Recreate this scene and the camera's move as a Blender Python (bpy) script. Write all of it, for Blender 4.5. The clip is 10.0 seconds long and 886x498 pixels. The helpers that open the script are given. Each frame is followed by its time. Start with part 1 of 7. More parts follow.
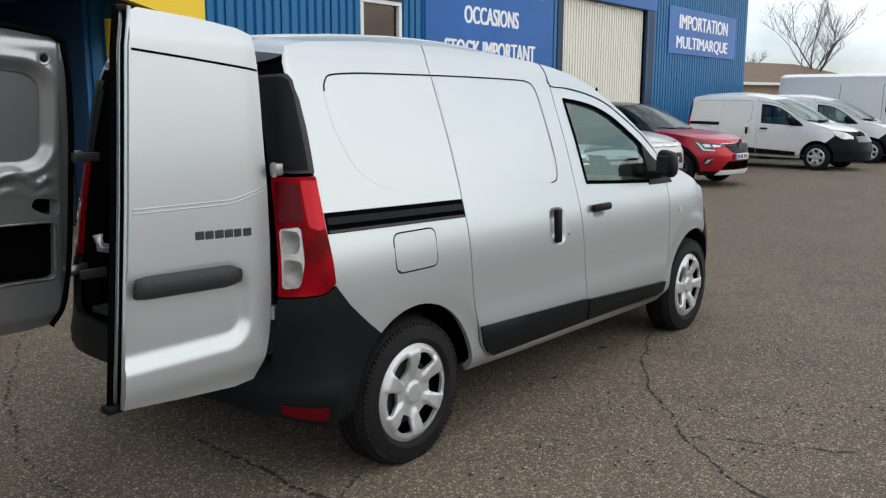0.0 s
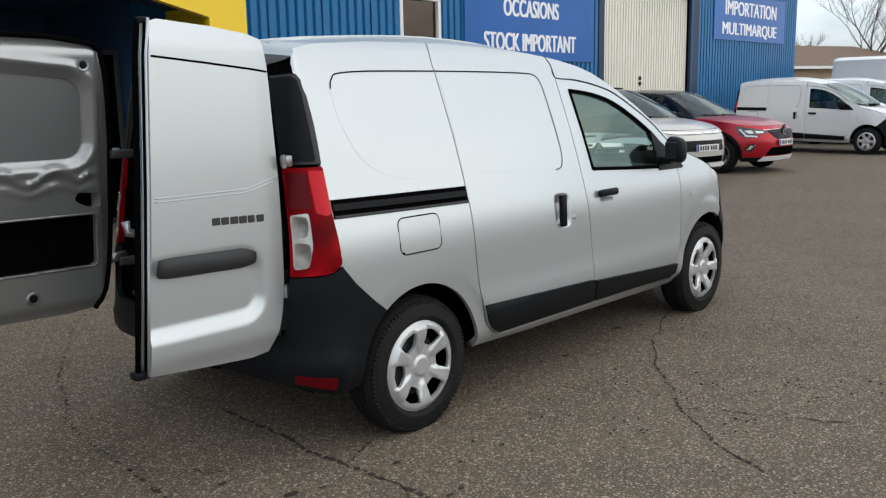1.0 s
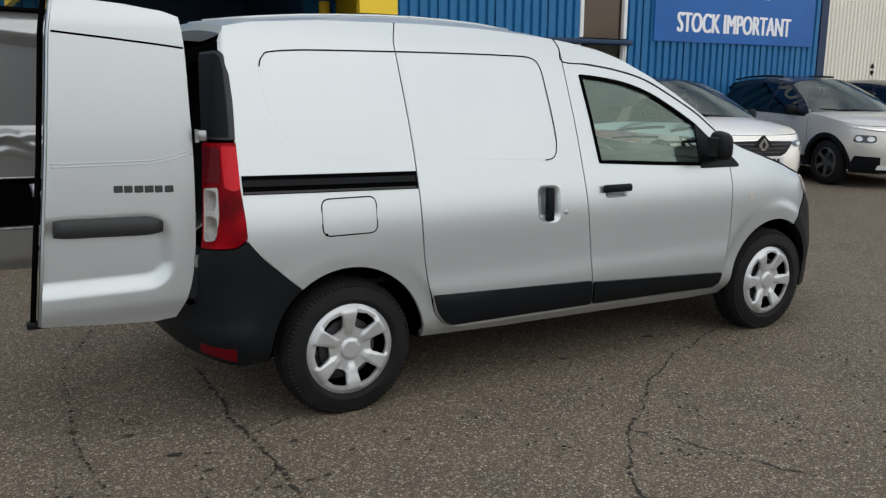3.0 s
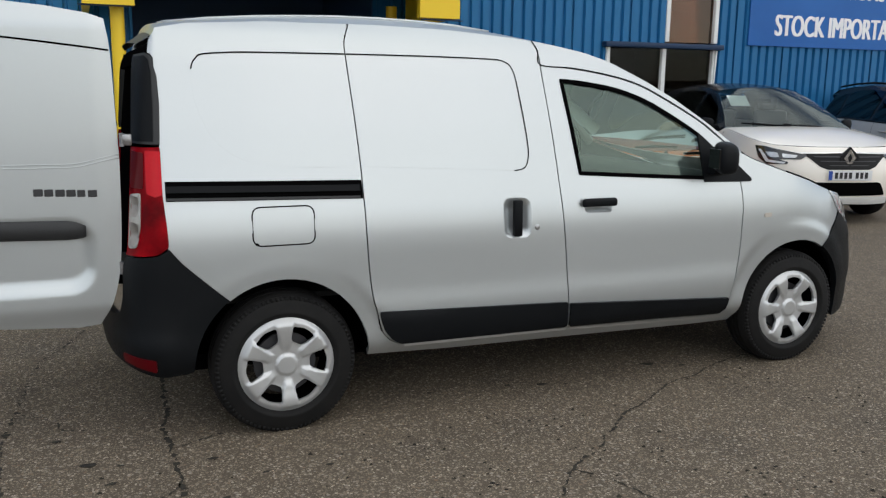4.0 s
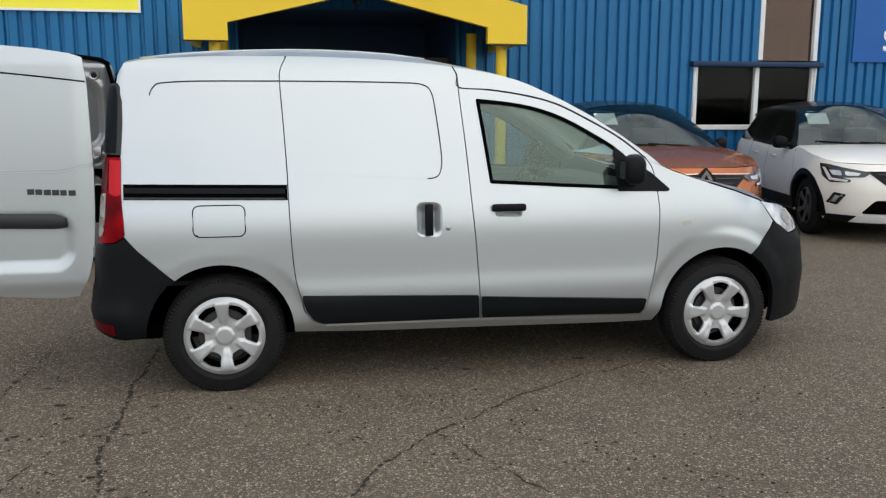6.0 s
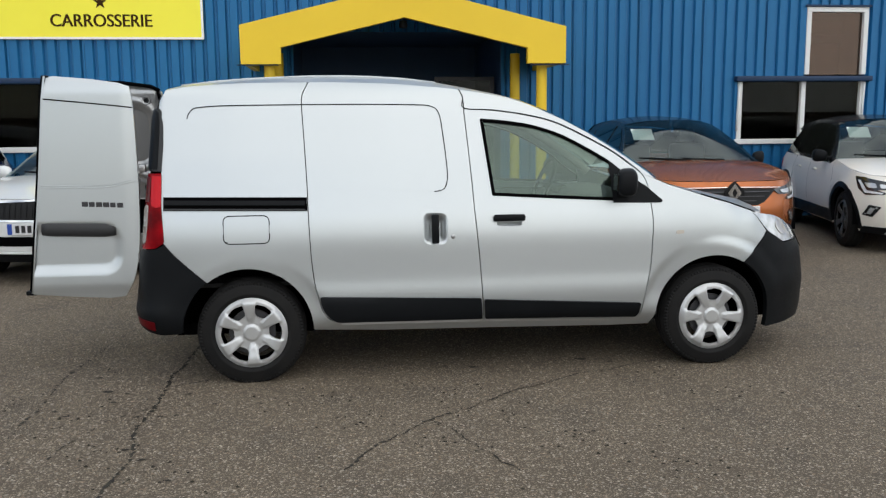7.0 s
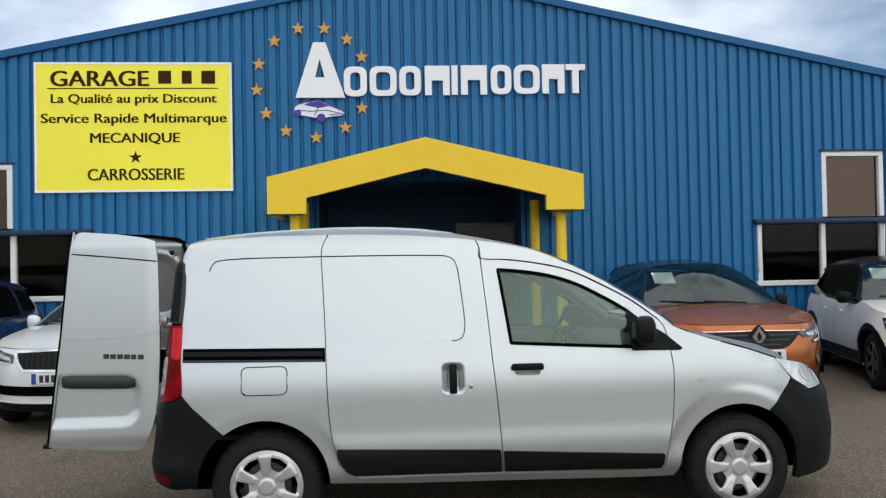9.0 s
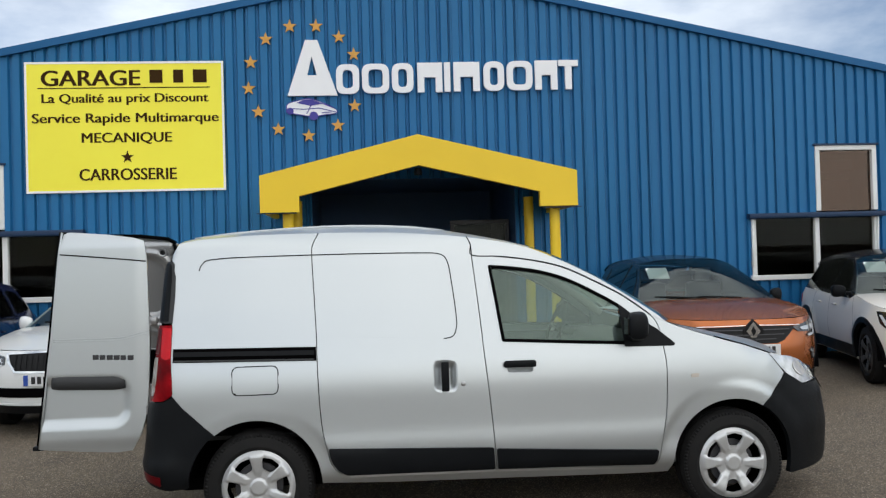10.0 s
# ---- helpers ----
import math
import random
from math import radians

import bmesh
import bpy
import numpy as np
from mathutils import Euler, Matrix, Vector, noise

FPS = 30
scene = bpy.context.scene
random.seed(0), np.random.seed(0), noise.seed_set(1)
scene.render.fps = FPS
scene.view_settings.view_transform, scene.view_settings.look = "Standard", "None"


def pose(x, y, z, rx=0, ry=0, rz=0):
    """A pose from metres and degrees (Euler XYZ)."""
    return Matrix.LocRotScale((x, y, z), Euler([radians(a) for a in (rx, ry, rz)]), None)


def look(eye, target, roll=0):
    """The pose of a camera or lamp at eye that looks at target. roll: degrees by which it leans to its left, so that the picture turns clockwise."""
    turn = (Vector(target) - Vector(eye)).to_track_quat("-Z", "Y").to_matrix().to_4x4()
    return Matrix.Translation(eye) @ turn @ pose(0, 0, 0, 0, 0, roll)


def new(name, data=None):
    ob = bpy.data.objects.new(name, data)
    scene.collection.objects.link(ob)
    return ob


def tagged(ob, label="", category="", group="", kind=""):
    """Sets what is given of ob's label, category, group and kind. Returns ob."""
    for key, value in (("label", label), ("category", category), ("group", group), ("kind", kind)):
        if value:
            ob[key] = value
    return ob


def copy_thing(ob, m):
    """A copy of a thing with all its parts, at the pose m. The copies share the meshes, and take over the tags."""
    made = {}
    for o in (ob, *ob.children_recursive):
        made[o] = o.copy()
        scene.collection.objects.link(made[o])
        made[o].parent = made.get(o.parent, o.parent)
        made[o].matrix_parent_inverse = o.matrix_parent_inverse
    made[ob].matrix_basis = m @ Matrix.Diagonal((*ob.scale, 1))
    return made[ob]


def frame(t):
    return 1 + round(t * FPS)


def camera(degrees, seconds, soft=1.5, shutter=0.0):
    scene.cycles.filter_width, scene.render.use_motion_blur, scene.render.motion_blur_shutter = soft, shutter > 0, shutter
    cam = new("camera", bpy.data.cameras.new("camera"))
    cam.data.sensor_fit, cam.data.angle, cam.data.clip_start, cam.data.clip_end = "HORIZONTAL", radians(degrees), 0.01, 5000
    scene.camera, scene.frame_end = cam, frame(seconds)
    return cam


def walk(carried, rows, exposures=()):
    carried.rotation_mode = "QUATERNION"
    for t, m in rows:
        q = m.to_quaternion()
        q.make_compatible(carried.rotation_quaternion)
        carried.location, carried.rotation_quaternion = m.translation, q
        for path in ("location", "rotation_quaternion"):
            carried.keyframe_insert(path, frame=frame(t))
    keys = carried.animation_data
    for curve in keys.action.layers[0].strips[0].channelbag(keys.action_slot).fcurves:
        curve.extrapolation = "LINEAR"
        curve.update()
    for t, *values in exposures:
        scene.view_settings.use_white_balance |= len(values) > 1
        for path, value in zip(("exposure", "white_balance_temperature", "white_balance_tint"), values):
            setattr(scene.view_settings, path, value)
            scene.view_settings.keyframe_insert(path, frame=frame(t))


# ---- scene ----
cam = camera(54.7, 10.0, soft=1.3)
PATH = [
    (0, (-2.588, -3.079, 1.488), (-1.054, -1.839, 1.155), 0.2),
    (0.5, (-2.693, -3.249, 1.486), (-1.195, -1.969, 1.145), -0.3),
    (1, (-2.652, -3.428, 1.49), (-1.204, -2.093, 1.142), -1.2),
    (1.5, (-2.499, -3.681, 1.49), (-1.129, -2.266, 1.144), -1.5),
    (2, (-2.227, -3.832, 1.486), (-0.947, -2.336, 1.13), -1.0),
    (2.5, (-1.915, -4.047, 1.487), (-0.774, -2.446, 1.121), -0.3),
    (2.7, (-1.759, -4.124, 1.494), (-0.679, -2.485, 1.113), 0.0),
    (3.8, (-0.9, -4.287, 1.487), (-0.079, -2.503, 1.11), 1.3),
    (4, (-0.735, -4.323, 1.49), (0.023, -2.511, 1.112), 0.8),
    (4.5, (-0.431, -4.587, 1.476), (0.206, -2.724, 1.122), -0.0),
    (5, (-0.139, -4.855, 1.493), (0.388, -2.954, 1.165), 0.3),
    (5.5, (0.155, -5.076, 1.488), (0.603, -3.154, 1.165), 0.4),
    (5.7, (0.2, -5.155, 1.487), (0.628, -3.23, 1.158), 0.3),
    (6.8, (0.532, -5.718, 1.489), (0.777, -3.758, 1.174), -0.3),
    (7, (0.573, -5.788, 1.504), (0.796, -3.822, 1.211), -0.5),
    (7.5, (0.602, -5.811, 1.509), (0.798, -3.831, 1.301), -1.5),
    (8, (0.598, -5.813, 1.528), (0.791, -3.824, 1.426), -0.9),
    (8.5, (0.602, -5.817, 1.547), (0.784, -3.825, 1.53), -0.7),
    (9, (0.621, -5.814, 1.552), (0.791, -3.822, 1.588), -1.1),
    (9.5, (0.642, -5.793, 1.555), (0.816, -3.801, 1.604), -1.4),
    (10, (0.653, -5.789, 1.55), (0.832, -3.797, 1.58), -1.6),
]
walk(cam, [(t, look(eye, target, roll)) for t, eye, target, roll in PATH],
     [(0, 0.25), (1.5, 0.27), (2.5, 0.03), (4, 0.12), (5, 0.17), (7, 0.27), (8.5, 0.22), (10, 0.17)])

# ---- world and light ----
world = bpy.data.worlds.new("sky")
scene.world = world
world.use_nodes = True
wn = world.node_tree
wn.nodes.clear()


def wnode(kind, **kw):
    n = wn.nodes.new(kind)
    for k, v in kw.items():
        n.inputs[k].default_value = v
    return n


SUN_EL, SUN_AZ = 45.0, 158.0
sky = wn.nodes.new("ShaderNodeTexSky")
sky.sky_type = "NISHITA"
sky.sun_disc = False
sky.sun_elevation = radians(SUN_EL)
sky.sun_rotation = radians(SUN_AZ)
coord = wn.nodes.new("ShaderNodeTexCoord")
stretch = wn.nodes.new("ShaderNodeMapping")
stretch.inputs["Scale"].default_value = (1.0, 1.0, 2.4)
wn.links.new(coord.outputs["Generated"], stretch.inputs["Vector"])
puff = wnode("ShaderNodeTexNoise", Scale=2.6, Detail=7.0, Roughness=0.56)
wn.links.new(stretch.outputs["Vector"], puff.inputs["Vector"])
cover = wn.nodes.new("ShaderNodeMapRange")
cover.inputs["From Min"].default_value = 0.30
cover.inputs["From Max"].default_value = 0.56
wn.links.new(puff.outputs["Fac"], cover.inputs["Value"])
shade = wn.nodes.new("ShaderNodeMixRGB")
shade.inputs["Color1"].default_value = (8.0, 8.3, 8.6, 1)
shade.inputs["Color2"].default_value = (11.2, 11.3, 11.1, 1)
puff2 = wnode("ShaderNodeTexNoise", Scale=2.2, Detail=5.0, Roughness=0.5)
wn.links.new(stretch.outputs["Vector"], puff2.inputs["Vector"])
billow = wn.nodes.new("ShaderNodeMapRange")
billow.inputs["From Min"].default_value = 0.34
billow.inputs["From Max"].default_value = 0.66
wn.links.new(puff2.outputs["Fac"], billow.inputs["Value"])
wn.links.new(billow.outputs["Result"], shade.inputs["Fac"])
skymix = wn.nodes.new("ShaderNodeMixRGB")
wn.links.new(cover.outputs["Result"], skymix.inputs["Fac"])
wn.links.new(sky.outputs["Color"], skymix.inputs["Color1"])
wn.links.new(shade.outputs["Color"], skymix.inputs["Color2"])
# the cloud cover is brighter towards the veiled sun
toward = wn.nodes.new("ShaderNodeVectorMath")
toward.operation = "DOT_PRODUCT"
toward.inputs[1].default_value = (math.sin(radians(SUN_AZ)) * math.cos(radians(30)), math.cos(radians(SUN_AZ)) * math.cos(radians(30)), math.sin(radians(30)))
wn.links.new(coord.outputs["Generated"], toward.inputs[0])
glow = wn.nodes.new("ShaderNodeMapRange")
glow.inputs["From Min"].default_value = -0.3
glow.inputs["From Max"].default_value = 1.0
glow.inputs["To Min"].default_value = 0.0
glow.inputs["To Max"].default_value = 1.0
wn.links.new(toward.outputs["Value"], glow.inputs["Value"])
tone = wn.nodes.new("ShaderNodeMixRGB")
tone.inputs["Color1"].default_value = (0.80, 0.87, 0.98, 1)
tone.inputs["Color2"].default_value = (1.31, 1.31, 1.28, 1)
wn.links.new(glow.outputs["Result"], tone.inputs["Fac"])
lit = wn.nodes.new("ShaderNodeVectorMath")
lit.operation = "MULTIPLY"
wn.links.new(skymix.outputs["Color"], lit.inputs[0])
wn.links.new(tone.outputs["Color"], lit.inputs[1])
bg = wnode("ShaderNodeBackground", Strength=0.099)
wn.links.new(lit.outputs["Vector"], bg.inputs["Color"])
wout = wn.nodes.new("ShaderNodeOutputWorld")
wn.links.new(bg.outputs["Background"], wout.inputs["Surface"])

sun_data = bpy.data.lights.new("sun", "SUN")
sun_data.energy = 0.5
sun_data.angle = radians(90)
sun_data.color = (1.0, 0.96, 0.9)
sun = new("sun", sun_data)
_el, _az = radians(SUN_EL), radians(SUN_AZ)
sun.matrix_world = look((0, 0, 0), (-math.sin(_az) * math.cos(_el), -math.cos(_az) * math.cos(_el), -math.sin(_el)))


# ---- materials ----
def material(name, color, rough=0.5, metal=0.0, second=None, scale=6.0, amount=0.5, bump=0.0, bump_scale=60.0,
             coat=0.0, grain=0.0, grain_scale=220.0, emission=0.0, spec=0.5, rough_var=0.0, anis=None):
    """A surface with a broad variation between two colours, a fine grain, uneven gloss and fine relief."""
    m = bpy.data.materials.new(name)
    m.use_nodes = True
    nt = m.node_tree
    p = nt.nodes["Principled BSDF"]
    p.inputs["Roughness"].default_value = rough
    p.inputs["Metallic"].default_value = metal
    p.inputs["Specular IOR Level"].default_value = spec
    p.inputs["Coat Weight"].default_value = coat
    p.inputs["Coat Roughness"].default_value = 0.04
    tc = nt.nodes.new("ShaderNodeTexCoord")
    last = None
    vec = tc.outputs["Object"]
    if anis:
        mp = nt.nodes.new("ShaderNodeMapping")
        mp.inputs["Scale"].default_value = anis
        nt.links.new(vec, mp.inputs["Vector"])
        vec = mp.outputs["Vector"]
    n1 = nt.nodes.new("ShaderNodeTexNoise")
    n1.inputs["Scale"].default_value = scale
    n1.inputs["Detail"].default_value = 6
    nt.links.new(vec, n1.inputs["Vector"])
    mix = nt.nodes.new("ShaderNodeMixRGB")
    mix.inputs["Color1"].default_value = (*color, 1)
    mix.inputs["Color2"].default_value = (*(second or [c * 0.86 for c in color]), 1)
    ramp = nt.nodes.new("ShaderNodeMapRange")
    ramp.inputs["From Min"].default_value = 0.35
    ramp.inputs["From Max"].default_value = 0.68
    ramp.inputs["To Max"].default_value = amount
    nt.links.new(n1.outputs["Fac"], ramp.inputs["Value"])
    nt.links.new(ramp.outputs["Result"], mix.inputs["Fac"])
    last = mix.outputs["Color"]
    if grain:
        n2 = nt.nodes.new("ShaderNodeTexNoise")
        n2.inputs["Scale"].default_value = grain_scale
        n2.inputs["Detail"].default_value = 3
        nt.links.new(tc.outputs["Object"], n2.inputs["Vector"])
        r2 = nt.nodes.new("ShaderNodeMapRange")
        r2.inputs["From Min"].default_value = 0.3
        r2.inputs["From Max"].default_value = 0.7
        r2.inputs["To Min"].default_value = 1 - grain
        r2.inputs["To Max"].default_value = 1 + grain
        nt.links.new(n2.outputs["Fac"], r2.inputs["Value"])
        mul = nt.nodes.new("ShaderNodeVectorMath")
        mul.operation = "MULTIPLY"
        nt.links.new(last, mul.inputs[0])
        nt.links.new(r2.outputs["Result"], mul.inputs[1])
        last = mul.outputs["Vector"]
    nt.links.new(last, p.inputs["Base Color"])
    if rough_var:
        rr = nt.nodes.new("ShaderNodeMapRange")
        rr.inputs["To Min"].default_value = max(0.0, rough - rough_var)
        rr.inputs["To Max"].default_value = min(1.0, rough + rough_var)
        nt.links.new(n1.outputs["Fac"], rr.inputs["Value"])
        nt.links.new(rr.outputs["Result"], p.inputs["Roughness"])
    if bump:
        n3 = nt.nodes.new("ShaderNodeTexNoise")
        n3.inputs["Scale"].default_value = bump_scale
        n3.inputs["Detail"].default_value = 4
        nt.links.new(tc.outputs["Object"], n3.inputs["Vector"])
        b = nt.nodes.new("ShaderNodeBump")
        b.inputs["Strength"].default_value = bump
        b.inputs["Distance"].default_value = 0.01
        nt.links.new(n3.outputs["Fac"], b.inputs["Height"])
        nt.links.new(b.outputs["Normal"], p.inputs["Normal"])
    if emission:
        p.inputs["Emission Color"].default_value = (*color, 1)
        p.inputs["Emission Strength"].default_value = emission
    return m


def glass_material(name, tint, ior=1.5, gloss_rough=0.01, gloss=(0.9, 0.97, 0.93)):
    """A thin pane: tinted, clear to look through, with a mirror gloss that grows at grazing angles."""
    m = bpy.data.materials.new(name)
    m.use_nodes = True
    nt = m.node_tree
    nt.nodes.clear()
    out = nt.nodes.new("ShaderNodeOutputMaterial")
    tr = nt.nodes.new("ShaderNodeBsdfTransparent")
    tr.inputs["Color"].default_value = (*tint, 1)
    gl = nt.nodes.new("ShaderNodeBsdfGlossy")
    gl.inputs["Roughness"].default_value = gloss_rough
    gl.inputs["Color"].default_value = (*gloss, 1)
    fr = nt.nodes.new("ShaderNodeFresnel")
    fr.inputs["IOR"].default_value = ior
    mx = nt.nodes.new("ShaderNodeMixShader")
    nt.links.new(fr.outputs["Fac"], mx.inputs["Fac"])
    nt.links.new(tr.outputs["BSDF"], mx.inputs[1])
    nt.links.new(gl.outputs["BSDF"], mx.inputs[2])
    nt.links.new(mx.outputs["Shader"], out.inputs["Surface"])
    return m


def asphalt_material():
    m = bpy.data.materials.new("asphalt")
    m.use_nodes = True
    nt = m.node_tree
    p = nt.nodes["Principled BSDF"]
    p.inputs["Roughness"].default_value = 0.86
    p.inputs["Specular IOR Level"].default_value = 0.35
    tc = nt.nodes.new("ShaderNodeTexCoord")

    def noise_tex(scale, detail=5.0, rough=0.6):
        n = nt.nodes.new("ShaderNodeTexNoise")
        n.inputs["Scale"].default_value, n.inputs["Detail"].default_value, n.inputs["Roughness"].default_value = scale, detail, rough
        nt.links.new(tc.outputs["Object"], n.inputs["Vector"])
        return n.outputs["Fac"]

    def ranged(sock, a, b, c=0.0, d=1.0):
        r = nt.nodes.new("ShaderNodeMapRange")
        for k, v in (("From Min", a), ("From Max", b), ("To Min", c), ("To Max", d)):
            r.inputs[k].default_value = v
        nt.links.new(sock, r.inputs["Value"])
        return r.outputs["Result"]

    def mixed(fac, c1, c2):
        x = nt.nodes.new("ShaderNodeMixRGB")
        nt.links.new(fac, x.inputs["Fac"])
        for sock, c in ((x.inputs["Color1"], c1), (x.inputs["Color2"], c2)):
            if isinstance(c, tuple):
                sock.default_value = (*c, 1)
            else:
                nt.links.new(c, sock)
        return x.outputs["Color"]

    broad = mixed(ranged(noise_tex(0.35, 4), 0.35, 0.65), (0.146, 0.110, 0.071), (0.198, 0.152, 0.102))
    patch = mixed(ranged(noise_tex(2.2, 6), 0.5, 0.72), broad, (0.115, 0.091, 0.064))
    vor = nt.nodes.new("ShaderNodeTexVoronoi")
    vor.inputs["Scale"].default_value = 125.0
    nt.links.new(tc.outputs["Object"], vor.inputs["Vector"])
    sep = nt.nodes.new("ShaderNodeSeparateColor")
    nt.links.new(vor.outputs["Color"], sep.inputs["Color"])
    stone_tone = mixed(ranged(sep.outputs["Red"], 0.0, 1.0), (0.052, 0.041, 0.029), (0.41, 0.335, 0.245))
    stones = mixed(ranged(vor.outputs["Distance"], 0.25, 0.55), stone_tone, (0.035, 0.03, 0.026))
    big = nt.nodes.new("ShaderNodeTexVoronoi")
    big.inputs["Scale"].default_value = 58.0
    big.inputs["Randomness"].default_value = 1.0
    nt.links.new(tc.outputs["Object"], big.inputs["Vector"])
    bsep = nt.nodes.new("ShaderNodeSeparateColor")
    nt.links.new(big.outputs["Color"], bsep.inputs["Color"])
    big_tone = mixed(ranged(bsep.outputs["Red"], 0.0, 1.0), (0.16, 0.10, 0.06), (0.34, 0.31, 0.27))
    chosen = nt.nodes.new("ShaderNodeMath")
    chosen.operation = "MULTIPLY"
    nt.links.new(ranged(bsep.outputs["Green"], 0.66, 0.72), chosen.inputs[0])
    nt.links.new(ranged(big.outputs["Distance"], 0.50, 0.34), chosen.inputs[1])
    stones = mixed(chosen.outputs["Value"], stones, big_tone)
    mix1 = nt.nodes.new("ShaderNodeMixRGB")
    mix1.inputs["Fac"].default_value = 0.61
    nt.links.new(patch, mix1.inputs["Color1"])
    nt.links.new(stones, mix1.inputs["Color2"])
    pale = mixed(ranged(sep.outputs["Green"], 0.93, 0.99), mix1.outputs["Color"], (0.42, 0.355, 0.28))
    moss = mixed(ranged(noise_tex(0.9, 7, 0.7), 0.62, 0.80, 0, 0.35), pale, (0.075, 0.078, 0.04))
    nt.links.new(moss, p.inputs["Base Color"])
    b = nt.nodes.new("ShaderNodeBump")
    b.inputs["Strength"].default_value = 0.4
    b.inputs["Distance"].default_value = 0.004
    nt.links.new(ranged(vor.outputs["Distance"], 0.0, 0.6, 1.0, 0.0), b.inputs["Height"])
    nt.links.new(b.outputs["Normal"], p.inputs["Normal"])
    return m


ASPHALT = asphalt_material()
CRACK = material("crack_tar", (0.014, 0.011, 0.009), 0.95, second=(0.036, 0.032, 0.020), scale=25, amount=1)
BLUE = material("blue_cladding", (0.014, 0.135, 0.320), 0.42, second=(0.020, 0.155, 0.350), scale=0.9, amount=0.8, spec=0.25, bump=0.05, bump_scale=14, grain=0.05, rough_var=0.08, anis=(1, 1, 0.25))
BLUE_DARK = material("blue_flashing", (0.010, 0.030, 0.078), 0.45, second=(0.014, 0.038, 0.09), scale=2, spec=0.3)
VERGE = material("blue_verge_trim", (0.014, 0.105, 0.26), 0.55, second=(0.020, 0.12, 0.29), scale=2, spec=0.2)
YELLOW = material("yellow_fascia", (0.88, 0.60, 0.022), 0.5, second=(0.82, 0.55, 0.02), scale=1.5, bump=0.03, bump_scale=20)
SIGN_YELLOW = material("sign_yellow", (0.97, 0.88, 0.055), 0.45, second=(0.92, 0.80, 0.04), scale=1.5)
SIGN_BLUE = material("sign_blue", (0.008, 0.098, 0.36), 0.3, second=(0.016, 0.135, 0.46), scale=0.6, amount=0.9, spec=0.25)
SIGN_INK = material("sign_brown_ink", (0.045, 0.022, 0.006), 0.8, spec=0.1)
SIGN_WHITE = material("sign_white", (0.88, 0.88, 0.90), 0.45, second=(0.84, 0.84, 0.86), scale=4)
GOLD = material("gold_star", (0.66, 0.33, 0.055), 0.45, second=(0.6, 0.29, 0.05), scale=5)
LOGO_BLUE = material("logo_blue", (0.04, 0.03, 0.30), 0.4)
WHITE_FRAME = material("white_window_frame", (0.78, 0.79, 0.79), 0.45, second=(0.68, 0.68, 0.66), scale=5, grain=0.03)
CREAM = material("cream_shutter", (0.80, 0.77, 0.68), 0.5, second=(0.72, 0.69, 0.60), scale=1.3, grain=0.04, anis=(1, 1, 0.3))
# near-black so that the rooms look unlit: the dimness is in the colour
INTERIOR_SHADE = material("interior_shade", (0.014, 0.011, 0.010), 0.9, second=(0.008, 0.007, 0.006), scale=1.2, amount=1)
INTERIOR_WOOD = material("interior_brown", (0.16, 0.085, 0.05), 0.7, second=(0.11, 0.06, 0.04), scale=2, amount=1)
PORCH_SHADE = material("porch_shade_blue", (0.028, 0.075, 0.165), 0.6, second=(0.034, 0.088, 0.185), scale=2)
PANE = glass_material("window_glass", (0.42, 0.38, 0.35), 1.2)
PANE_FILM = glass_material("brown_film_glass", (0.36, 0.26, 0.21), 1.6, 0.02, (1.0, 0.80, 0.68))
SILVER = material("silver_paint", (0.520, 0.551, 0.566), 0.31, 0.66, second=(0.498, 0.528, 0.543), scale=1.5, coat=0.28, grain=0.025, grain_scale=900, bump=0.012, bump_scale=45)
WHITE_PAINT = material("white_paint", (0.74, 0.75, 0.75), 0.25, second=(0.70, 0.71, 0.71), scale=1.2, coat=0.6, bump=0.01, bump_scale=40)
RED_PAINT = material("red_paint", (0.42, 0.004, 0.016), 0.3, 0.45, second=(0.37, 0.003, 0.013), scale=1.2, coat=0.45)
ORANGE_PAINT = material("copper_orange_paint", (0.43, 0.128, 0.036), 0.26, 0.62, second=(0.38, 0.11, 0.030), scale=1.2, coat=0.35)
PEARL_PAINT = material("pearl_white_paint", (0.90, 0.85, 0.775), 0.26, second=(0.87, 0.82, 0.75), scale=1.2, coat=0.7, bump=0.008, bump_scale=40)
SAND_PAINT = material("sand_grey_paint", (0.56, 0.53, 0.50), 0.28, 0.2, second=(0.53, 0.50, 0.47), scale=1.2, coat=0.7)
NAVY_PAINT = material("navy_paint", (0.012, 0.020, 0.075), 0.2, 0.2, coat=0.8)
BLACK_PAINT = material("black_paint", (0.010, 0.011, 0.014), 0.24, 0.0, coat=0.25, spec=0.3)
PLASTIC = material("black_plastic", (0.0065, 0.0075, 0.009), 0.42, second=(0.009, 0.010, 0.0115), scale=5, spec=0.10, bump=0.12, bump_scale=420, grain=0.06, rough_var=0.08)
PLASTIC_GREY = material("grey_plastic", (0.045, 0.047, 0.05), 0.5, second=(0.08, 0.082, 0.085), scale=5, bump=0.1, bump_scale=420)
GRIP = material("grip_plastic", (0.030, 0.031, 0.033), 0.45, second=(0.03, 0.031, 0.033), scale=6, bump=0.1, bump_scale=420, spec=0.3)
RUBBER = material("tyre_rubber", (0.0085, 0.0085, 0.009), 0.72, spec=0.2, second=(0.017, 0.016, 0.015), scale=9, bump=0.1, bump_scale=160, grain=0.08)
# black of seams and seals, and of hollows whose shade is put into the colour
GAP_AND_SHADE = material("seam_and_shade_black", (0.0030, 0.0030, 0.0033), 1.0, spec=0.0)
HUBCAP = material("hubcap_silver", (0.56, 0.57, 0.58), 0.32, 0.5, second=(0.50, 0.51, 0.52), scale=9, coat=0.2)
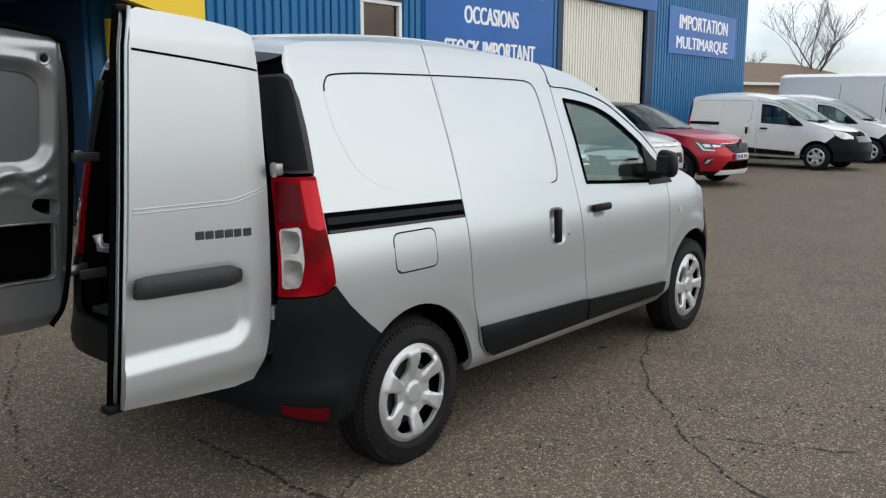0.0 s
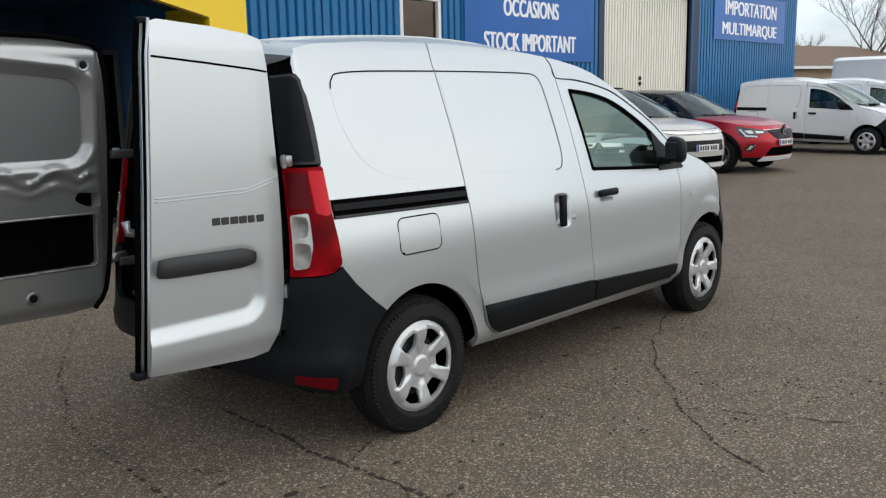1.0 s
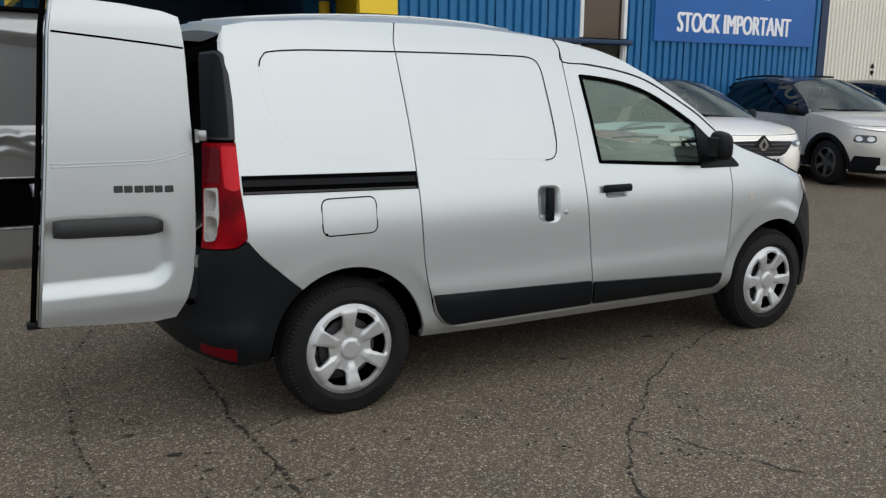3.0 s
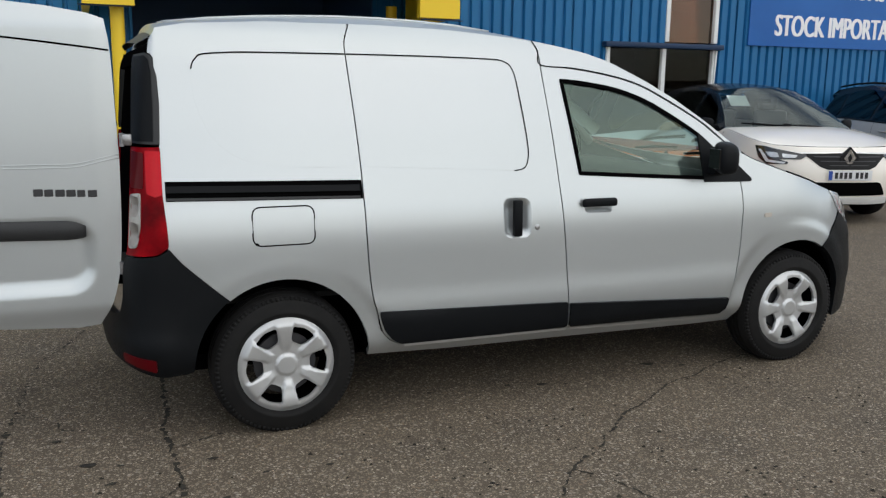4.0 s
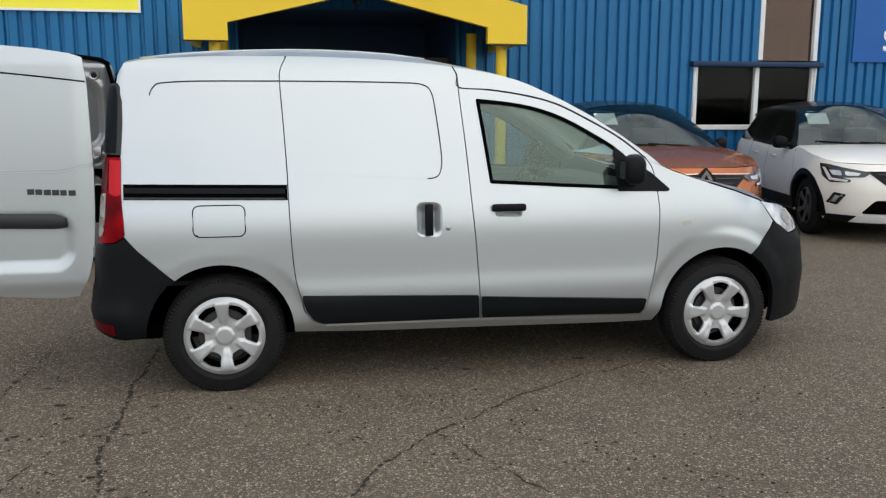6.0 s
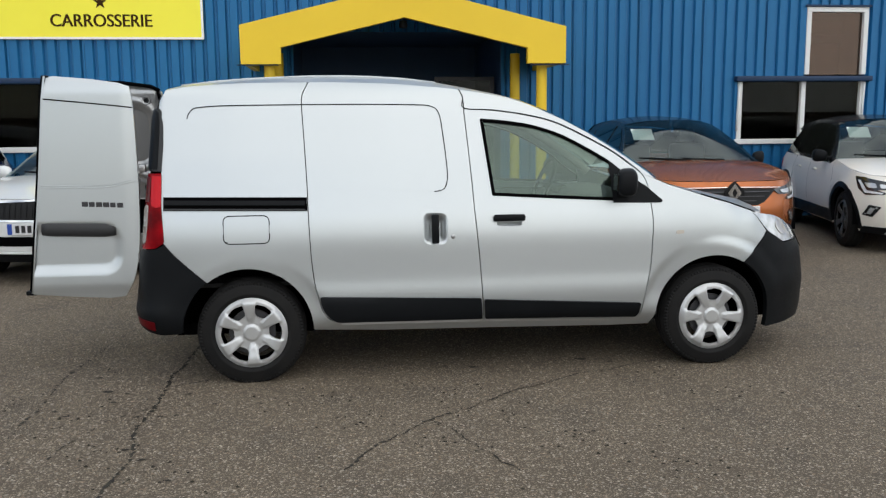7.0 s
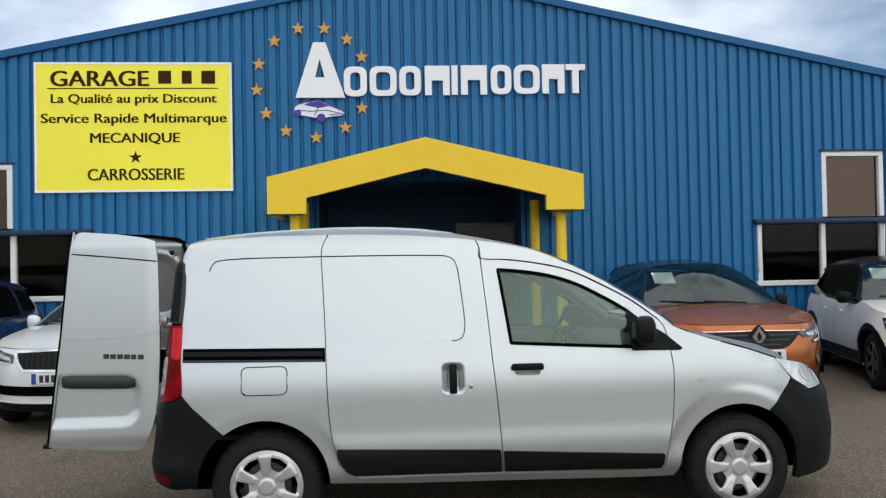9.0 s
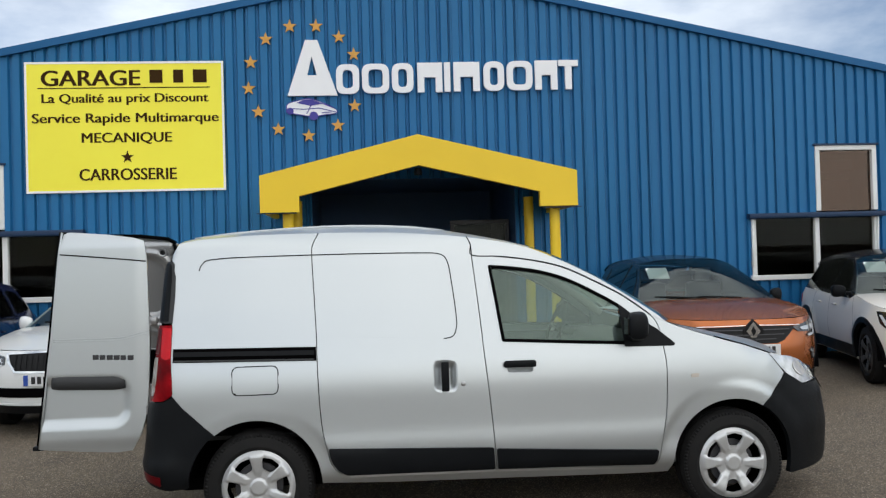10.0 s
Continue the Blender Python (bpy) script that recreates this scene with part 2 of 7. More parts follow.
STEEL = material("bright_steel", (0.46, 0.46, 0.47), 0.36, 0.9, second=(0.24, 0.24, 0.25), scale=30, amount=1)
DARK_STEEL_AND_SHADE = material("dark_steel_and_shade", (0.06, 0.06, 0.065), 0.5, 0.6)
CHROME = material("chrome", (0.75, 0.76, 0.78), 0.12, 1.0)
LAMP_RED = material("red_lamp_lens", (0.36, 0.002, 0.007), 0.25, second=(0.10, 0.001, 0.003), scale=7, amount=1, spec=0.06)
LAMP_FRAME = material("lamp_grey_frame", (0.30, 0.28, 0.26), 0.35, second=(0.22, 0.2, 0.19), scale=30, amount=1, coat=0.4)
LAMP_BRIGHT = material("bright_red_lens", (0.56, 0.004, 0.012), 0.22, second=(0.46, 0.003, 0.010), scale=12, coat=0.1, spec=0.2)
LAMP_DARK_RED = material("dark_red_lens", (0.10, 0.002, 0.005), 0.3, coat=0.05, spec=0.12)
LAMP_CLEAR = material("clear_lamp_lens", (0.54, 0.52, 0.48), 0.14, 0.2, second=(0.42, 0.40, 0.38), scale=28, amount=1, coat=0.8)
LAMP_GREY = material("headlamp_reflector", (0.74, 0.75, 0.76), 0.2, 0.5, second=(0.42, 0.43, 0.44), scale=14, amount=0.9, coat=0.6)
LAMP_BLACK = material("headlamp_bezel", (0.02, 0.021, 0.023), 0.2, coat=0.8)
LAMP_WHITE = material("day_light_strip", (0.75, 0.77, 0.8), 0.2, coat=0.8)
AMBER = material("indicator_lens", (0.55, 0.50, 0.44), 0.2, coat=0.6)
CAR_GLASS = glass_material("car_glass", (0.54, 0.65, 0.58), 1.9, 0.01, (0.80, 1.0, 0.89))
DARK_GLASS = glass_material("privacy_glass", (0.05, 0.055, 0.06), 1.5)
SCREEN_GLASS = glass_material("windscreen_glass", (0.66, 0.73, 0.70), 1.7, 0.05)
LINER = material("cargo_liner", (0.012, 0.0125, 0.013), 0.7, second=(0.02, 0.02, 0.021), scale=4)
DOOR_INNER = material("door_inner_grey", (0.36, 0.365, 0.37), 0.24, 0.6, second=(0.32, 0.325, 0.33), scale=3, coat=0.35)
SEAT_CLOTH = material("seat_cloth", (0.11, 0.112, 0.115), 0.9, second=(0.08, 0.081, 0.085), scale=8, grain=0.1)
HEADLINING = material("headlining_cloth", (0.42, 0.43, 0.41), 0.9, second=(0.36, 0.37, 0.35), scale=4)
MIRROR_DIM = material("tinted_mirror", (0.07, 0.075, 0.08), 0.06, 1.0)
GRILLE = material("grille_black", (0.008, 0.008, 0.009), 0.5, spec=0.2)
DASH = material("dashboard_plastic", (0.10, 0.102, 0.105), 0.6, bump=0.08, bump_scale=300)
PAPER = material("paper_card", (0.84, 0.90, 0.90), 0.8, second=(0.78, 0.86, 0.86), scale=20)
PLATE = material("number_plate", (0.72, 0.73, 0.74), 0.4)
PLATE_BLUE = material("plate_blue_band", (0.02, 0.07, 0.36), 0.4)
INK = material("black_ink", (0.015, 0.015, 0.017), 0.5)
ROOF_TILE = material("far_roof_tile", (0.20, 0.13, 0.085), 0.85, second=(0.15, 0.10, 0.07), scale=2.5, amount=1, bump=0.3, bump_scale=9)
HOUSE_WALL = material("far_house_wall", (0.42, 0.31, 0.22), 0.85, second=(0.36, 0.27, 0.19), scale=1)
BARK = material("bare_tree_bark", (0.10, 0.085, 0.075), 0.9, second=(0.07, 0.06, 0.055), scale=6)


# ---- mesh helpers ----
def finish(name, bm, mat, parent=None, label="", smooth=True):
    """Links a bmesh as one mesh object."""
    me = bpy.data.meshes.new(name)
    for f in bm.faces:
        f.smooth = smooth
    bm.to_mesh(me)
    bm.free()
    me.materials.append(mat)
    ob = new(name, me)
    if parent is not None:
        ob.parent = parent
    if label:
        tagged(ob, label)
    return ob


def part(name, bm, mat, parent, label="", smooth=True):
    return finish(name, bm, mat, parent, label, smooth)


def holder(name, label="", category="", group="", kind="", m=None):
    e = new(name)
    e.empty_display_size = 0.2
    if m is not None:
        e.matrix_world = m
    return tagged(e, label, category, group, kind)


def sharpen(bm, degrees=35):
    lim = radians(degrees)
    for e in bm.edges:
        if len(e.link_faces) == 2 and e.calc_face_angle(0) > lim:
            e.smooth = False
    return bm


def box(bm, x0, x1, y0, y1, z0, z1, bevel=0.0, segs=2, m=None):
    r = bmesh.ops.create_cube(bm, size=1)
    for v in r["verts"]:
        v.co = Vector((x0 + (v.co.x + 0.5) * (x1 - x0), y0 + (v.co.y + 0.5) * (y1 - y0), z0 + (v.co.z + 0.5) * (z1 - z0)))
    vs = r["verts"]
    if bevel:
        es = list({e for v in vs for e in v.link_edges})
        out = bmesh.ops.bevel(bm, geom=es, offset=bevel, segments=segs, affect="EDGES", profile=0.5)
        vs = list({v for f in out["faces"] for v in f.verts} | {v for v in vs if v.is_valid})
    if m is not None:
        for v in vs:
            v.co = m @ v.co
    return bm


def boxed(x0, x1, y0, y1, z0, z1, bevel=0.0, segs=2, m=None):
    return sharpen(box(bmesh.new(), x0, x1, y0, y1, z0, z1, bevel, segs, m))


def lathe(profile, segs=40, m=None, axis="Y"):
    """Turns (radius, along) points round the y axis (or z)."""
    bm = bmesh.new()
    rings = []
    for r, a in profile:
        ring = []
        for i in range(segs):
            t = 2 * math.pi * i / segs
            co = Vector((r * math.cos(t), a, r * math.sin(t))) if axis == "Y" else Vector((r * math.cos(t), r * math.sin(t), a))
            ring.append(bm.verts.new(m @ co if m is not None else co))
        rings.append(ring)
    for a, b in zip(rings, rings[1:]):
        for i in range(segs):
            bm.faces.new((a[i], a[(i + 1) % segs], b[(i + 1) % segs], b[i]))
    bmesh.ops.remove_doubles(bm, verts=bm.verts, dist=1e-5)
    bmesh.ops.recalc_face_normals(bm, faces=bm.faces)
    return sharpen(bm, 40)


def tube(points, radius, segs=8, closed=False, bm=None):
    """A round bar along points; radius may be one number or one for each point."""
    bm = bm or bmesh.new()
    pts = [Vector(p) for p in points]
    n = len(pts)
    rad = radius if isinstance(radius, (list, tuple)) else [radius] * n
    rings = []
    up = Vector((0.13, 0.21, 0.97))
    for i, p in enumerate(pts):
        if closed:
            d = pts[(i + 1) % n] - pts[i - 1]
        else:
            d = pts[min(i + 1, n - 1)] - pts[max(i - 1, 0)]
        d.normalize()
        a = d.cross(up)
        if a.length < 0.05:
            a = d.cross(Vector((1, 0, 0)))
        a.normalize()
        b = d.cross(a)
        rings.append([bm.verts.new(p + rad[i] * (math.cos(2 * math.pi * k / segs) * a + math.sin(2 * math.pi * k / segs) * b)) for k in range(segs)])
    pairs = list(zip(rings, rings[1:])) + ([(rings[-1], rings[0])] if closed else [])
    for a, b in pairs:
        for k in range(segs):
            bm.faces.new((a[k], a[(k + 1) % segs], b[(k + 1) % segs], b[k]))
    if not closed:
        bm.faces.new(rings[0][::-1])
        bm.faces.new(rings[-1])
    return bm


def inside(p, poly):
    x, y = p
    c = False
    n = len(poly)
    for i in range(n):
        x1, y1 = poly[i]
        x2, y2 = poly[i - 1]
        if (y1 > y) != (y2 > y) and x < (x2 - x1) * (y - y1) / (y2 - y1) + x1:
            c = not c
    return c


def rounded(poly, r, segs=5):
    """Rounds the corners of a closed outline; r is one radius or one for each corner."""
    n = len(poly)
    rs = r if isinstance(r, (list, tuple)) else [r] * n
    out = []
    for i in range(n):
        p, a, b = Vector(poly[i]), Vector(poly[i - 1]), Vector(poly[(i + 1) % n])
        da, db = a - p, b - p
        k = min(rs[i], da.length * 0.48, db.length * 0.48)
        if k < 1e-4:
            out.append(tuple(p))
            continue
        s, e = p + da.normalized() * k, p + db.normalized() * k
        for j in range(segs + 1):
            t = j / segs
            q = s * (1 - t) ** 2 + p * 2 * t * (1 - t) + e * t ** 2
            out.append((q.x, q.y))
    return out


def dense(poly, step, closed=True):
    out = []
    n = len(poly)
    for i in range(n if closed else n - 1):
        a, b = poly[i], poly[(i + 1) % n]
        d = math.dist(a, b)
        k = max(1, math.ceil(d / step))
        out += [(a[0] + (b[0] - a[0]) * j / k, a[1] + (b[1] - a[1]) * j / k) for j in range(k)]
    if not closed:
        out.append(tuple(poly[-1]))
    return out


def smooth_line(pts, n=5):
    """A smooth open line through points."""
    P = [Vector(p) for p in pts]
    P = [P[0] * 2 - P[1]] + P + [P[-1] * 2 - P[-2]]
    out = []
    for i in range(1, len(P) - 2):
        for j in range(n):
            t = j / n
            a, b, c, d = P[i - 1], P[i], P[i + 1], P[i + 2]
            q = 0.5 * ((2 * b) + (c - a) * t + (2 * a - 5 * b + 4 * c - d) * t * t + (3 * b - a - 3 * c + d) * t ** 3)
            out.append(tuple(q))
    out.append(tuple(P[-2]))
    return out


def inset(poly, d):
    """Moves a closed outline inwards by d (outwards if negative)."""
    n = len(poly)
    area = sum(poly[i - 1][0] * poly[i][1] - poly[i][0] * poly[i - 1][1] for i in range(n))
    s = 1 if area > 0 else -1
    out = []
    for i in range(n):
        a, p, b = Vector(poly[i - 1]), Vector(poly[i]), Vector(poly[(i + 1) % n])
        t = (b - a)
        if t.length < 1e-9:
            t = b - p
        t.normalize()
        out.append((p.x - s * t.y * d, p.y + s * t.x * d))
    return out


from mathutils.geometry import delaunay_2d_cdt


def panel(outline, surf, step=0.05, holes=(), thick=0.012, offset=0.0, scale_u=1.0, edge=None, bm=None, back=False):
    """A sheet over an outline in (u, z), bent onto surf(u, z) -> (place, outward normal), with turned-in edges."""
    edge = edge or step
    bm = bm or bmesh.new()
    loops = [dense(outline, edge)] + [dense(h, min(edge, 0.03)) for h in holes]
    verts, edges = [], []
    for lp in loops:
        k = len(verts)
        verts += [Vector(p) for p in lp]
        edges += [(k + i, k + (i + 1) % len(lp)) for i in range(len(lp))]
    us, zs = [p[0] for p in loops[0]], [p[1] for p in loops[0]]
    bnd = np.array([tuple(v) for v in verts])
    su = step * scale_u
    row = 0
    z = min(zs) + step * 0.5
    while z < max(zs):
        u = min(us) + su * (0.5 if row % 2 else 0.25)
        while u < max(us):
            dd = np.hypot((bnd[:, 0] - u) / scale_u, bnd[:, 1] - z).min()
            if dd > step * 0.42 and inside((u, z), loops[0]) and not any(inside((u, z), h) for h in loops[1:]):
                verts.append(Vector((u, z)))
            u += su
        z += step
        row += 1
    vs, _, fs, *_ = delaunay_2d_cdt(verts, edges, [], 0, 1e-6)
    made, normals = {}, {}
    for f in fs:
        c = (sum(vs[i][0] for i in f) / 3, sum(vs[i][1] for i in f) / 3)
        if not inside(c, loops[0]) or any(inside(c, h) for h in loops[1:]):
            continue
        for i in f:
            if i not in made:
                p, nn = surf(vs[i][0], vs[i][1])
                made[i] = bm.verts.new(p + nn * offset)
                normals[made[i]] = nn
        a2, b2, c2 = (Vector(vs[i]) for i in f)
        longest = max((a2 - b2).length, (b2 - c2).length, (c2 - a2).length)
        if abs((b2 - a2).cross(c2 - a2)) / max(longest, 1e-9) < 0.0012:
            continue
        tri = [made[i] for i in f]
        nrm = (tri[1].co - tri[0].co).cross(tri[2].co - tri[0].co)
        if nrm.dot(normals[tri[0]]) < 0:
            tri.reverse()
        try:
            bm.faces.new(tri)
        except ValueError:
            pass
    if thick:
        rim = [e for e in bm.edges if len(e.link_faces) == 1 and e.verts[0] in normals and e.verts[1] in normals]
        low = {}
        for e in rim:
            e.smooth = False
            f = e.link_faces[0]
            a, b = e.verts
            for lp in f.loops:
                if lp.edge == e:
                    a, b = lp.vert, lp.link_loop_next.vert
            for v in (a, b):
                if v not in low:
                    low[v] = bm.verts.new(v.co - normals[v] * thick)
            bm.faces.new((b, a, low[a], low[b]))
    return bm


def ribbon(points, surf, width, offset=0.0015, bm=None):
    """A narrow strip along a line in (u, z) on a surface."""
    bm = bm or bmesh.new()
    pts = [Vector(p) for p in points]
    prev = None
    for i, p in enumerate(pts):
        d = (pts[min(i + 1, len(pts) - 1)] - pts[max(i - 1, 0)]).normalized()
        s = Vector((-d.y, d.x)) * width / 2
        pair = []
        for q in (p + s, p - s):
            c, n = surf(q.x, q.y)
            pair.append(bm.verts.new(c + n * offset))
        if prev:
            f = bm.faces.new((prev[0], prev[1], pair[1], pair[0]))
        prev = pair
    bmesh.ops.recalc_face_normals(bm, faces=bm.faces)
    return bm


def flat_xz(y, facing=-1):
    n = Vector((0, facing, 0))
    return lambda u, z: (Vector((u, y, z)), n)


def strip(bm, grid):
    """Faces over a grid of places."""
    rows = [[bm.verts.new(p) for p in r] for r in grid]
    for a, b in zip(rows, rows[1:]):
        for i in range(len(a) - 1):
            bm.faces.new((a[i], a[i + 1], b[i + 1], b[i]))
    return rows


def text_mesh(body, depth, weight=0.0):
    cu = bpy.data.curves.new("lettering", "FONT")
    cu.body = body
    cu.extrude = depth / 2
    cu.offset = weight
    cu.resolution_u = 4
    tmp = new("text_tmp", cu)
    bpy.context.view_layer.update()
    me = bpy.data.meshes.new_from_object(tmp.evaluated_get(bpy.context.evaluated_depsgraph_get()))
    bpy.data.objects.remove(tmp)
    bpy.data.curves.remove(cu)
    return me


def lettering(body, x0, x1, z0, z1, y, mat, parent, name="lettering", depth=0.006, weight=0.0, bold=0.03):
    """Words of the built-in font as solid meshes, one for each word, filling a box on a wall that faces -y."""
    line = text_mesh(body, depth, weight)
    span = lambda me, k: (min(v.co[k] for v in me.vertices), max(v.co[k] for v in me.vertices))
    lx, ly, lz = span(line, 0), span(line, 1), span(line, 2)
    words = body.split(" ")
    sx = (x1 - x0) / (lx[1] - lx[0])
    sz = (z1 - z0) / (ly[1] - ly[0])
    for k, w in enumerate(words):
        head = text_mesh(" ".join(words[:k + 1]), depth, weight)
        me = text_mesh(w, depth, weight)
        wx = span(me, 0)
        start = span(head, 0)[1] - (wx[1] - wx[0])
        for v in me.vertices:
            v.co = Vector((x0 + (v.co.x - wx[0] + start - lx[0]) * sx, y - (v.co.z - lz[0]), z0 + (v.co.y - ly[0]) * sz))
        # broader strokes: the same outline laid twice more, a little to either side
        heavy = bmesh.new()
        for j, dx in enumerate((0.0, -bold * (z1 - z0), bold * (z1 - z0))):
            a = len(heavy.verts)
            heavy.from_mesh(me)
            heavy.verts.ensure_lookup_table()
            for v in heavy.verts[a:]:
                v.co.x += dx
                v.co.y += 0.0006 * j
        heavy.to_mesh(me)
        heavy.free()
        me.materials.clear()
        me.materials.append(mat)
        ob = new(name, me)
        ob.parent = parent
        bpy.data.meshes.remove(head)
    bpy.data.meshes.remove(line)


def star_outline(cx, cz, r, inner=0.4, turn=90.0):
    return [(cx + (r if k % 2 == 0 else r * inner) * math.cos(radians(turn + 36 * k)), cz + (r if k % 2 == 0 else r * inner) * math.sin(radians(turn + 36 * k))) for k in range(10)]


# ---- ground ----
def build_ground():
    bm = bmesh.new()
    xs = [-1500, -60, -20] + [-10 + 2 * i for i in range(26)] + [60, 1500]
    ys = [-1500, -60, -20] + [-10 + 2 * i for i in range(26)] + [60, 1500]
    strip(bm, [[Vector((x, y, 0)) for x in xs] for y in ys])
    for f in bm.faces:
        if f.normal.z < 0:
            f.normal_flip()
    ob = finish("ground", bm, ASPHALT)
    tagged(ob, "worn brown-grey asphalt yard with pale stones and cracks", "ground", kind="structure")
    rng = random.Random(5)

    def crack(line, width, gaps=0.25):
        cb = bmesh.new()
        pts = dense(line, 0.018, closed=False)
        prev = None
        wob = 0.0
        for i, p in enumerate(pts):
            a, b = Vector(pts[max(i - 1, 0)]), Vector(pts[min(i + 1, len(pts) - 1)])
            d = (b - a).normalized()
            n = Vector((-d.y, d.x))
            wob = wob * 0.8 + rng.uniform(-0.008, 0.008)
            w = width * rng.uniform(0.12, 1.0)
            c = Vector(p) + n * wob
            q1, q2 = c + n * w / 2, c - n * w / 2
            pair = (cb.verts.new((q1.x, q1.y, 0.003)), cb.verts.new((q2.x, q2.y, 0.003)))
            if prev and rng.random() > gaps:
                cb.faces.new((prev[0], prev[1], pair[1], pair[0]))
            prev = pair
        for f in cb.faces:
            f.normal_update()
            if f.normal.z < 0:
                f.normal_flip()
        part("crack", cb, CRACK, ob, "dark open crack in the asphalt")

    crack([(3.2, -0.52), (2.55, -0.70), (2.34, -0.76), (1.94, -0.94), (1.5, -1.19), (1.2, -1.46)], 0.016, 0.12)
    crack([(1.2, -1.46), (0.98, -1.6), (0.71, -1.9), (0.55, -2.2)], 0.022, 0.2)
    crack([(0.98, -1.6), (1.08, -1.78), (1.15, -2.0), (1.3, -2.3)], 0.013, 0.3)
    crack([(0.89, -0.98), (0.87, -1.05), (0.91, -1.12)], 0.014, 0.3)
    crack([(-0.44, 0.1), (-0.46, -0.43), (-0.48, -0.65), (-0.47, -1.26), (-0.5, -1.5), (-0.43, -1.85), (-0.46, -2.4)], 0.028, 0.2)
    crack([(-0.47, -0.85), (-0.38, -0.82), (-0.3, -0.78)], 0.016, 0.3)
    crack([(0.5, 3.1), (0.22, 2.77), (-0.15, 2.36), (-0.35, 2.0), (-0.72, 1.3), (-1.03, 0.52), (-1.07, 0.27), (-1.13, -0.64), (-1.08, -1.56), (-1.2, -2.2)], 0.021, 0.5)
    crack([(-1.1, -0.2), (-0.95, -0.35), (-0.9, -0.5), (-0.78, -0.55)], 0.016, 0.5)
    crack([(-0.48, -1.19), (-0.7, -1.45), (-0.8, -1.9)], 0.013, 0.5)
    for x, y, r in ((1.33, -0.70, 0.03), (1.16, -0.66, 0.018), (2.03, -0.62, 0.035), (2.2, -0.7, 0.02), (1.45, -0.74, 0.012), (-0.8, -0.9, 0.03), (-0.72, -1.1, 0.02), (-0.9, -1.3, 0.02), (0.75, -0.62, 0.014), *((rng.uniform(-1.9, 0.1), rng.uniform(-2.6, -0.4), rng.uniform(0.008, 0.022)) for _ in range(34)), *((rng.uniform(0.4, 2.6), rng.uniform(-1.2, -0.6), rng.uniform(0.006, 0.012)) for _ in range(8))):
        sb = bmesh.new()
        rim = [sb.verts.new((x + r * rng.uniform(0.6, 1.5) * math.cos(k * 0.7), y + 0.6 * r * rng.uniform(0.6, 1.4) * math.sin(k * 0.7), 0.0035)) for k in range(9)]
        sb.faces.new(rim)
        part("oil_stain", sb, CRACK, ob, "small black oil spot")
    return ob


GROUND = build_ground()
WALL_Y = 6.95


# plain wall added behind the camera, never in view, to darken low reflections
tagged(finish("wall_added_for_reflections", boxed(-45, 60, -26.3, -26.0, 0, 1.9, 0.02, 1), HOUSE_WALL, smooth=False), "plain wall added out of view to darken the reflected horizon", "wall", kind="structure")

# ---- building ----
OPENINGS = [  # x0, x1, z0, z1
    (-0.12, 2.90, 0.0, 2.80),
    (6.56, 8.62, 1.13, 2.13), (7.62, 8.62, 2.13, 3.19),
    (-5.52, -3.42, 1.13, 2.13), (-5.52, -4.46, 2.13, 3.10),
    (13.88, 17.92, 0.0, 3.83),
]
GABLE_X, GABLE_Z, SLOPE = 1.40, 5.86, 0.207
JOIN_X, END_X, START_X = 8.80, 24.85, -12.0


def roof_z(x):
    return GABLE_Z - SLOPE * abs(x - GABLE_X) if x < JOIN_X else 4.33 + 0.07 * (x - JOIN_X)


def cladding_depth(x):
    """Trapezoid ribs: how far the sheet stands out at x."""
    t = (x / 0.1667) % 1.0
    if t < 0.10:
        return t / 0.10 * 0.045
    if t < 0.70:
        return 0.045
    if t < 0.80:
        return (0.80 - t) / 0.10 * 0.045
    return 0.0


def free_spans(x, top):
    spans = [(0.0, top)]
    for x0, x1, z0, z1 in OPENINGS:
        if x0 < x < x1:
            nxt = []
            for a, b in spans:
                if z0 > a:
                    nxt.append((a, min(b, z0)))
                if z1 < b:
                    nxt.append((max(a, z1), b))
            spans = [s for s in nxt if s[1] - s[0] > 1e-4]
    return spans


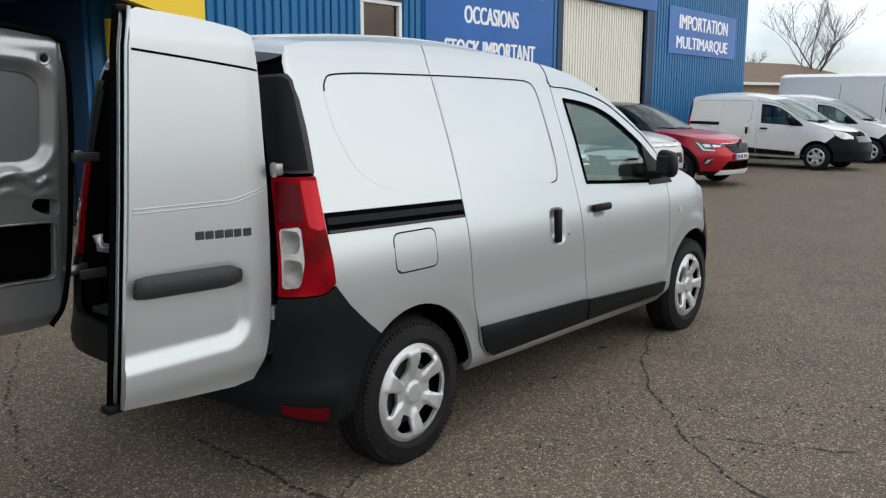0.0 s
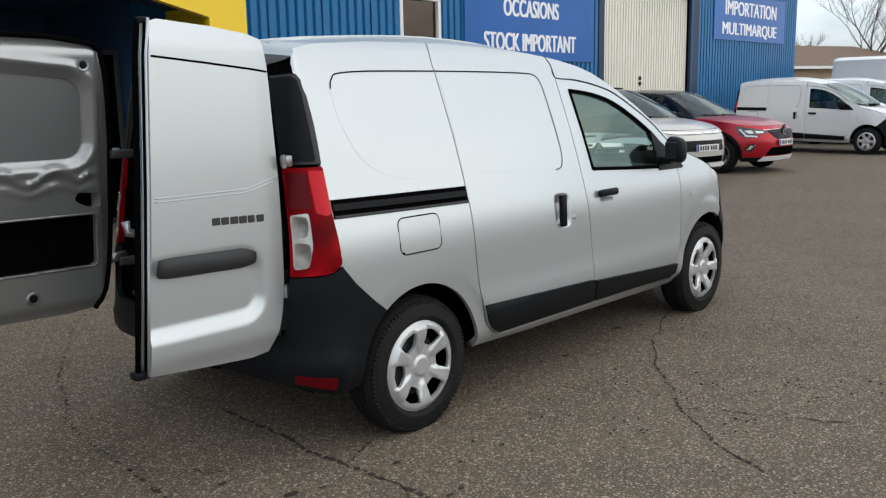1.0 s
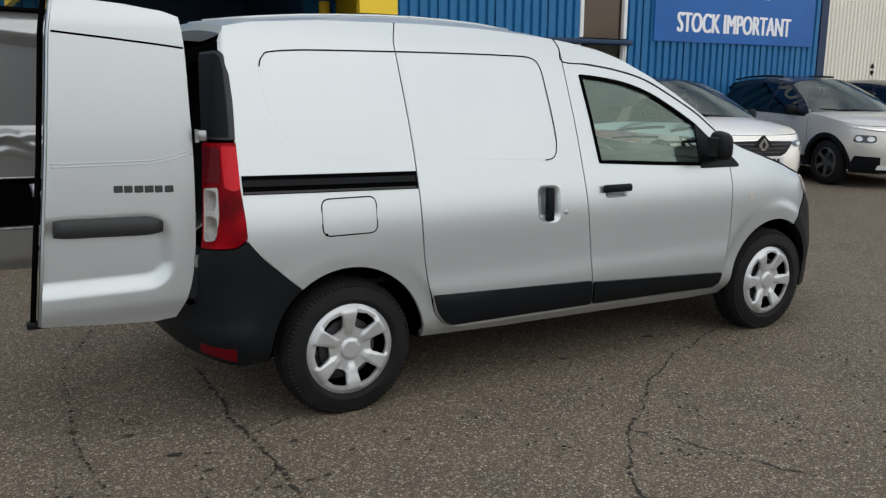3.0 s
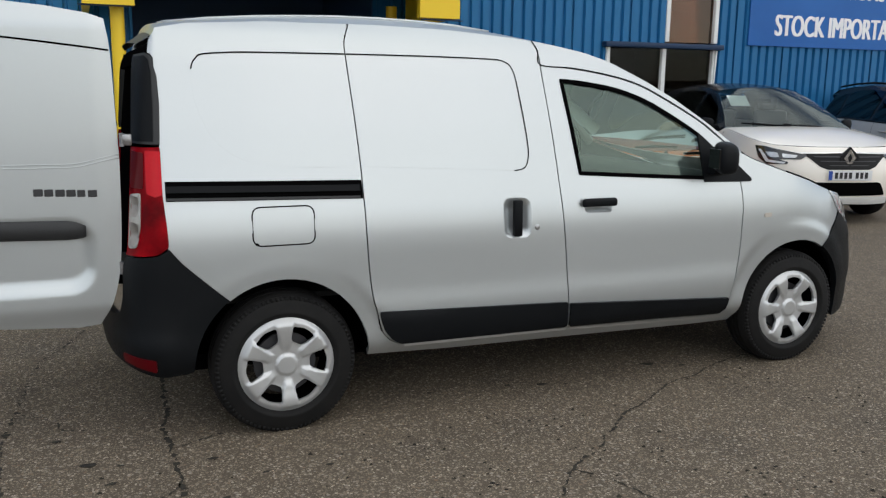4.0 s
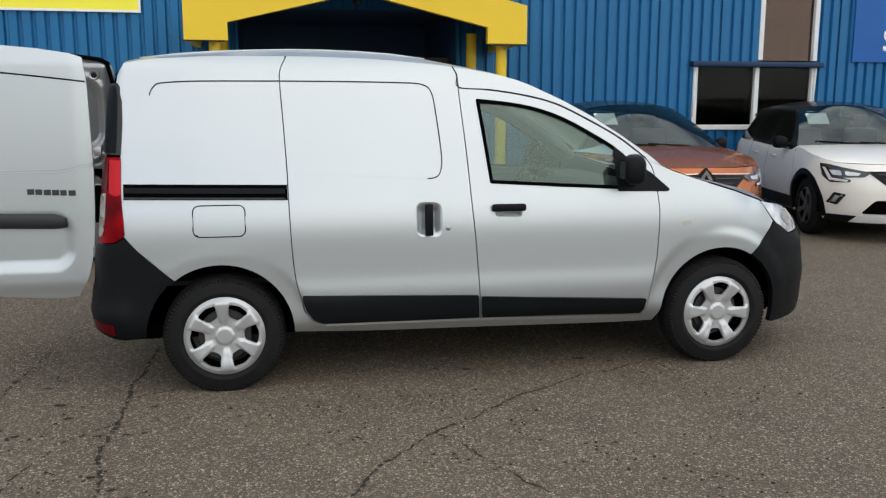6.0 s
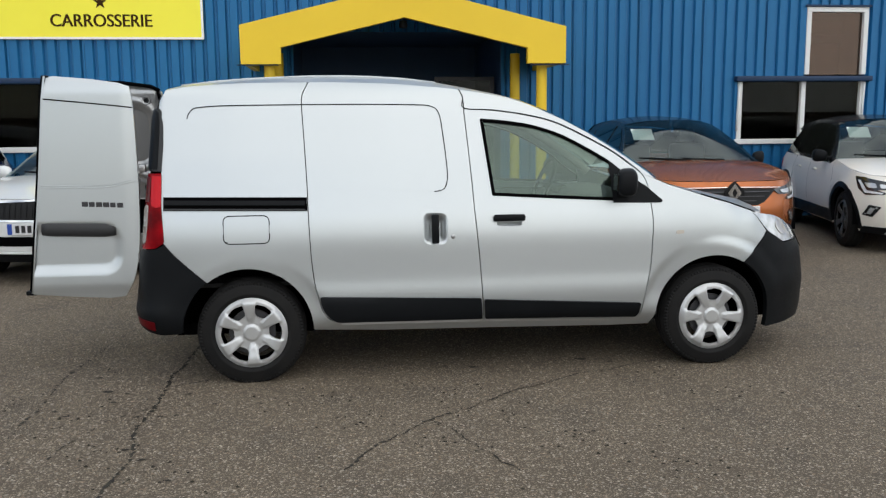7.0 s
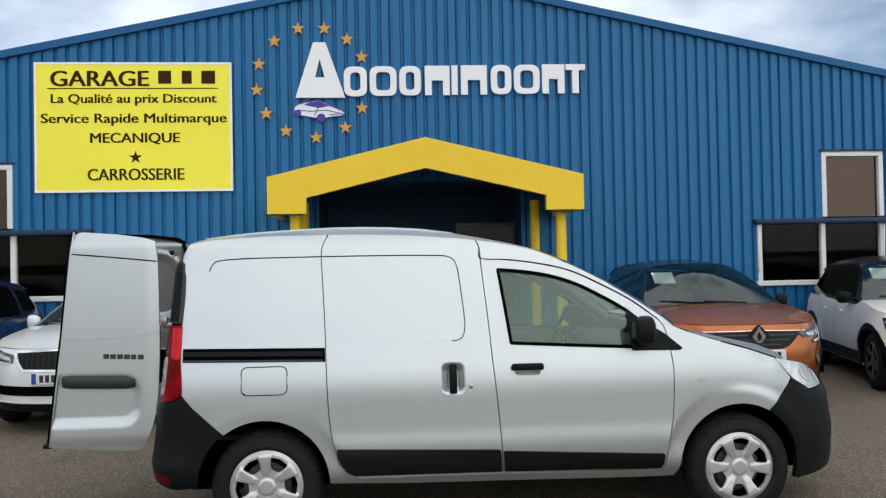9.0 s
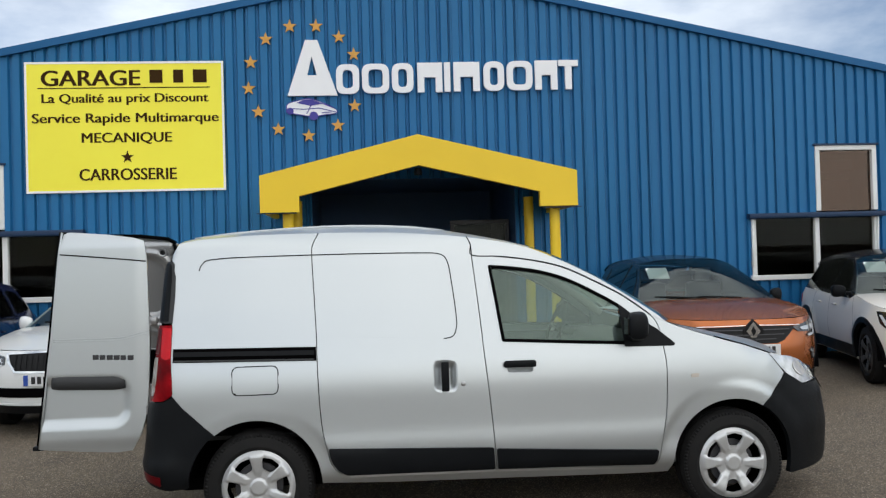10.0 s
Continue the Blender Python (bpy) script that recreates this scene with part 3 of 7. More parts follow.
def build_wall():
    wall = holder("wall_south", "blue ribbed steel cladding wall of a workshop hall", "wall", kind="structure")
    x = START_X
    while x < END_X - 0.01:
        x1 = min(x + 1.0, END_X)
        cuts = set([x, x1])
        k = math.floor(x / 0.1667) - 1
        while k * 0.1667 < x1:
            for f in (0, 0.10, 0.70, 0.80):
                c = (k + f) * 0.1667
                if x < c < x1:
                    cuts.add(c)
            k += 1
        for o in OPENINGS:
            for c in o[:2]:
                if x < c < x1:
                    cuts.add(c)
        for c in (GABLE_X, JOIN_X):
            if x < c < x1:
                cuts.add(c)
        cuts = sorted(cuts)
        bm = bmesh.new()
        for a, b in zip(cuts, cuts[1:]):
            if b - a < 1e-5:
                continue
            ya, yb = WALL_Y - cladding_depth(a + 1e-6), WALL_Y - cladding_depth(b - 1e-6)
            for z0, z1 in free_spans((a + b) / 2, 99):
                ta, tb = (min(z1, roof_z(a + 1e-6)), min(z1, roof_z(b - 1e-6)))
                q = [bm.verts.new(p) for p in ((a, ya, z0), (b, yb, z0), (b, yb, tb), (a, ya, ta))]
                bm.faces.new(q)
        bmesh.ops.remove_doubles(bm, verts=bm.verts, dist=1e-4)
        # the lap where one sheet covers the next
        if x > START_X:
            for z0, z1 in free_spans(x + 0.01, roof_z(x) - 0.02):
                box(bm, x - 0.012, x + 0.012, WALL_Y - 0.051, WALL_Y - 0.046, z0, z1)
        part("wall_panel", bm, BLUE, wall, smooth=False)
        x = x1
    # backing with the same openings
    xs = sorted(set([START_X, END_X, GABLE_X, JOIN_X] + [c for o in OPENINGS for c in o[:2]]))
    bm = bmesh.new()
    for a, b in zip(xs, xs[1:]):
        for z0, z1 in free_spans((a + b) / 2, 99):
            ta, tb = min(z1, roof_z(a + 1e-6)), min(z1, roof_z(b - 1e-6))
            f0 = [bm.verts.new(p) for p in ((a, WALL_Y + 0.02, z0), (b, WALL_Y + 0.02, z0), (b, WALL_Y + 0.02, tb), (a, WALL_Y + 0.02, ta))]
            f1 = [bm.verts.new(v.co + Vector((0, 0.14, 0))) for v in f0]
            bm.faces.new(f0)
            bm.faces.new(f1[::-1])
            for i in range(4):
                bm.faces.new((f0[i - 1], f0[i], f1[i], f1[i - 1]))
    bmesh.ops.recalc_face_normals(bm, faces=bm.faces)
    part("wall_core", bm, PORCH_SHADE, wall, smooth=False)
    return wall


build_wall()


def build_roof():
    bm = bmesh.new()
    ends = [(START_X - 0.2, roof_z(START_X - 0.2)), (GABLE_X, GABLE_Z), (JOIN_X, roof_z(JOIN_X - 1e-6))]
    for (xa, za), (xb, zb) in zip(ends, ends[1:]):
        quad = [(xa, za), (xb, zb), (xb, zb + 0.11), (xa, za + 0.11)]
        lo = [bm.verts.new((px, WALL_Y - 0.10, pz)) for px, pz in quad]
        hi = [bm.verts.new((px, WALL_Y + 22, pz)) for px, pz in quad]
        bm.faces.new(lo)
        bm.faces.new(hi[::-1])
        for i in range(4):
            bm.faces.new((lo[i - 1], lo[i], hi[i], hi[i - 1]))
    bmesh.ops.recalc_face_normals(bm, faces=bm.faces)
    finish("roof_main", bm, VERGE, smooth=False)
    tagged(bpy.data.objects["roof_main"], "low gabled blue metal roof with a folded verge trim", "roof", kind="structure")
    bm = bmesh.new()
    quad = [(JOIN_X, roof_z(JOIN_X + 1e-6)), (END_X + 0.05, roof_z(END_X)), (END_X + 0.05, roof_z(END_X) + 0.1), (JOIN_X, roof_z(JOIN_X + 1e-6) + 0.1)]
    lo = [bm.verts.new((px, WALL_Y - 0.06, pz)) for px, pz in quad]
    hi = [bm.verts.new((px, WALL_Y + 22, pz)) for px, pz in quad]
    bm.faces.new(lo)
    bm.faces.new(hi[::-1])
    for i in range(4):
        bm.faces.new((lo[i - 1], lo[i], hi[i], hi[i - 1]))
    bmesh.ops.recalc_face_normals(bm, faces=bm.faces)
    tagged(finish("roof_annex", bm, VERGE, smooth=False), "flat blue metal roof edge of the annex", "roof", kind="structure")
    for nm, x0, x1 in (("wall_east", END_X - 0.02, END_X + 0.10), ("wall_west", START_X - 0.12, START_X)):
        tagged(finish(nm, boxed(x0, x1, WALL_Y - 0.02, WALL_Y + 22, 0, 4.2 if nm == "wall_west" else 5.4), BLUE, smooth=False), "blue metal end wall of the hall", "wall", kind="structure")
    tagged(finish("wall_north", boxed(START_X, END_X, WALL_Y + 21.9, WALL_Y + 22, 0, 4.2), BLUE, smooth=False), "blue metal back wall of the hall", "wall", kind="structure")
    tagged(finish("floor_hall", boxed(START_X, END_X, WALL_Y + 0.02, WALL_Y + 21.9, 0.004, 0.03), INTERIOR_SHADE, smooth=False), "concrete floor inside the hall, dimness put into the colour", "floor", kind="structure")


build_roof()


def build_window(name, lower, upper, mull, label):
    """A low wide window with a mullion, a hood over it and a tall light above one half."""
    w = holder(name, label, "window", kind="structure")
    y0, y1 = WALL_Y - 0.06, WALL_Y + 0.06
    t = 0.075
    x0, x1, z0, z1 = lower

    def bar(nm, a, b, c, d, mat=WHITE_FRAME, ya=y0, yb=y1):
        return part(nm, boxed(a, b, ya, yb, c, d, 0.006, 1), mat, w, smooth=True)

    bar("frame", x0, x0 + t, z0 + t, z1)
    bar("frame", x1 - t, x1, z0 + t, z1)
    bar("sill", x0 - 0.03, x1 + 0.03, z0, z0 + t, ya=y0 - 0.03)
    bar("mullion", mull - t / 2, mull + t / 2, z0 + t, z1, ya=y0 + 0.003)
    for a, b in ((x0 + t, mull - t / 2), (mull + t / 2, x1 - t)):
        part("pane", boxed(a, b, WALL_Y + 0.005, WALL_Y + 0.012, z0 + t, z1), PANE, w, smooth=False).visible_shadow = False
    u0, u1, v0, v1 = upper
    v0 += 0.05
    bar("frame", u0, u0 + t, v0, v1 - t)
    bar("frame", u1 - t, u1, v0, v1 - t)
    bar("frame", u0, u1, v1 - t, v1, ya=y0 + 0.002)
    part("pane", boxed(u0 + t, u1 - t, WALL_Y + 0.005, WALL_Y + 0.012, v0, v1 - t), PANE_FILM, w, smooth=False).visible_shadow = False
    part("flashing", boxed(u0 - 0.03, u1 + 0.03, y0 - 0.02, WALL_Y, v1 + 0.002, v1 + 0.03), BLUE_DARK, w, smooth=False)
    # roller shutter hood
    hood = boxed(x0 - 0.06, x1 + 0.07, WALL_Y - 0.15, WALL_Y - 0.02, z1 - 0.055, z1 + 0.025, 0.012, 2)
    part("shutter_hood", hood, BLUE_DARK, w, "dark blue metal hood above the window")
    part("shutter_rail", tube([(x0 + 0.02, WALL_Y - 0.075, z1 - 0.06), (x0 + 0.0, WALL_Y - 0.06, z0 + 0.2)], 0.018, 8), WHITE_FRAME, w)
    part("shutter_rail", tube([(x1 - 0.02, WALL_Y - 0.075, z1 - 0.06), (x1 - 0.04, WALL_Y - 0.06, z0 + 0.2)], 0.018, 8), WHITE_FRAME, w)
    return w


build_window("window_1", (6.56, 8.62, 1.13, 2.13), (7.62, 8.62, 2.13, 3.19), 7.62, "white-framed workshop window with a blue hood and brown interior")
build_window("window_2", (-5.52, -3.42, 1.13, 2.13), (-5.52, -4.46, 2.13, 3.10), -4.46, "white-framed dark workshop window beside the yellow sign")


def build_rooms():
    """Rooms behind the windows, so that the panes have depth; near-black colour stands in for their dimness."""
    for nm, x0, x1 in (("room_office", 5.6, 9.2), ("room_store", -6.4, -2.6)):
        r = holder(nm, "inner walls of a room behind the window, dimness put into the colour", "wall", kind="structure")
        part("back_wall", boxed(x0, x1, WALL_Y + 3.0, WALL_Y + 3.1, 0, 4.0), INTERIOR_SHADE, r, smooth=False)
        part("side_wall", boxed(x0 - 0.1, x0, WALL_Y + 0.17, WALL_Y + 3.1, 0, 4.0), INTERIOR_SHADE, r, smooth=False)
        part("side_wall", boxed(x1, x1 + 0.1, WALL_Y + 0.17, WALL_Y + 3.1, 0, 4.0), INTERIOR_SHADE, r, smooth=False)
        part("room_ceiling", boxed(x0 - 0.1, x1 + 0.1, WALL_Y + 0.17, WALL_Y + 3.1, 4.0, 4.1), INTERIOR_SHADE, r, smooth=False)
    for x, z, h in ((7.75, 2.2, 0.5), (7.8, 2.85, 0.18)):
        tagged(finish("shelf_unit", boxed(x, x + 0.75, WALL_Y + 0.5, WALL_Y + 0.9, z, z + h, 0.01), INTERIOR_WOOD), "brown wooden shelf behind the window pane", "shelf")
    # porch recess, its shade put into a darker blue
    r = holder("porch_recess", "blue recess of the entrance, darkened in colour for its shade", "wall", kind="structure")
    part("side_wall", boxed(-0.22, -0.12, WALL_Y + 0.16, WALL_Y + 2.6, 0, 2.90), PORCH_SHADE, r, smooth=False)
    part("side_wall", boxed(2.90, 3.0, WALL_Y + 0.16, WALL_Y + 2.6, 0, 2.90), PORCH_SHADE, r, smooth=False)
    part("back_wall", boxed(-0.12, 2.90, WALL_Y + 2.5, WALL_Y + 2.6, 0, 2.80), PORCH_SHADE, r, smooth=False)
    part("porch_ceiling", boxed(-0.12, 2.90, WALL_Y + 0.16, WALL_Y + 2.6, 2.80, 2.90), PORCH_SHADE, r, smooth=False)
    d = holder("door_1", "glazed entrance door with an aluminium frame", "door", kind="structure")
    for a, b, c, e in ((1.95, 2.01, 0.02, 2.12), (2.80, 2.86, 0.02, 2.12), (1.95, 2.86, 2.121, 2.18)):
        part("frame", boxed(a, b, WALL_Y + 0.32, WALL_Y + 0.38, c, e, 0.004, 1), DARK_STEEL_AND_SHADE, d)
    part("pane", boxed(2.01, 2.80, WALL_Y + 0.345, WALL_Y + 0.353, 0.02, 2.12), PANE, d, smooth=False)


build_rooms()


def build_canopy():
    c = holder("entrance_canopy", "yellow gabled entrance canopy on round yellow posts", "canopy")
    yf = 5.24
    ax = 1.36
    outer = [(-0.675, 2.235), (-0.18, 2.235), (-0.18, 2.44), (ax, 2.81), (2.94, 2.44), (2.94, 2.245), (3.44, 2.245), (3.44, 2.71), (ax, 3.21), (-0.675, 2.71)]
    bm = panel(outer, flat_xz(yf), step=0.5, thick=0.10)
    part("fascia", bm, YELLOW, c, "yellow painted gable board", smooth=False)
    # sloping roof sheets and soffit
    for s, xe in ((-1, -0.66), (1, 3.425)):
        ze = 2.70
        bm = bmesh.new()
        q = [(xe, ze), (ax, 3.20), (ax, 3.14), (xe, ze - 0.06)]
        a = [bm.verts.new((px, yf + 0.101, pz)) for px, pz in q]
        b = [bm.verts.new((px, WALL_Y - 0.035, pz)) for px, pz in q]
        bm.faces.new(a)
        bm.faces.new(b[::-1])
        for i in range(4):
            bm.faces.new((a[i - 1], a[i], b[i], b[i - 1]))
        bmesh.ops.recalc_face_normals(bm, faces=bm.faces)
        part("roof_sheet", bm, PORCH_SHADE, c, "dark blue sloping canopy roof", smooth=False)
        x0, x1 = (-0.674, -0.60) if s < 0 else (3.365, 3.439)
        part("side_board", boxed(x0, x1, yf + 0.101, WALL_Y - 0.04, 2.245, 2.69), YELLOW, c, smooth=False)
    for x0, x1 in ((-0.72, -0.22), (2.98, 3.49)):
        part("gutter", boxed(x0, x1, yf + 0.02, yf + 0.09, 2.222, 2.234), BLUE_DARK, c, smooth=False)
    for px, py in ((-0.345, yf + 0.25), (3.18, yf + 0.25), (-0.30, yf + 1.2), (3.02, yf + 1.25)):
        part("post", lathe([(0.0, 0.0), (0.095, 0.0), (0.095, 0.02), (0.07, 0.03), (0.07, 2.46), (0.0, 2.46)], 20, pose(px, py, 0), "Z"), YELLOW, c, "round yellow steel post")
    part("lamp_housing", lathe([(0.0, 0.0), (0.05, 0.0), (0.055, 0.03), (0.045, 0.09), (0.0, 0.1)], 16, pose(1.36, yf + 0.2, 2.70), "Z"), PLASTIC, c, "small dark porch spotlight")
    return c


build_canopy()


def build_gate():
    g = holder("door_2", "closed cream ribbed roller gate in a dark blue frame", "roller gate", kind="structure")
    x0, x1, z1 = 13.88, 17.92, 3.83
    yb = WALL_Y + 0.10
    n = 34
    w = (x1 - x0) / n
    for i in range(n):
        bm = bmesh.new()
        a = x0 + i * w
        prof = [(a, yb), (a + w * 0.22, yb), (a + w * 0.34, yb - 0.03), (a + w * 0.88, yb - 0.03), (a + w, yb)]
        rows = [[bm.verts.new((px, py, z)) for px, py in prof] for z in (0.03, z1)]
        for k in range(len(prof) - 1):
            bm.faces.new((rows[0][k], rows[0][k + 1], rows[1][k + 1], rows[1][k]))
        part("slat", bm, CREAM, g, smooth=False)
    for zc, tip in ((1.825, 0.075), (1.735, -0.075)):
        grip = bmesh.new()
        ends = [[grip.verts.new((px, py, pz)) for px, pz in ((15.56, zc), (15.615, zc + tip), (15.67, zc), (15.615, zc - tip * 0.35))] for py in (yb - 0.06, yb - 0.032)]
        grip.faces.new(ends[0])
        grip.faces.new(ends[1])
        for k in range(4):
            grip.faces.new((ends[0][k], ends[0][(k + 1) % 4], ends[1][(k + 1) % 4], ends[1][k]))
        bmesh.ops.recalc_face_normals(grip, faces=grip.faces)
        part("lock_grip", grip, PLASTIC, g, "black pointed lock grip", smooth=False)
    for a, b, c, d in ((x0 - 0.22, x0, 0, z1 + 0.12), (x1, x1 + 0.42, 0, z1 + 0.12), (x0, x1, z1, z1 + 0.12)):
        part("frame", boxed(a, b, WALL_Y - 0.05, WALL_Y + 0.16, c, d, 0.004, 1), BLUE_DARK, g)
    part("lintel_band", boxed(x0 - 0.3, x1 + 0.5, WALL_Y - 0.07, WALL_Y - 0.051, z1 + 0.02, z1 + 0.34), SIGN_BLUE, g, "bright blue band over the gate")


build_gate()


# ---- signs ----
def sign_board(name, x0, x1, z0, z1, mat, label, rim=None):
    s = holder(name, label, "sign")
    y = WALL_Y - 0.053
    part("board", boxed(x0, x1, y - 0.022, y, z0, z1, 0.003, 1), mat, s)
    if rim:
        for a, b, c, d in ((x0, x1, z0, z0 + 0.03), (x0, x1, z1 - 0.03, z1), (x0, x0 + 0.03, z0 + 0.03, z1 - 0.03), (x1 - 0.03, x1, z0 + 0.03, z1 - 0.03)):
            part("rim", boxed(a, b, y - 0.027, y - 0.0221, c, d), rim, s, smooth=False)
    return s, y - 0.022


def build_signs():
    s, y = sign_board("garage_sign", -4.14, -1.35, 2.685, 4.565, SIGN_YELLOW, "yellow garage sign with brown lettering and a white rim", SIGN_WHITE)
    H = lambda f: 4.565 - f * 1.88
    X = lambda f: -4.14 + f * 2.79
    lettering("GARAGE", X(0.085), X(0.575), H(0.185), H(0.065), y, SIGN_INK, s, bold=0.04)
    for a, b in ((0.625, 0.69), (0.745, 0.795), (0.845, 0.915)):
        part("name_bar", boxed(X(a), X(b), y - 0.005, y - 0.001, H(0.165), H(0.065)), SIGN_INK, s, smooth=False)
    part("rule", boxed(X(0.065), X(0.93), y - 0.005, y - 0.001, H(0.205), H(0.198)), SIGN_INK, s, smooth=False)
    lettering("La Qualité au prix Discount", X(0.085), X(0.92), H(0.335), H(0.245), y, SIGN_INK, s)
    lettering("Service Rapide Multimarque", X(0.035), X(0.97), H(0.49), H(0.395), y, SIGN_INK, s)
    lettering("MECANIQUE", X(0.28), X(0.73), H(0.635), H(0.545), y, SIGN_INK, s)
    part("star", panel(star_outline(X(0.505), H(0.735), 0.095), flat_xz(y - 0.005), 0.1, thick=0.004), SIGN_INK, s, smooth=False)
    lettering("CARROSSERIE", X(0.265), X(0.75), H(0.91), H(0.82), y, SIGN_INK, s)

    s, y = sign_board("stock_sign", 9.22, 13.42, 2.17, 4.22, SIGN_BLUE, "large blue sign with white lettering about used cars")
    lettering("VEHICULES NEUVES / KM0", 9.45, 13.0, 3.62, 3.92, y, SIGN_WHITE, s, bold=0.05)
    lettering("OCCASIONS", 10.34, 12.10, 2.98, 3.30, y, SIGN_WHITE, s, bold=0.05)
    lettering("STOCK IMPORTANT", 9.76, 12.72, 2.34, 2.675, y, SIGN_WHITE, s, bold=0.05)

    s, y = sign_board("import_sign", 19.15, 23.9, 2.86, 4.08, SIGN_BLUE, "blue sign with two lines of white lettering")
    lettering("IMPORTATION", 19.80, 23.2, 3.52, 3.90, y, SIGN_WHITE, s, bold=0.05)
    lettering("MULTIMARQUE", 19.65, 23.25, 2.95, 3.33, y, SIGN_WHITE, s, bold=0.05)

    # the firm's name as plain white blocks of the letters' sizes
    yw = WALL_Y - 0.05
    big = [(-0.43, 4.04), (0.30, 4.04), (0.02, 4.86), (-0.16, 4.86)]
    hole = [(-0.14, 4.34), (0.0, 4.34), (-0.07, 4.62)]
    nm = holder("name_letters", "raised white letter blocks of the firm's name", "sign")
    part("letter", panel(big, flat_xz(yw - 0.05), 0.4, holes=[hole], thick=0.05), SIGN_WHITE, nm, smooth=False)
    for x0, x1, kind in ((0.28, 0.62, 1), (0.66, 1.06, 1), (1.10, 1.42, 1), (1.48, 1.85, 2), (1.88, 1.97, 0), (2.02, 2.41, 2), (2.47, 2.78, 1), (2.82, 3.21, 1), (3.25, 3.59, 2), (3.61, 3.91, 3)):
        z0 = 4.06 + 0.012 * (x0 - 0.28)
        z1 = z0 + 0.44
        if kind == 0:
            shapes = [([(x0, z0), (x1, z0), (x1, z1), (x0, z1)], [])]
        elif kind == 1:
            shapes = [(rounded([(x0, z0), (x1, z0), (x1, z1), (x0, z1)], 0.13), [rounded([(x0 + 0.095, z0 + 0.085), (x1 - 0.095, z0 + 0.085), (x1 - 0.095, z1 - 0.085), (x0 + 0.095, z1 - 0.085)], 0.07)])]
        elif kind == 2:
            shapes = [([(x0, z0), (x0 + 0.10, z0), (x0 + 0.10, z1 - 0.22), (x1 - 0.10, z1 - 0.22), (x1 - 0.10, z0), (x1, z0), (x1, z1), (x0, z1)], [])]
        else:
            xm = (x0 + x1) / 2
            shapes = [([(xm - 0.05, z0), (xm + 0.05, z0), (xm + 0.05, z1 - 0.09), (x1, z1 - 0.09), (x1, z1), (x0, z1), (x0, z1 - 0.09), (xm - 0.05, z1 - 0.09)], [])]
        for o, hs in shapes:
            part("letter", panel(o, flat_xz(yw - 0.05), 0.4, holes=hs, thick=0.05), SIGN_WHITE, nm, smooth=False)
    # ring of stars
    cx, cz, rr = -0.18, 4.275, 0.82
    first = None
    for k, a in enumerate((77, 51, 27.5, 104, 132, 161, 188, 214, 241, 273, 305, 332)):
        ox, oz = cx + rr * math.cos(radians(a)), cz + rr * math.sin(radians(a))
        if first is None:
            first = finish("gold_star", panel(star_outline(0, 0, 0.105), flat_xz(0), 0.1, thick=0.02), GOLD, smooth=False)
            tagged(first, "small golden five-pointed star on the blue wall", "star", "ring of stars")
            first.matrix_world = pose(ox, yw - 0.02, oz)
        else:
            copy_thing(first, pose(ox, yw - 0.02, oz))
    # small car emblem
    em = holder("car_emblem", "white and violet cut-out emblem of a sports car", "sign")
    car = smooth_line([(-0.45, 3.80), (-0.44, 3.92), (-0.30, 3.97), (-0.12, 4.00), (0.05, 3.95), (0.24, 3.86), (0.28, 3.79), (0.10, 3.76), (-0.10, 3.74), (-0.45, 3.80)], 4)[:-1]
    part("body", panel(car, flat_xz(yw - 0.02), 0.3, thick=0.02), SIGN_WHITE, em, smooth=False)
    cab = [(-0.30, 3.945), (-0.20, 3.985), (-0.08, 3.99), (0.06, 3.93), (-0.10, 3.90)]
    part("window", panel(cab, flat_xz(yw - 0.025), 0.3, thick=0.004), LOGO_BLUE, em, smooth=False)
    lines = [car + [car[0]], [(-0.44, 3.86), (-0.2, 3.845), (0.02, 3.86), (0.27, 3.80)], [(-0.30, 3.945), (-0.10, 3.90), (0.06, 3.93), (0.24, 3.86)], [(-0.10, 3.90), (-0.12, 3.85), (-0.16, 3.78)], [(0.06, 3.79), (0.2, 3.80)]]
    for ln in lines:
        part("outline", ribbon(ln, flat_xz(yw - 0.027), 0.012, 0.0), LOGO_BLUE, em, smooth=False)
    for wx, wz, r in ((-0.06, 3.745, 0.065), (-0.40, 3.82, 0.05)):
        part("wheel", panel([(wx + r * math.cos(k * 0.42), wz + r * math.sin(k * 0.42)) for k in range(15)], flat_xz(yw - 0.026), 0.2, thick=0.005), LOGO_BLUE, em, smooth=False)


build_signs()


# ---- vehicles: shared shell ----
def sstep(a, b, x):
    t = min(1.0, max(0.0, (x - a) / (b - a)))
    return t * t * (3 - 2 * t)


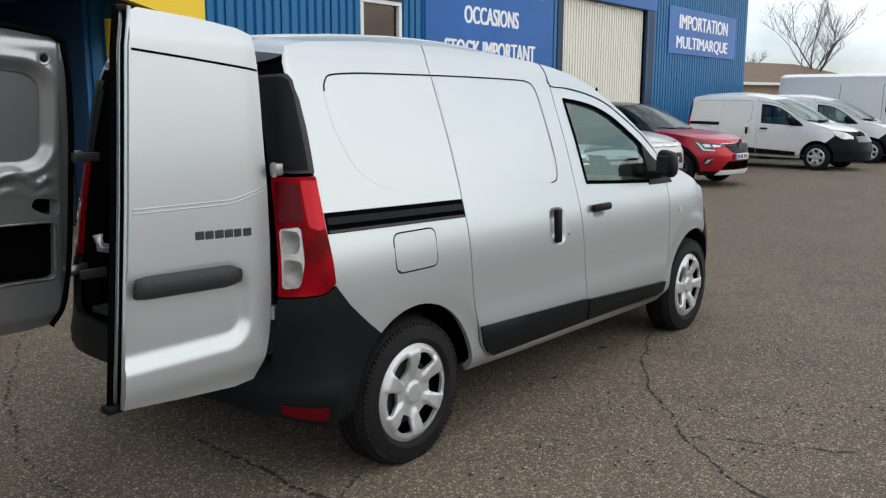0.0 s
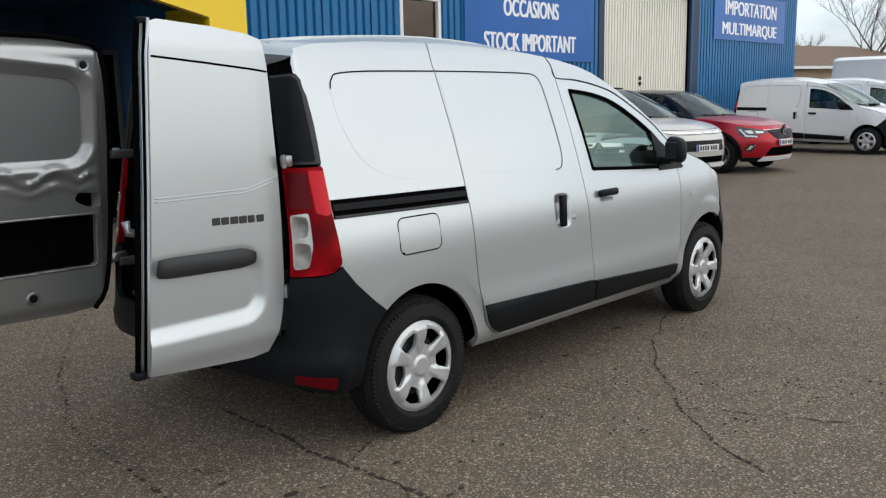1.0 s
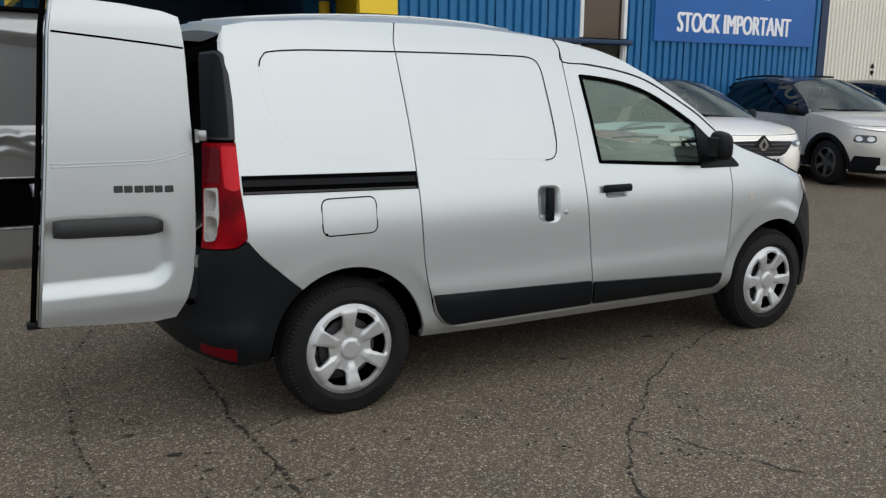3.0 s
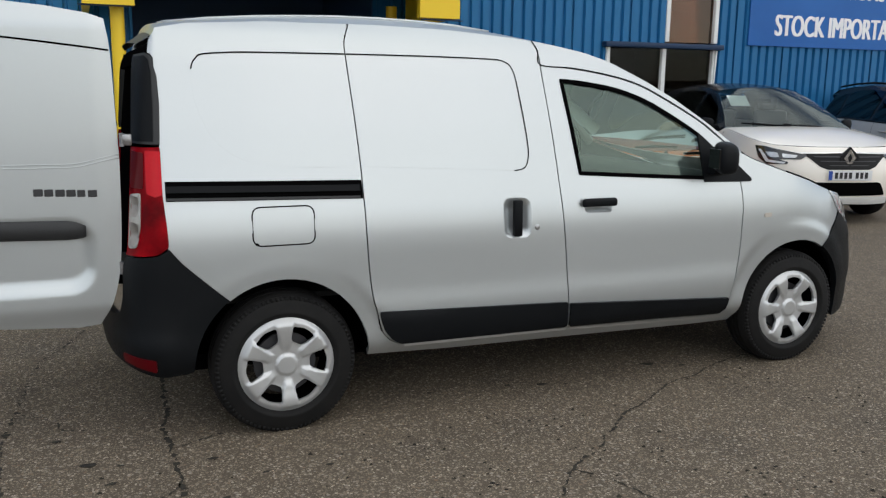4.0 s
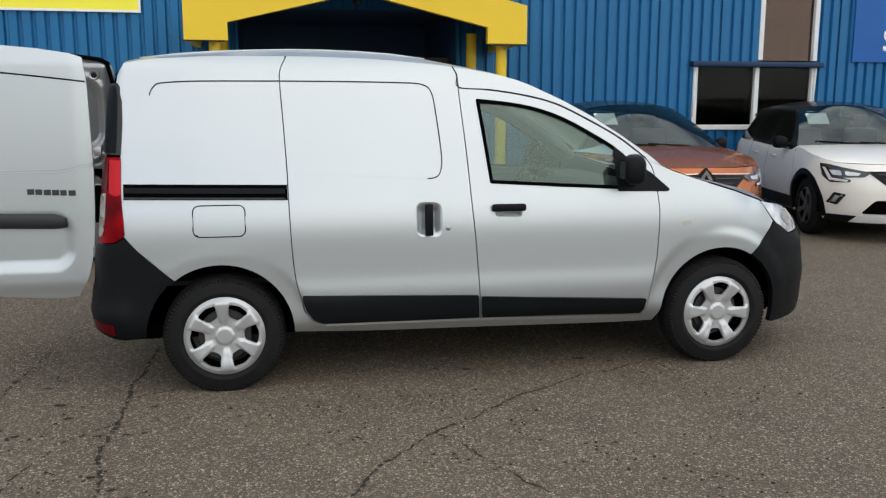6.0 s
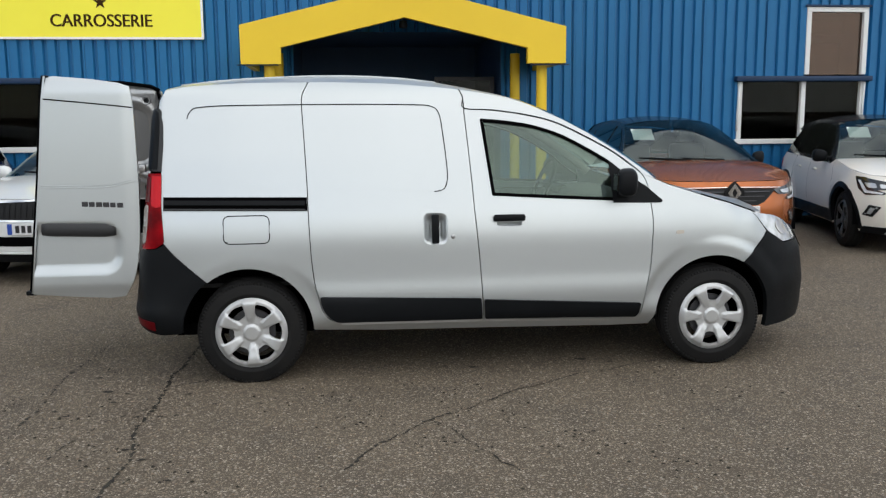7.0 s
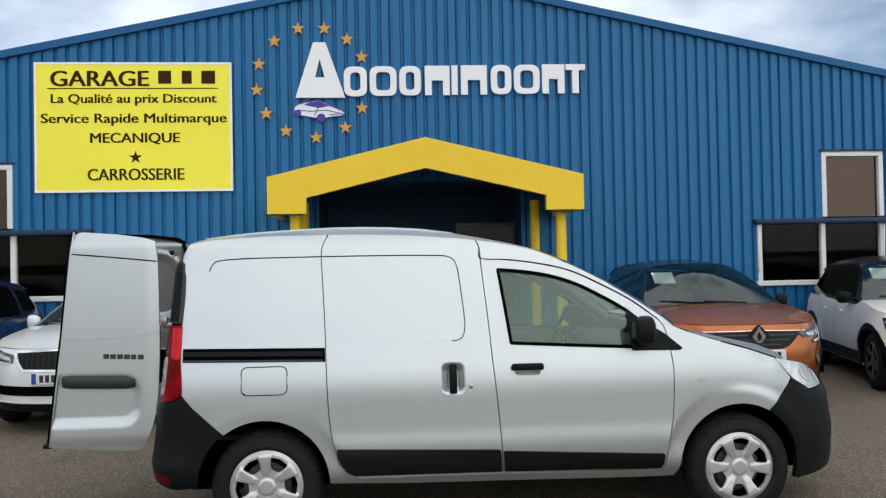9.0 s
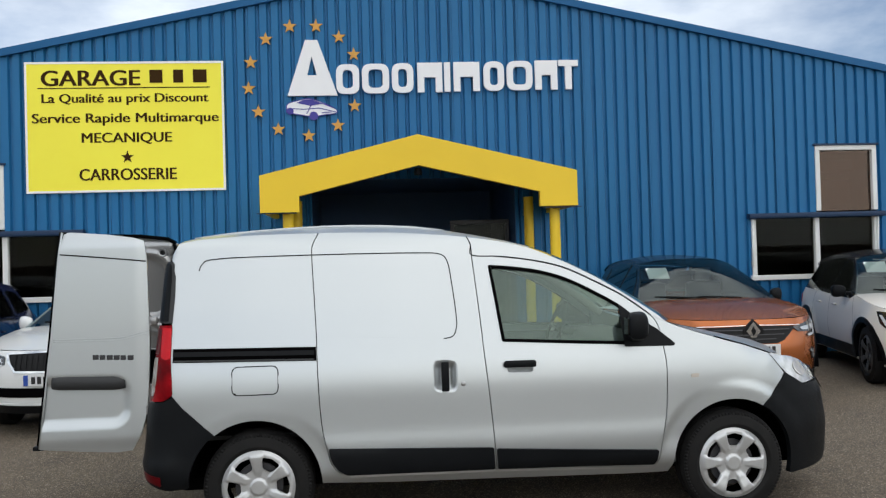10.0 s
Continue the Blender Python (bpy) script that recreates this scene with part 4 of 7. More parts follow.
class Shell:
    """The outer skin of a vehicle: x forward from the rear axle, y to the side, z up. u runs along the side like x, and past
    the corners (xr, xf) round to the middle of the rear and the front, one unit each."""

    def __init__(self, zk, wk, xr, rear, nr, xf, front, nf, taper, flares=(), skirt=None):
        self.zk, self.wk, self.xr, self.rear, self.nr, self.xf, self.front, self.nf = zk, wk, xr, rear, nr, xf, front, nf
        self.taper, self.flares, self.skirt = taper, flares, skirt
        # the section as a smooth curve
        self.zf = np.linspace(-0.1, 2.2, 231)
        w = np.interp(self.zf, zk, wk)
        ker = np.array([1, 2, 3, 4, 3, 2, 1]) / 16
        for _ in range(2):
            w = np.convolve(np.pad(w, 3, "edge"), ker, "valid")
        self.wf = w

    def width(self, x, z):
        w = float(np.interp(z, self.zf, self.wf)) - self.taper(x)
        if self.skirt and x > self.skirt[0]:
            w += max(0.0, self.skirt[1] - w - self.taper(x)) * sstep(self.skirt[0], self.skirt[0] + 0.12, x)
        for cx, cz, r0, r1, h in self.flares:
            k = 1 - sstep(r0, r1, math.hypot(x - cx, z - cz))
            w += (h - w) * k * sstep(0.28, 0.50, z) if h > 0.5 else h * k
        return w

    def place(self, u, z, s=-1):
        if u > self.xf:
            end, depth, n, sg = self.xf, float(np.interp(z, *self.front)) - self.xf, self.nf, 1
        elif u < self.xr:
            end, depth, n, sg = self.xr, self.xr - float(np.interp(z, *self.rear)), self.nr, -1
        else:
            return Vector((u, s * self.width(u, z), z))
        a = min(abs(u - end), 1.0) * math.pi / 2
        c, k = max(math.cos(a), 0.0), math.sin(a)
        r = 1 / (c ** n + k ** n) ** (1 / n)
        return Vector((end + sg * depth * r * k, s * self.width(end + sg * depth * r * k, z) * r * c, z))

    def u_of(self, x, z):
        """The u at which the skin reaches x."""
        if self.xr <= x <= self.xf:
            return x
        lo, hi = (self.xf, self.xf + 0.6) if x > self.xf else (self.xr, self.xr - 0.6)
        for _ in range(30):
            m = (lo + hi) / 2
            if (self.place(m, z).x < x) == (x > self.xf):
                lo = m
            else:
                hi = m
        return (lo + hi) / 2

    def surf(self, s=-1):
        def f(u, z):
            e = 0.004
            p = self.place(u, z, s)
            n = (self.place(u + e, z, s) - self.place(u - e, z, s)).cross(self.place(u, z + e, s) - self.place(u, z - e, s))
            if s > 0:
                n = -n
            return p, (n.normalized() if n.length > 1e-12 else Vector((0, s, 0)))
        return f


def arc(cx, cz, r, a0, a1, n=18):
    return [(cx + r * math.cos(radians(a0 + (a1 - a0) * i / n)), cz + r * math.sin(radians(a0 + (a1 - a0) * i / n))) for i in range(n + 1)]


def lofted(rails, centres, m=14, p=2.2, lift=0.0):
    """A crowned sheet between a right-hand rail and its mirror image, through a line of middle points."""
    bm = bmesh.new()
    grid = []
    for r, c in zip(rails, centres):
        row = []
        for i in range(-m, m + 1):
            v = i / m
            k = 1 - abs(v) ** p
            row.append(Vector((r.x + (c.x - r.x) * k, v * abs(r.y), r.z + (c.z - r.z) * k + lift)))
        grid.append(row)
    strip(bm, grid)
    bmesh.ops.recalc_face_normals(bm, faces=bm.faces)
    if sum(f.normal.z for f in bm.faces) < 0:
        bmesh.ops.reverse_faces(bm, faces=bm.faces)
    return bm


def resample(points, n):
    """n+1 even steps along a line of vectors."""
    pts = [Vector(p) for p in points]
    d = [0.0]
    for a, b in zip(pts, pts[1:]):
        d.append(d[-1] + (b - a).length)
    out = []
    for i in range(n + 1):
        t = d[-1] * i / n
        k = max(j for j in range(len(d)) if d[j] <= t + 1e-9)
        k = min(k, len(pts) - 2)
        f = (t - d[k]) / max(d[k + 1] - d[k], 1e-9)
        out.append(pts[k].lerp(pts[k + 1], f))
    return out


WHEEL_MESHES = {}


def hubcap_mesh(r, spokes, style):
    """A wheel cover with window holes between broad spokes, dished, facing -y."""
    holes = []
    rr = r / 0.215
    for k in range(spokes):
        a = 360 / spokes * k + (360 / spokes / 2 if style == "cap" else 0)
        half = (18.5 if style == "cap" else 26)
        r0, r1 = (0.107, 0.178) if style == "cap" else (0.055, 0.192)
        h0 = half * (0.80 if style == "cap" else 0.45)
        pts = []
        for rad, aa in ((r0, a - h0), (r1, a - half), (r1 * 1.03, a), (r1, a + half), (r0, a + h0)):
            pts.append((rad * rr * math.cos(radians(aa)), rad * rr * math.sin(radians(aa))))
        holes.append(rounded(pts, 0.014, 4))
    outline = [(r * math.cos(radians(i * 6)), r * math.sin(radians(i * 6))) for i in range(60)]

    def dish(u, z):
        q = math.hypot(u, z) / rr
        y = -0.012 * sstep(0.215, 0.195, q) + 0.012 * sstep(0.17, 0.09, q) - 0.010 * sstep(0.050, 0.044, q)
        a = math.atan2(z, u)
        ridge = sstep(0.10, 0.42, math.cos(a * spokes) * (1 if style == "cap" else -1))
        y -= 0.012 * ridge * sstep(0.06, 0.10, q) * sstep(0.205, 0.182, q)
        y += 0.004 * sstep(0.0035, 0.0, abs(q - 0.052))
        return Vector((u, y, z)), Vector((0, -1, 0))

    return panel(outline, dish, step=0.0075, holes=holes, thick=0.014, edge=0.015)


def add_wheel(parent, x, y, z, r, s, style="cap", cap_mat=HUBCAP, spokes=6, turn=0.0):
    """One wheel with tyre and cover; s: the side it is on (-1 faces -y)."""
    key = (round(r, 3), style, spokes)
    rim_r = r * 0.672
    if key not in WHEEL_MESHES:
        w = 0.092
        prof = [(rim_r - 0.012, -w + 0.025), (rim_r, -w + 0.006), (rim_r + 0.012, -w - 0.004), (rim_r + 0.016, -w - 0.007), (rim_r + 0.024, -w - 0.007), (rim_r + 0.028, -w - 0.0045), (r - 0.045, -w - 0.004), (r - 0.018, -w + 0.012), (r - 0.006, -w + 0.028)]
        for g in (-0.035, 0.0, 0.035):
            prof += [(r, g - 0.006), (r - 0.008, g - 0.005), (r - 0.008, g + 0.005), (r, g + 0.006)]
        prof += [(r - 0.006, w - 0.028), (r - 0.02, w - 0.01), (rim_r + 0.03, w), (rim_r - 0.01, w - 0.02)]
        tyre = lathe(prof, 56)
        for k in range(90):
            box(tyre, r - 0.034, r - 0.0150, -w + 0.0045, -w + 0.020, -0.0065, 0.0065, m=pose(0, 0, 0, 0, 4 * k, 0))
        meshes = []
        for nm, b in (("tyre", tyre), ("hubcap", hubcap_mesh(rim_r - 0.004, spokes, style)),
                      ("wheel", lathe([(rim_r - 0.005, -0.07), (rim_r - 0.02, -0.03), (rim_r - 0.03, 0.06), (rim_r - 0.01, 0.075)], 32)),
                      ("centre_cap", lathe([(0.0, -0.013), (0.036, -0.012), (0.042, -0.009), (0.045, -0.001), (0.046, 0.012)], 28)),
                      ("brake", lathe([(0.0, -0.03), (0.07, -0.035), (0.075, -0.02), (0.135, -0.018), (0.135, 0.0), (0.0, 0.0)], 28))):
            me = bpy.data.meshes.new(nm)
            for f in b.faces:
                f.smooth = True
            b.to_mesh(me)
            b.free()
            me.materials.append({"tyre": RUBBER, "hubcap": cap_mat, "wheel": GAP_AND_SHADE, "centre_cap": cap_mat, "brake": DARK_STEEL_AND_SHADE}[nm])
            meshes.append((nm, me))
        WHEEL_MESHES[key] = meshes
    meshes = dict(WHEEL_MESHES[key])
    w = new("wheel", meshes["wheel"])
    w.parent = parent
    w.matrix_basis = pose(x, y, z, 0, 0, 0 if s < 0 else 180)
    if turn:
        w.matrix_basis = w.matrix_basis @ pose(0, 0, 0, 0, turn, 0)
    for nm, dy in (("tyre", 0), ("hubcap", -0.083), ("centre_cap", -0.078), ("brake", -0.03)):
        o = new(nm, meshes[nm])
        o.parent = w
        o.matrix_basis = pose(0, dy, 0)
        if nm == "hubcap":
            tagged(o, "silver six-spoke wheel cover" if style == "cap" else "dark spoked alloy rim")
            if o.data.materials[0] != cap_mat:
                o.material_slots[0].link = "OBJECT"
                o.material_slots[0].material = cap_mat
        if nm == "centre_cap" and o.data.materials[0] != cap_mat:
            o.material_slots[0].link = "OBJECT"
            o.material_slots[0].material = cap_mat
    return w


def arch_liner(cx, cz, r, y0, y1):
    """The dark inner wheel arch: a half drum closed towards the middle of the car."""
    bm = bmesh.new()
    a = [Vector((cx + r * math.cos(radians(t)), y0, cz + r * math.sin(radians(t)))) for t in range(-4, 185, 12)]
    b = [Vector((p.x, y1, p.z)) for p in a]
    rows = strip(bm, [a, b])
    c = bm.verts.new((cx, y1, cz))
    for i in range(len(b) - 1):
        bm.faces.new((rows[1][i], rows[1][i + 1], c))
    return bm


# ---- the van ----
VAN = Shell([0.15, 0.26, 0.35, 0.47, 0.53, 0.59, 0.70, 0.80, 0.87, 0.95, 1.05, 1.3, 1.6, 1.7, 1.76], [0.70, 0.778, 0.861, 0.8735, 0.871, 0.8635, 0.8585, 0.8550, 0.8500, 0.839, 0.814, 0.747, 0.652, 0.605, 0.54],
            -0.45, ([0.2, 0.32, 0.5, 0.75, 0.82, 1.2, 1.50, 1.56, 1.60, 1.64, 1.67, 1.70], [-0.63, -0.67, -0.70, -0.68, -0.645, -0.600, -0.572, -0.564, -0.552, -0.530, -0.500, -0.462]), 2.9,
            2.72, ([0.18, 0.28, 0.45, 0.66, 0.78, 0.9, 0.97, 1.1], [3.66, 3.69, 3.70, 3.67, 3.60, 3.50, 3.38, 3.1]), 2.35,
            lambda x: 0.035 * max(0.0, (x - 2.3)) ** 2 + 0.02 * max(0.0, -x - 0.1),
            [(0.0, 0.30, 0.435, 0.468, 0.8585), (2.81, 0.31, 0.450, 0.486, 0.852)], (2.98, 0.862))
RAIL = [(-0.60, 1.615), (-0.56, 1.655), (-0.48, 1.690), (-0.33, 1.722), (0.0, 1.742), (0.5, 1.745), (0.86, 1.735), (1.2, 1.706), (1.37, 1.682), (1.54, 1.650), (1.672, 1.610),
        (1.872, 1.520), (2.039, 1.430), (2.205, 1.325), (2.372, 1.208), (2.431, 1.158)]
SEAM_A = [(0.364, 1.735), (0.337, 1.679), (0.33, 1.612), (0.343, 1.373), (0.354, 1.144), (0.357, 1.005), (0.367, 0.756), (0.383, 0.591), (0.408, 0.49), (0.428, 0.415), (0.466, 0.372), (0.514, 0.349)]
SEAM_B = [(1.262, 1.700), (1.282, 1.65), (1.285, 1.582), (1.297, 1.413), (1.314, 1.178), (1.326, 0.98), (1.347, 0.749), (1.362, 0.547), (1.374, 0.342)]
SEAM_C = [(1.285, 1.582), (1.458, 1.571), (1.663, 1.541), (1.835, 1.496), (2.003, 1.416), (2.169, 1.324), (2.269, 1.252), (2.352, 1.186), (2.385, 1.115), (2.399, 1.009), (2.408, 0.909), (2.405, 0.808), (2.394, 0.638), (2.368, 0.502), (2.343, 0.362), (2.323, 0.312)]


def rail_z(x):
    return float(np.interp(x, [p[0] for p in RAIL], [p[1] for p in RAIL]))


TOP = [(-1.05, 1.626), (-0.95, 1.636), (-0.85, 1.646), (-0.75, 1.656), (-0.65, 1.667), (-0.55, 1.681), (-0.45, 1.698), (-0.33, 1.722)]


def rail_between(x0, x1, n=10):
    return [(x0 + (x1 - x0) * i / n, rail_z(x0 + (x1 - x0) * i / n)) for i in range(n + 1)]


def shrink(line, d):
    """Shifts an open line sideways by d, to leave half a panel gap."""
    out = []
    for i, p in enumerate(line):
        a, b = Vector(line[max(i - 1, 0)]), Vector(line[min(i + 1, len(line) - 1)])
        t = (b - a).normalized()
        out.append((p[0] - t.y * d, p[1] + t.x * d))
    return out


def van_side(v, paint, s, hero):
    sf = VAN.surf(s)
    G = 0.0028
    sa, sb, sc = smooth_line(SEAM_A, 4), smooth_line(SEAM_B, 4), smooth_line(SEAM_C, 4)
    fine = 0.022 if hero else 0.07
    # quarter panel
    flap = rounded([(-0.120, 0.829), (0.1325, 0.829), (0.1325, 0.981), (-0.120, 0.981)], 0.035)
    lamp_side = [(-0.455, 0.836), (-0.458, 0.916), (-0.466, 1.042), (-0.464, 1.234), (-0.455, 1.396), (-0.457, 1.510), (-0.466, 1.548)]
    lamp_u = [(VAN.u_of(x, z), z) for x, z in lamp_side]
    q = shrink(sa, -G) + [(0.371, 0.305)] + arc(0.0, 0.31, 0.372, 0, 127, 20)
    q += [(-0.293, 0.668), (-0.385, 0.754)] + lamp_u + [(-0.53, 1.578), (-0.60, 1.594), (-0.655, 1.598), (-0.668, 1.640)] + TOP[4:] + rail_between(-0.2, 0.36, 6)
    quarter = part("quarter_panel", panel(q, sf, fine, holes=[inset(flap, -0.0035)], thick=0.02), paint, v)
    part("fuel_flap", panel(flap, sf, 0.04, thick=0.01, offset=0.001), paint, quarter)
    part("flap_notch", panel(arc(-0.107, 0.834, 0.007, 0, 340, 10), sf, 0.02, thick=0.0, offset=0.0022), GAP_AND_SHADE, quarter)
    part("flap_gap", ribbon(smooth_line(inset(flap, -0.0018) + [inset(flap, -0.0018)[0]], 1), sf, 0.0085, 0.0005), GAP_AND_SHADE, quarter)
    # rail of the sliding door
    slot = [(-0.462, 1.019), (0.353, 1.004), (0.351, 1.082), (-0.464, 1.096)]
    part("door_rail", panel(slot, sf, 0.06, thick=0.004, offset=0.003), GAP_AND_SHADE, quarter, "black sliding door track")
    for zz, ww in ((1.026, 0.010), (1.064, 0.026)):
        part("track_lip", ribbon([(-0.46 + 0.08 * i, zz - 0.0015 * i) for i in range(11)], sf, ww, 0.010), GRIP if ww < 0.02 else PLASTIC, quarter)
    # sliding door
    pocket = rounded([(1.018, 0.797), (1.163, 0.792), (1.165, 0.978), (1.018, 0.984)], 0.05)
    d = shrink(sa, G)[:-1] + [(0.52, 0.350), (1.369, 0.342)] + shrink(sb, -G)[::-1] + rail_between(1.258, 0.37, 10)
    sd = part("sliding_door", panel(d, sf, fine, holes=[pocket], thick=0.02), paint, v)

    def bowl(u, z):
        p, n = sf(u, z)
        k = sstep(0.072, 0.030, abs(u - 1.091)) * sstep(0.093, 0.045, abs(z - 0.888))
        return p - n * 0.032 * k, n

    part("handle_recess", panel(pocket, bowl, 0.009, thick=0.0), paint, sd)
    grip = boxed(1.068, 1.112, -0.012, 0.016, 0.803, 0.972, 0.008, 2)
    off = s * (VAN.width(1.09, 0.885) + 0.0)
    for vv in grip.verts:
        vv.co = Vector((vv.co.x, off + s * vv.co.y + s * -0.04 * (vv.co.z - 0.885), vv.co.z))
    bmesh.ops.recalc_face_normals(grip, faces=grip.faces)
    part("door_handle", grip, PLASTIC, sd, "upright black plastic door handle")
    part("keyhole", lathe([(0.0, -0.005), (0.011, -0.005), (0.015, -0.002), (0.015, 0.004)], 14, pose(1.193, off + s * 0.002, 0.840)), STEEL, sd)
    # raised blank window areas
    blank1 = smooth_line([(0.322, 1.138), (0.1, 1.14), (-0.1, 1.16), (-0.24, 1.24), (-0.31, 1.38), (-0.325, 1.50), (-0.315, 1.555), (-0.273, 1.592), (-0.15, 1.602), (0.1, 1.606), (0.318, 1.607)], 3)
    part("window_blank", panel(blank1, sf, 0.04, thick=0.0012, offset=0.0007), paint, quarter, "smooth raised blank in place of a window")
    blank2 = rounded([(0.362, 1.137), (0.345, 1.607), (1.135, 1.60), (1.175, 1.10)], [0.003, 0.003, 0.07, 0.09], 6)
    part("window_blank", panel(blank2, sf, 0.04, thick=0.0015, offset=0.0010), paint, sd, "smooth raised blank in place of a window")
    for own, line in ((quarter, [(-0.322, 1.535), (-0.315, 1.56), (-0.30, 1.58), (-0.273, 1.597), (-0.15, 1.607), (0.0, 1.610), (0.15, 1.611), (0.328, 1.612)]),
                      (sd, [(0.334, 1.612), (0.6, 1.612), (0.85, 1.610), (1.0, 1.607), (1.06, 1.604), (1.10, 1.594), (1.125, 1.575), (1.142, 1.53), (1.152, 1.45), (1.163, 1.34), (1.172, 1.22), (1.17, 1.17), (1.155, 1.125), (1.13, 1.108), (1.09, 1.102)])):
        part("crease_line", ribbon(smooth_line(line, 3), sf, 0.0055, 0.0025), GAP_AND_SHADE, own)
    # front door with window opening
    glass = [(1.378, 1.524), (1.523, 1.511), (1.694, 1.483), (1.863, 1.428), (2.03, 1.341), (2.16, 1.262), (2.246, 1.190), (2.385, 1.095), (2.398, 1.03), (2.181, 1.03), (1.836, 1.048), (1.433, 1.072)]
    glass = rounded(smooth_line(glass[:8], 3) + glass[8:], 0.012, 3)
    scoop_o = rounded([(1.452, 0.895), (1.608, 0.893), (1.606, 0.948), (1.454, 0.950)], 0.024)
    fd = shrink(sb[8:], G) + [(1.38, 0.342), (2.32, 0.313)] + shrink(sc, -G)[::-1]
    door = part("front_door", panel(fd, sf, fine, holes=[inset(glass, 0.004), scoop_o], thick=0.025), paint, v)
    part("window_seal", panel(glass, sf, 0.06, holes=[inset(glass, 0.019)], thick=0.006, offset=0.003, edge=0.03), GAP_AND_SHADE, door, "black rubber window seal")
    clear = [p for p in inset(glass, 0.014) if p[0] < 2.19]
    part("side_window", panel(clear, sf, 0.12, thick=0.0, offset=-0.008), CAR_GLASS, door, "tinted side window").visible_shadow = False
    corner = [(2.165, 1.018), (2.463, 1.014), (2.472, 1.026), (2.368, 1.116), (2.246, 1.190), (2.150, 1.268)]
    part("mirror_base", panel(rounded(corner, 0.006, 2), sf, 0.05, thick=0.012, offset=0.007), PLASTIC, door, "black plastic corner piece")
    # mirror
    mb = bmesh.new()
    bmesh.ops.create_icosphere(mb, subdivisions=3, radius=1)
    for vv in mb.verts:
        c = vv.co
        c = Vector([math.copysign(abs(k) ** 0.62, k) for k in c])
        vv.co = Vector((2.222 + 0.062 * c.x - 0.012 * c.y, s * (0.905 + 0.062 * c.y) + 0.0, 1.146 + 0.078 * c.z - 0.012 * c.y))
    mirror = part("mirror", mb, PLASTIC, door, "black plastic door mirror")
    part("mirror_arm", boxed(2.19, 2.27, min(s * 0.78, s * 0.87), max(s * 0.78, s * 0.87), 1.055, 1.10, 0.012), PLASTIC, door)
    part("mirror_glass", boxed(2.150, 2.1585, min(s * 0.865, s * 0.945), max(s * 0.865, s * 0.945), 1.095, 1.195, 0.003, 1), MIRROR_DIM, mirror, "mirror glass")
    # door handle
    hb = boxed(1.432, 1.624, 0.004, 0.036, 0.921, 0.962, 0.014, 3)
    for vv in hb.verts:
        w = VAN.width(vv.co.x, 0.94)
        vv.co = Vector((vv.co.x, s * (w + vv.co.y * (1 - ((vv.co.x - 1.528) / 0.12) ** 2 * 0.35)), vv.co.z + 0.01 * (1 - ((vv.co.x - 1.528) / 0.1) ** 2)))
    bmesh.ops.recalc_face_normals(hb, faces=hb.faces)
    part("door_handle", hb, PLASTIC, door, "black plastic pull handle")

    def scoop(u, z):
        p, n = sf(u, z)
        return p - n * 0.02 * sstep(0.080, 0.05, abs(u - 1.53)) * sstep(0.030, 0.008, abs(z - 0.922)), n

    part("handle_recess", panel(scoop_o, scoop, 0.012, thick=0.0), paint, door)
    # door trims
    t1 = rounded([(0.413, 0.508), (0.44, 0.421), (0.468, 0.380), (0.514, 0.356), (1.364, 0.349), (1.357, 0.474)], 0.012, 3)
    t2 = rounded([(1.380, 0.349), (2.318, 0.320), (2.334, 0.414), (1.374, 0.466)], 0.012, 3)
    for own, t in ((sd, t1), (door, t2)):
        def bulged(u, z, lo=0.33, hi=0.49):
            p, n = sf(u, z)
            return p + n * 0.012 * sstep(0.0, 0.03, z - lo) * sstep(0.0, 0.05, hi - z + 0.03), n
        part("door_trim", panel(t, bulged, 0.03, thick=0.015, offset=0.004), PLASTIC, own, "black plastic rub strip")
    # pale ribbon painted in for the light caught by the sill's top edge
    for own, line in ((sd, [(0.53, 0.3515), (1.362, 0.3445)]), (door, [(1.382, 0.3445), (2.318, 0.3155)])):
        part("sill_highlight", ribbon(dense(line, 0.1, False), sf, 0.010, 0.018), HUBCAP, own)
    # sill
    sill = [(0.374, 0.300)] + [(0.379, 0.312), (0.43, 0.409), (0.463, 0.368), (0.514, 0.344), (1.374, 0.337), (2.330, 0.307), (2.40, 0.30), (2.417, 0.258), (2.163, 0.256), (1.469, 0.270), (0.793, 0.281)]
    part("sill", panel(sill, sf, 0.04, thick=0.03, offset=-0.003), paint, v)
    # front wing
    u = VAN.u_of
    wing = shrink(sc[28:], G) + [(2.345, 0.300), (2.415, 0.262)] + [(u(x, z), z) for x, z in arc(2.81, 0.31, 0.378, 180, 60, 20)]
    wing += [(u(x, z), z) for x, z in ((3.105, 0.742), (3.176, 0.818), (3.150, 0.848), (3.110, 0.895), (3.068, 0.944), (2.896, 1.003), (2.717, 1.055), (2.58, 1.098), (2.50, 1.125), (2.437, 1.153))]
    wp = part("front_wing", panel(wing, sf, fine, thick=0.02), paint, v)
    part("side_indicator", panel(rounded([(2.552, 0.824), (2.60, 0.826), (2.60, 0.848), (2.552, 0.846)], 0.008, 3), sf, 0.02, thick=0.006, offset=0.004), AMBER, wp, "small clear side indicator")
    # A-pillar and roof side
    ap = rail_between(1.263, 2.431, 24)[::-1] + [(1.287, 1.65), (1.290, 1.5865)] + shrink(sc[:29], G)[1:]
    part("roof_side", panel(ap, sf, fine, thick=0.015), paint, v)
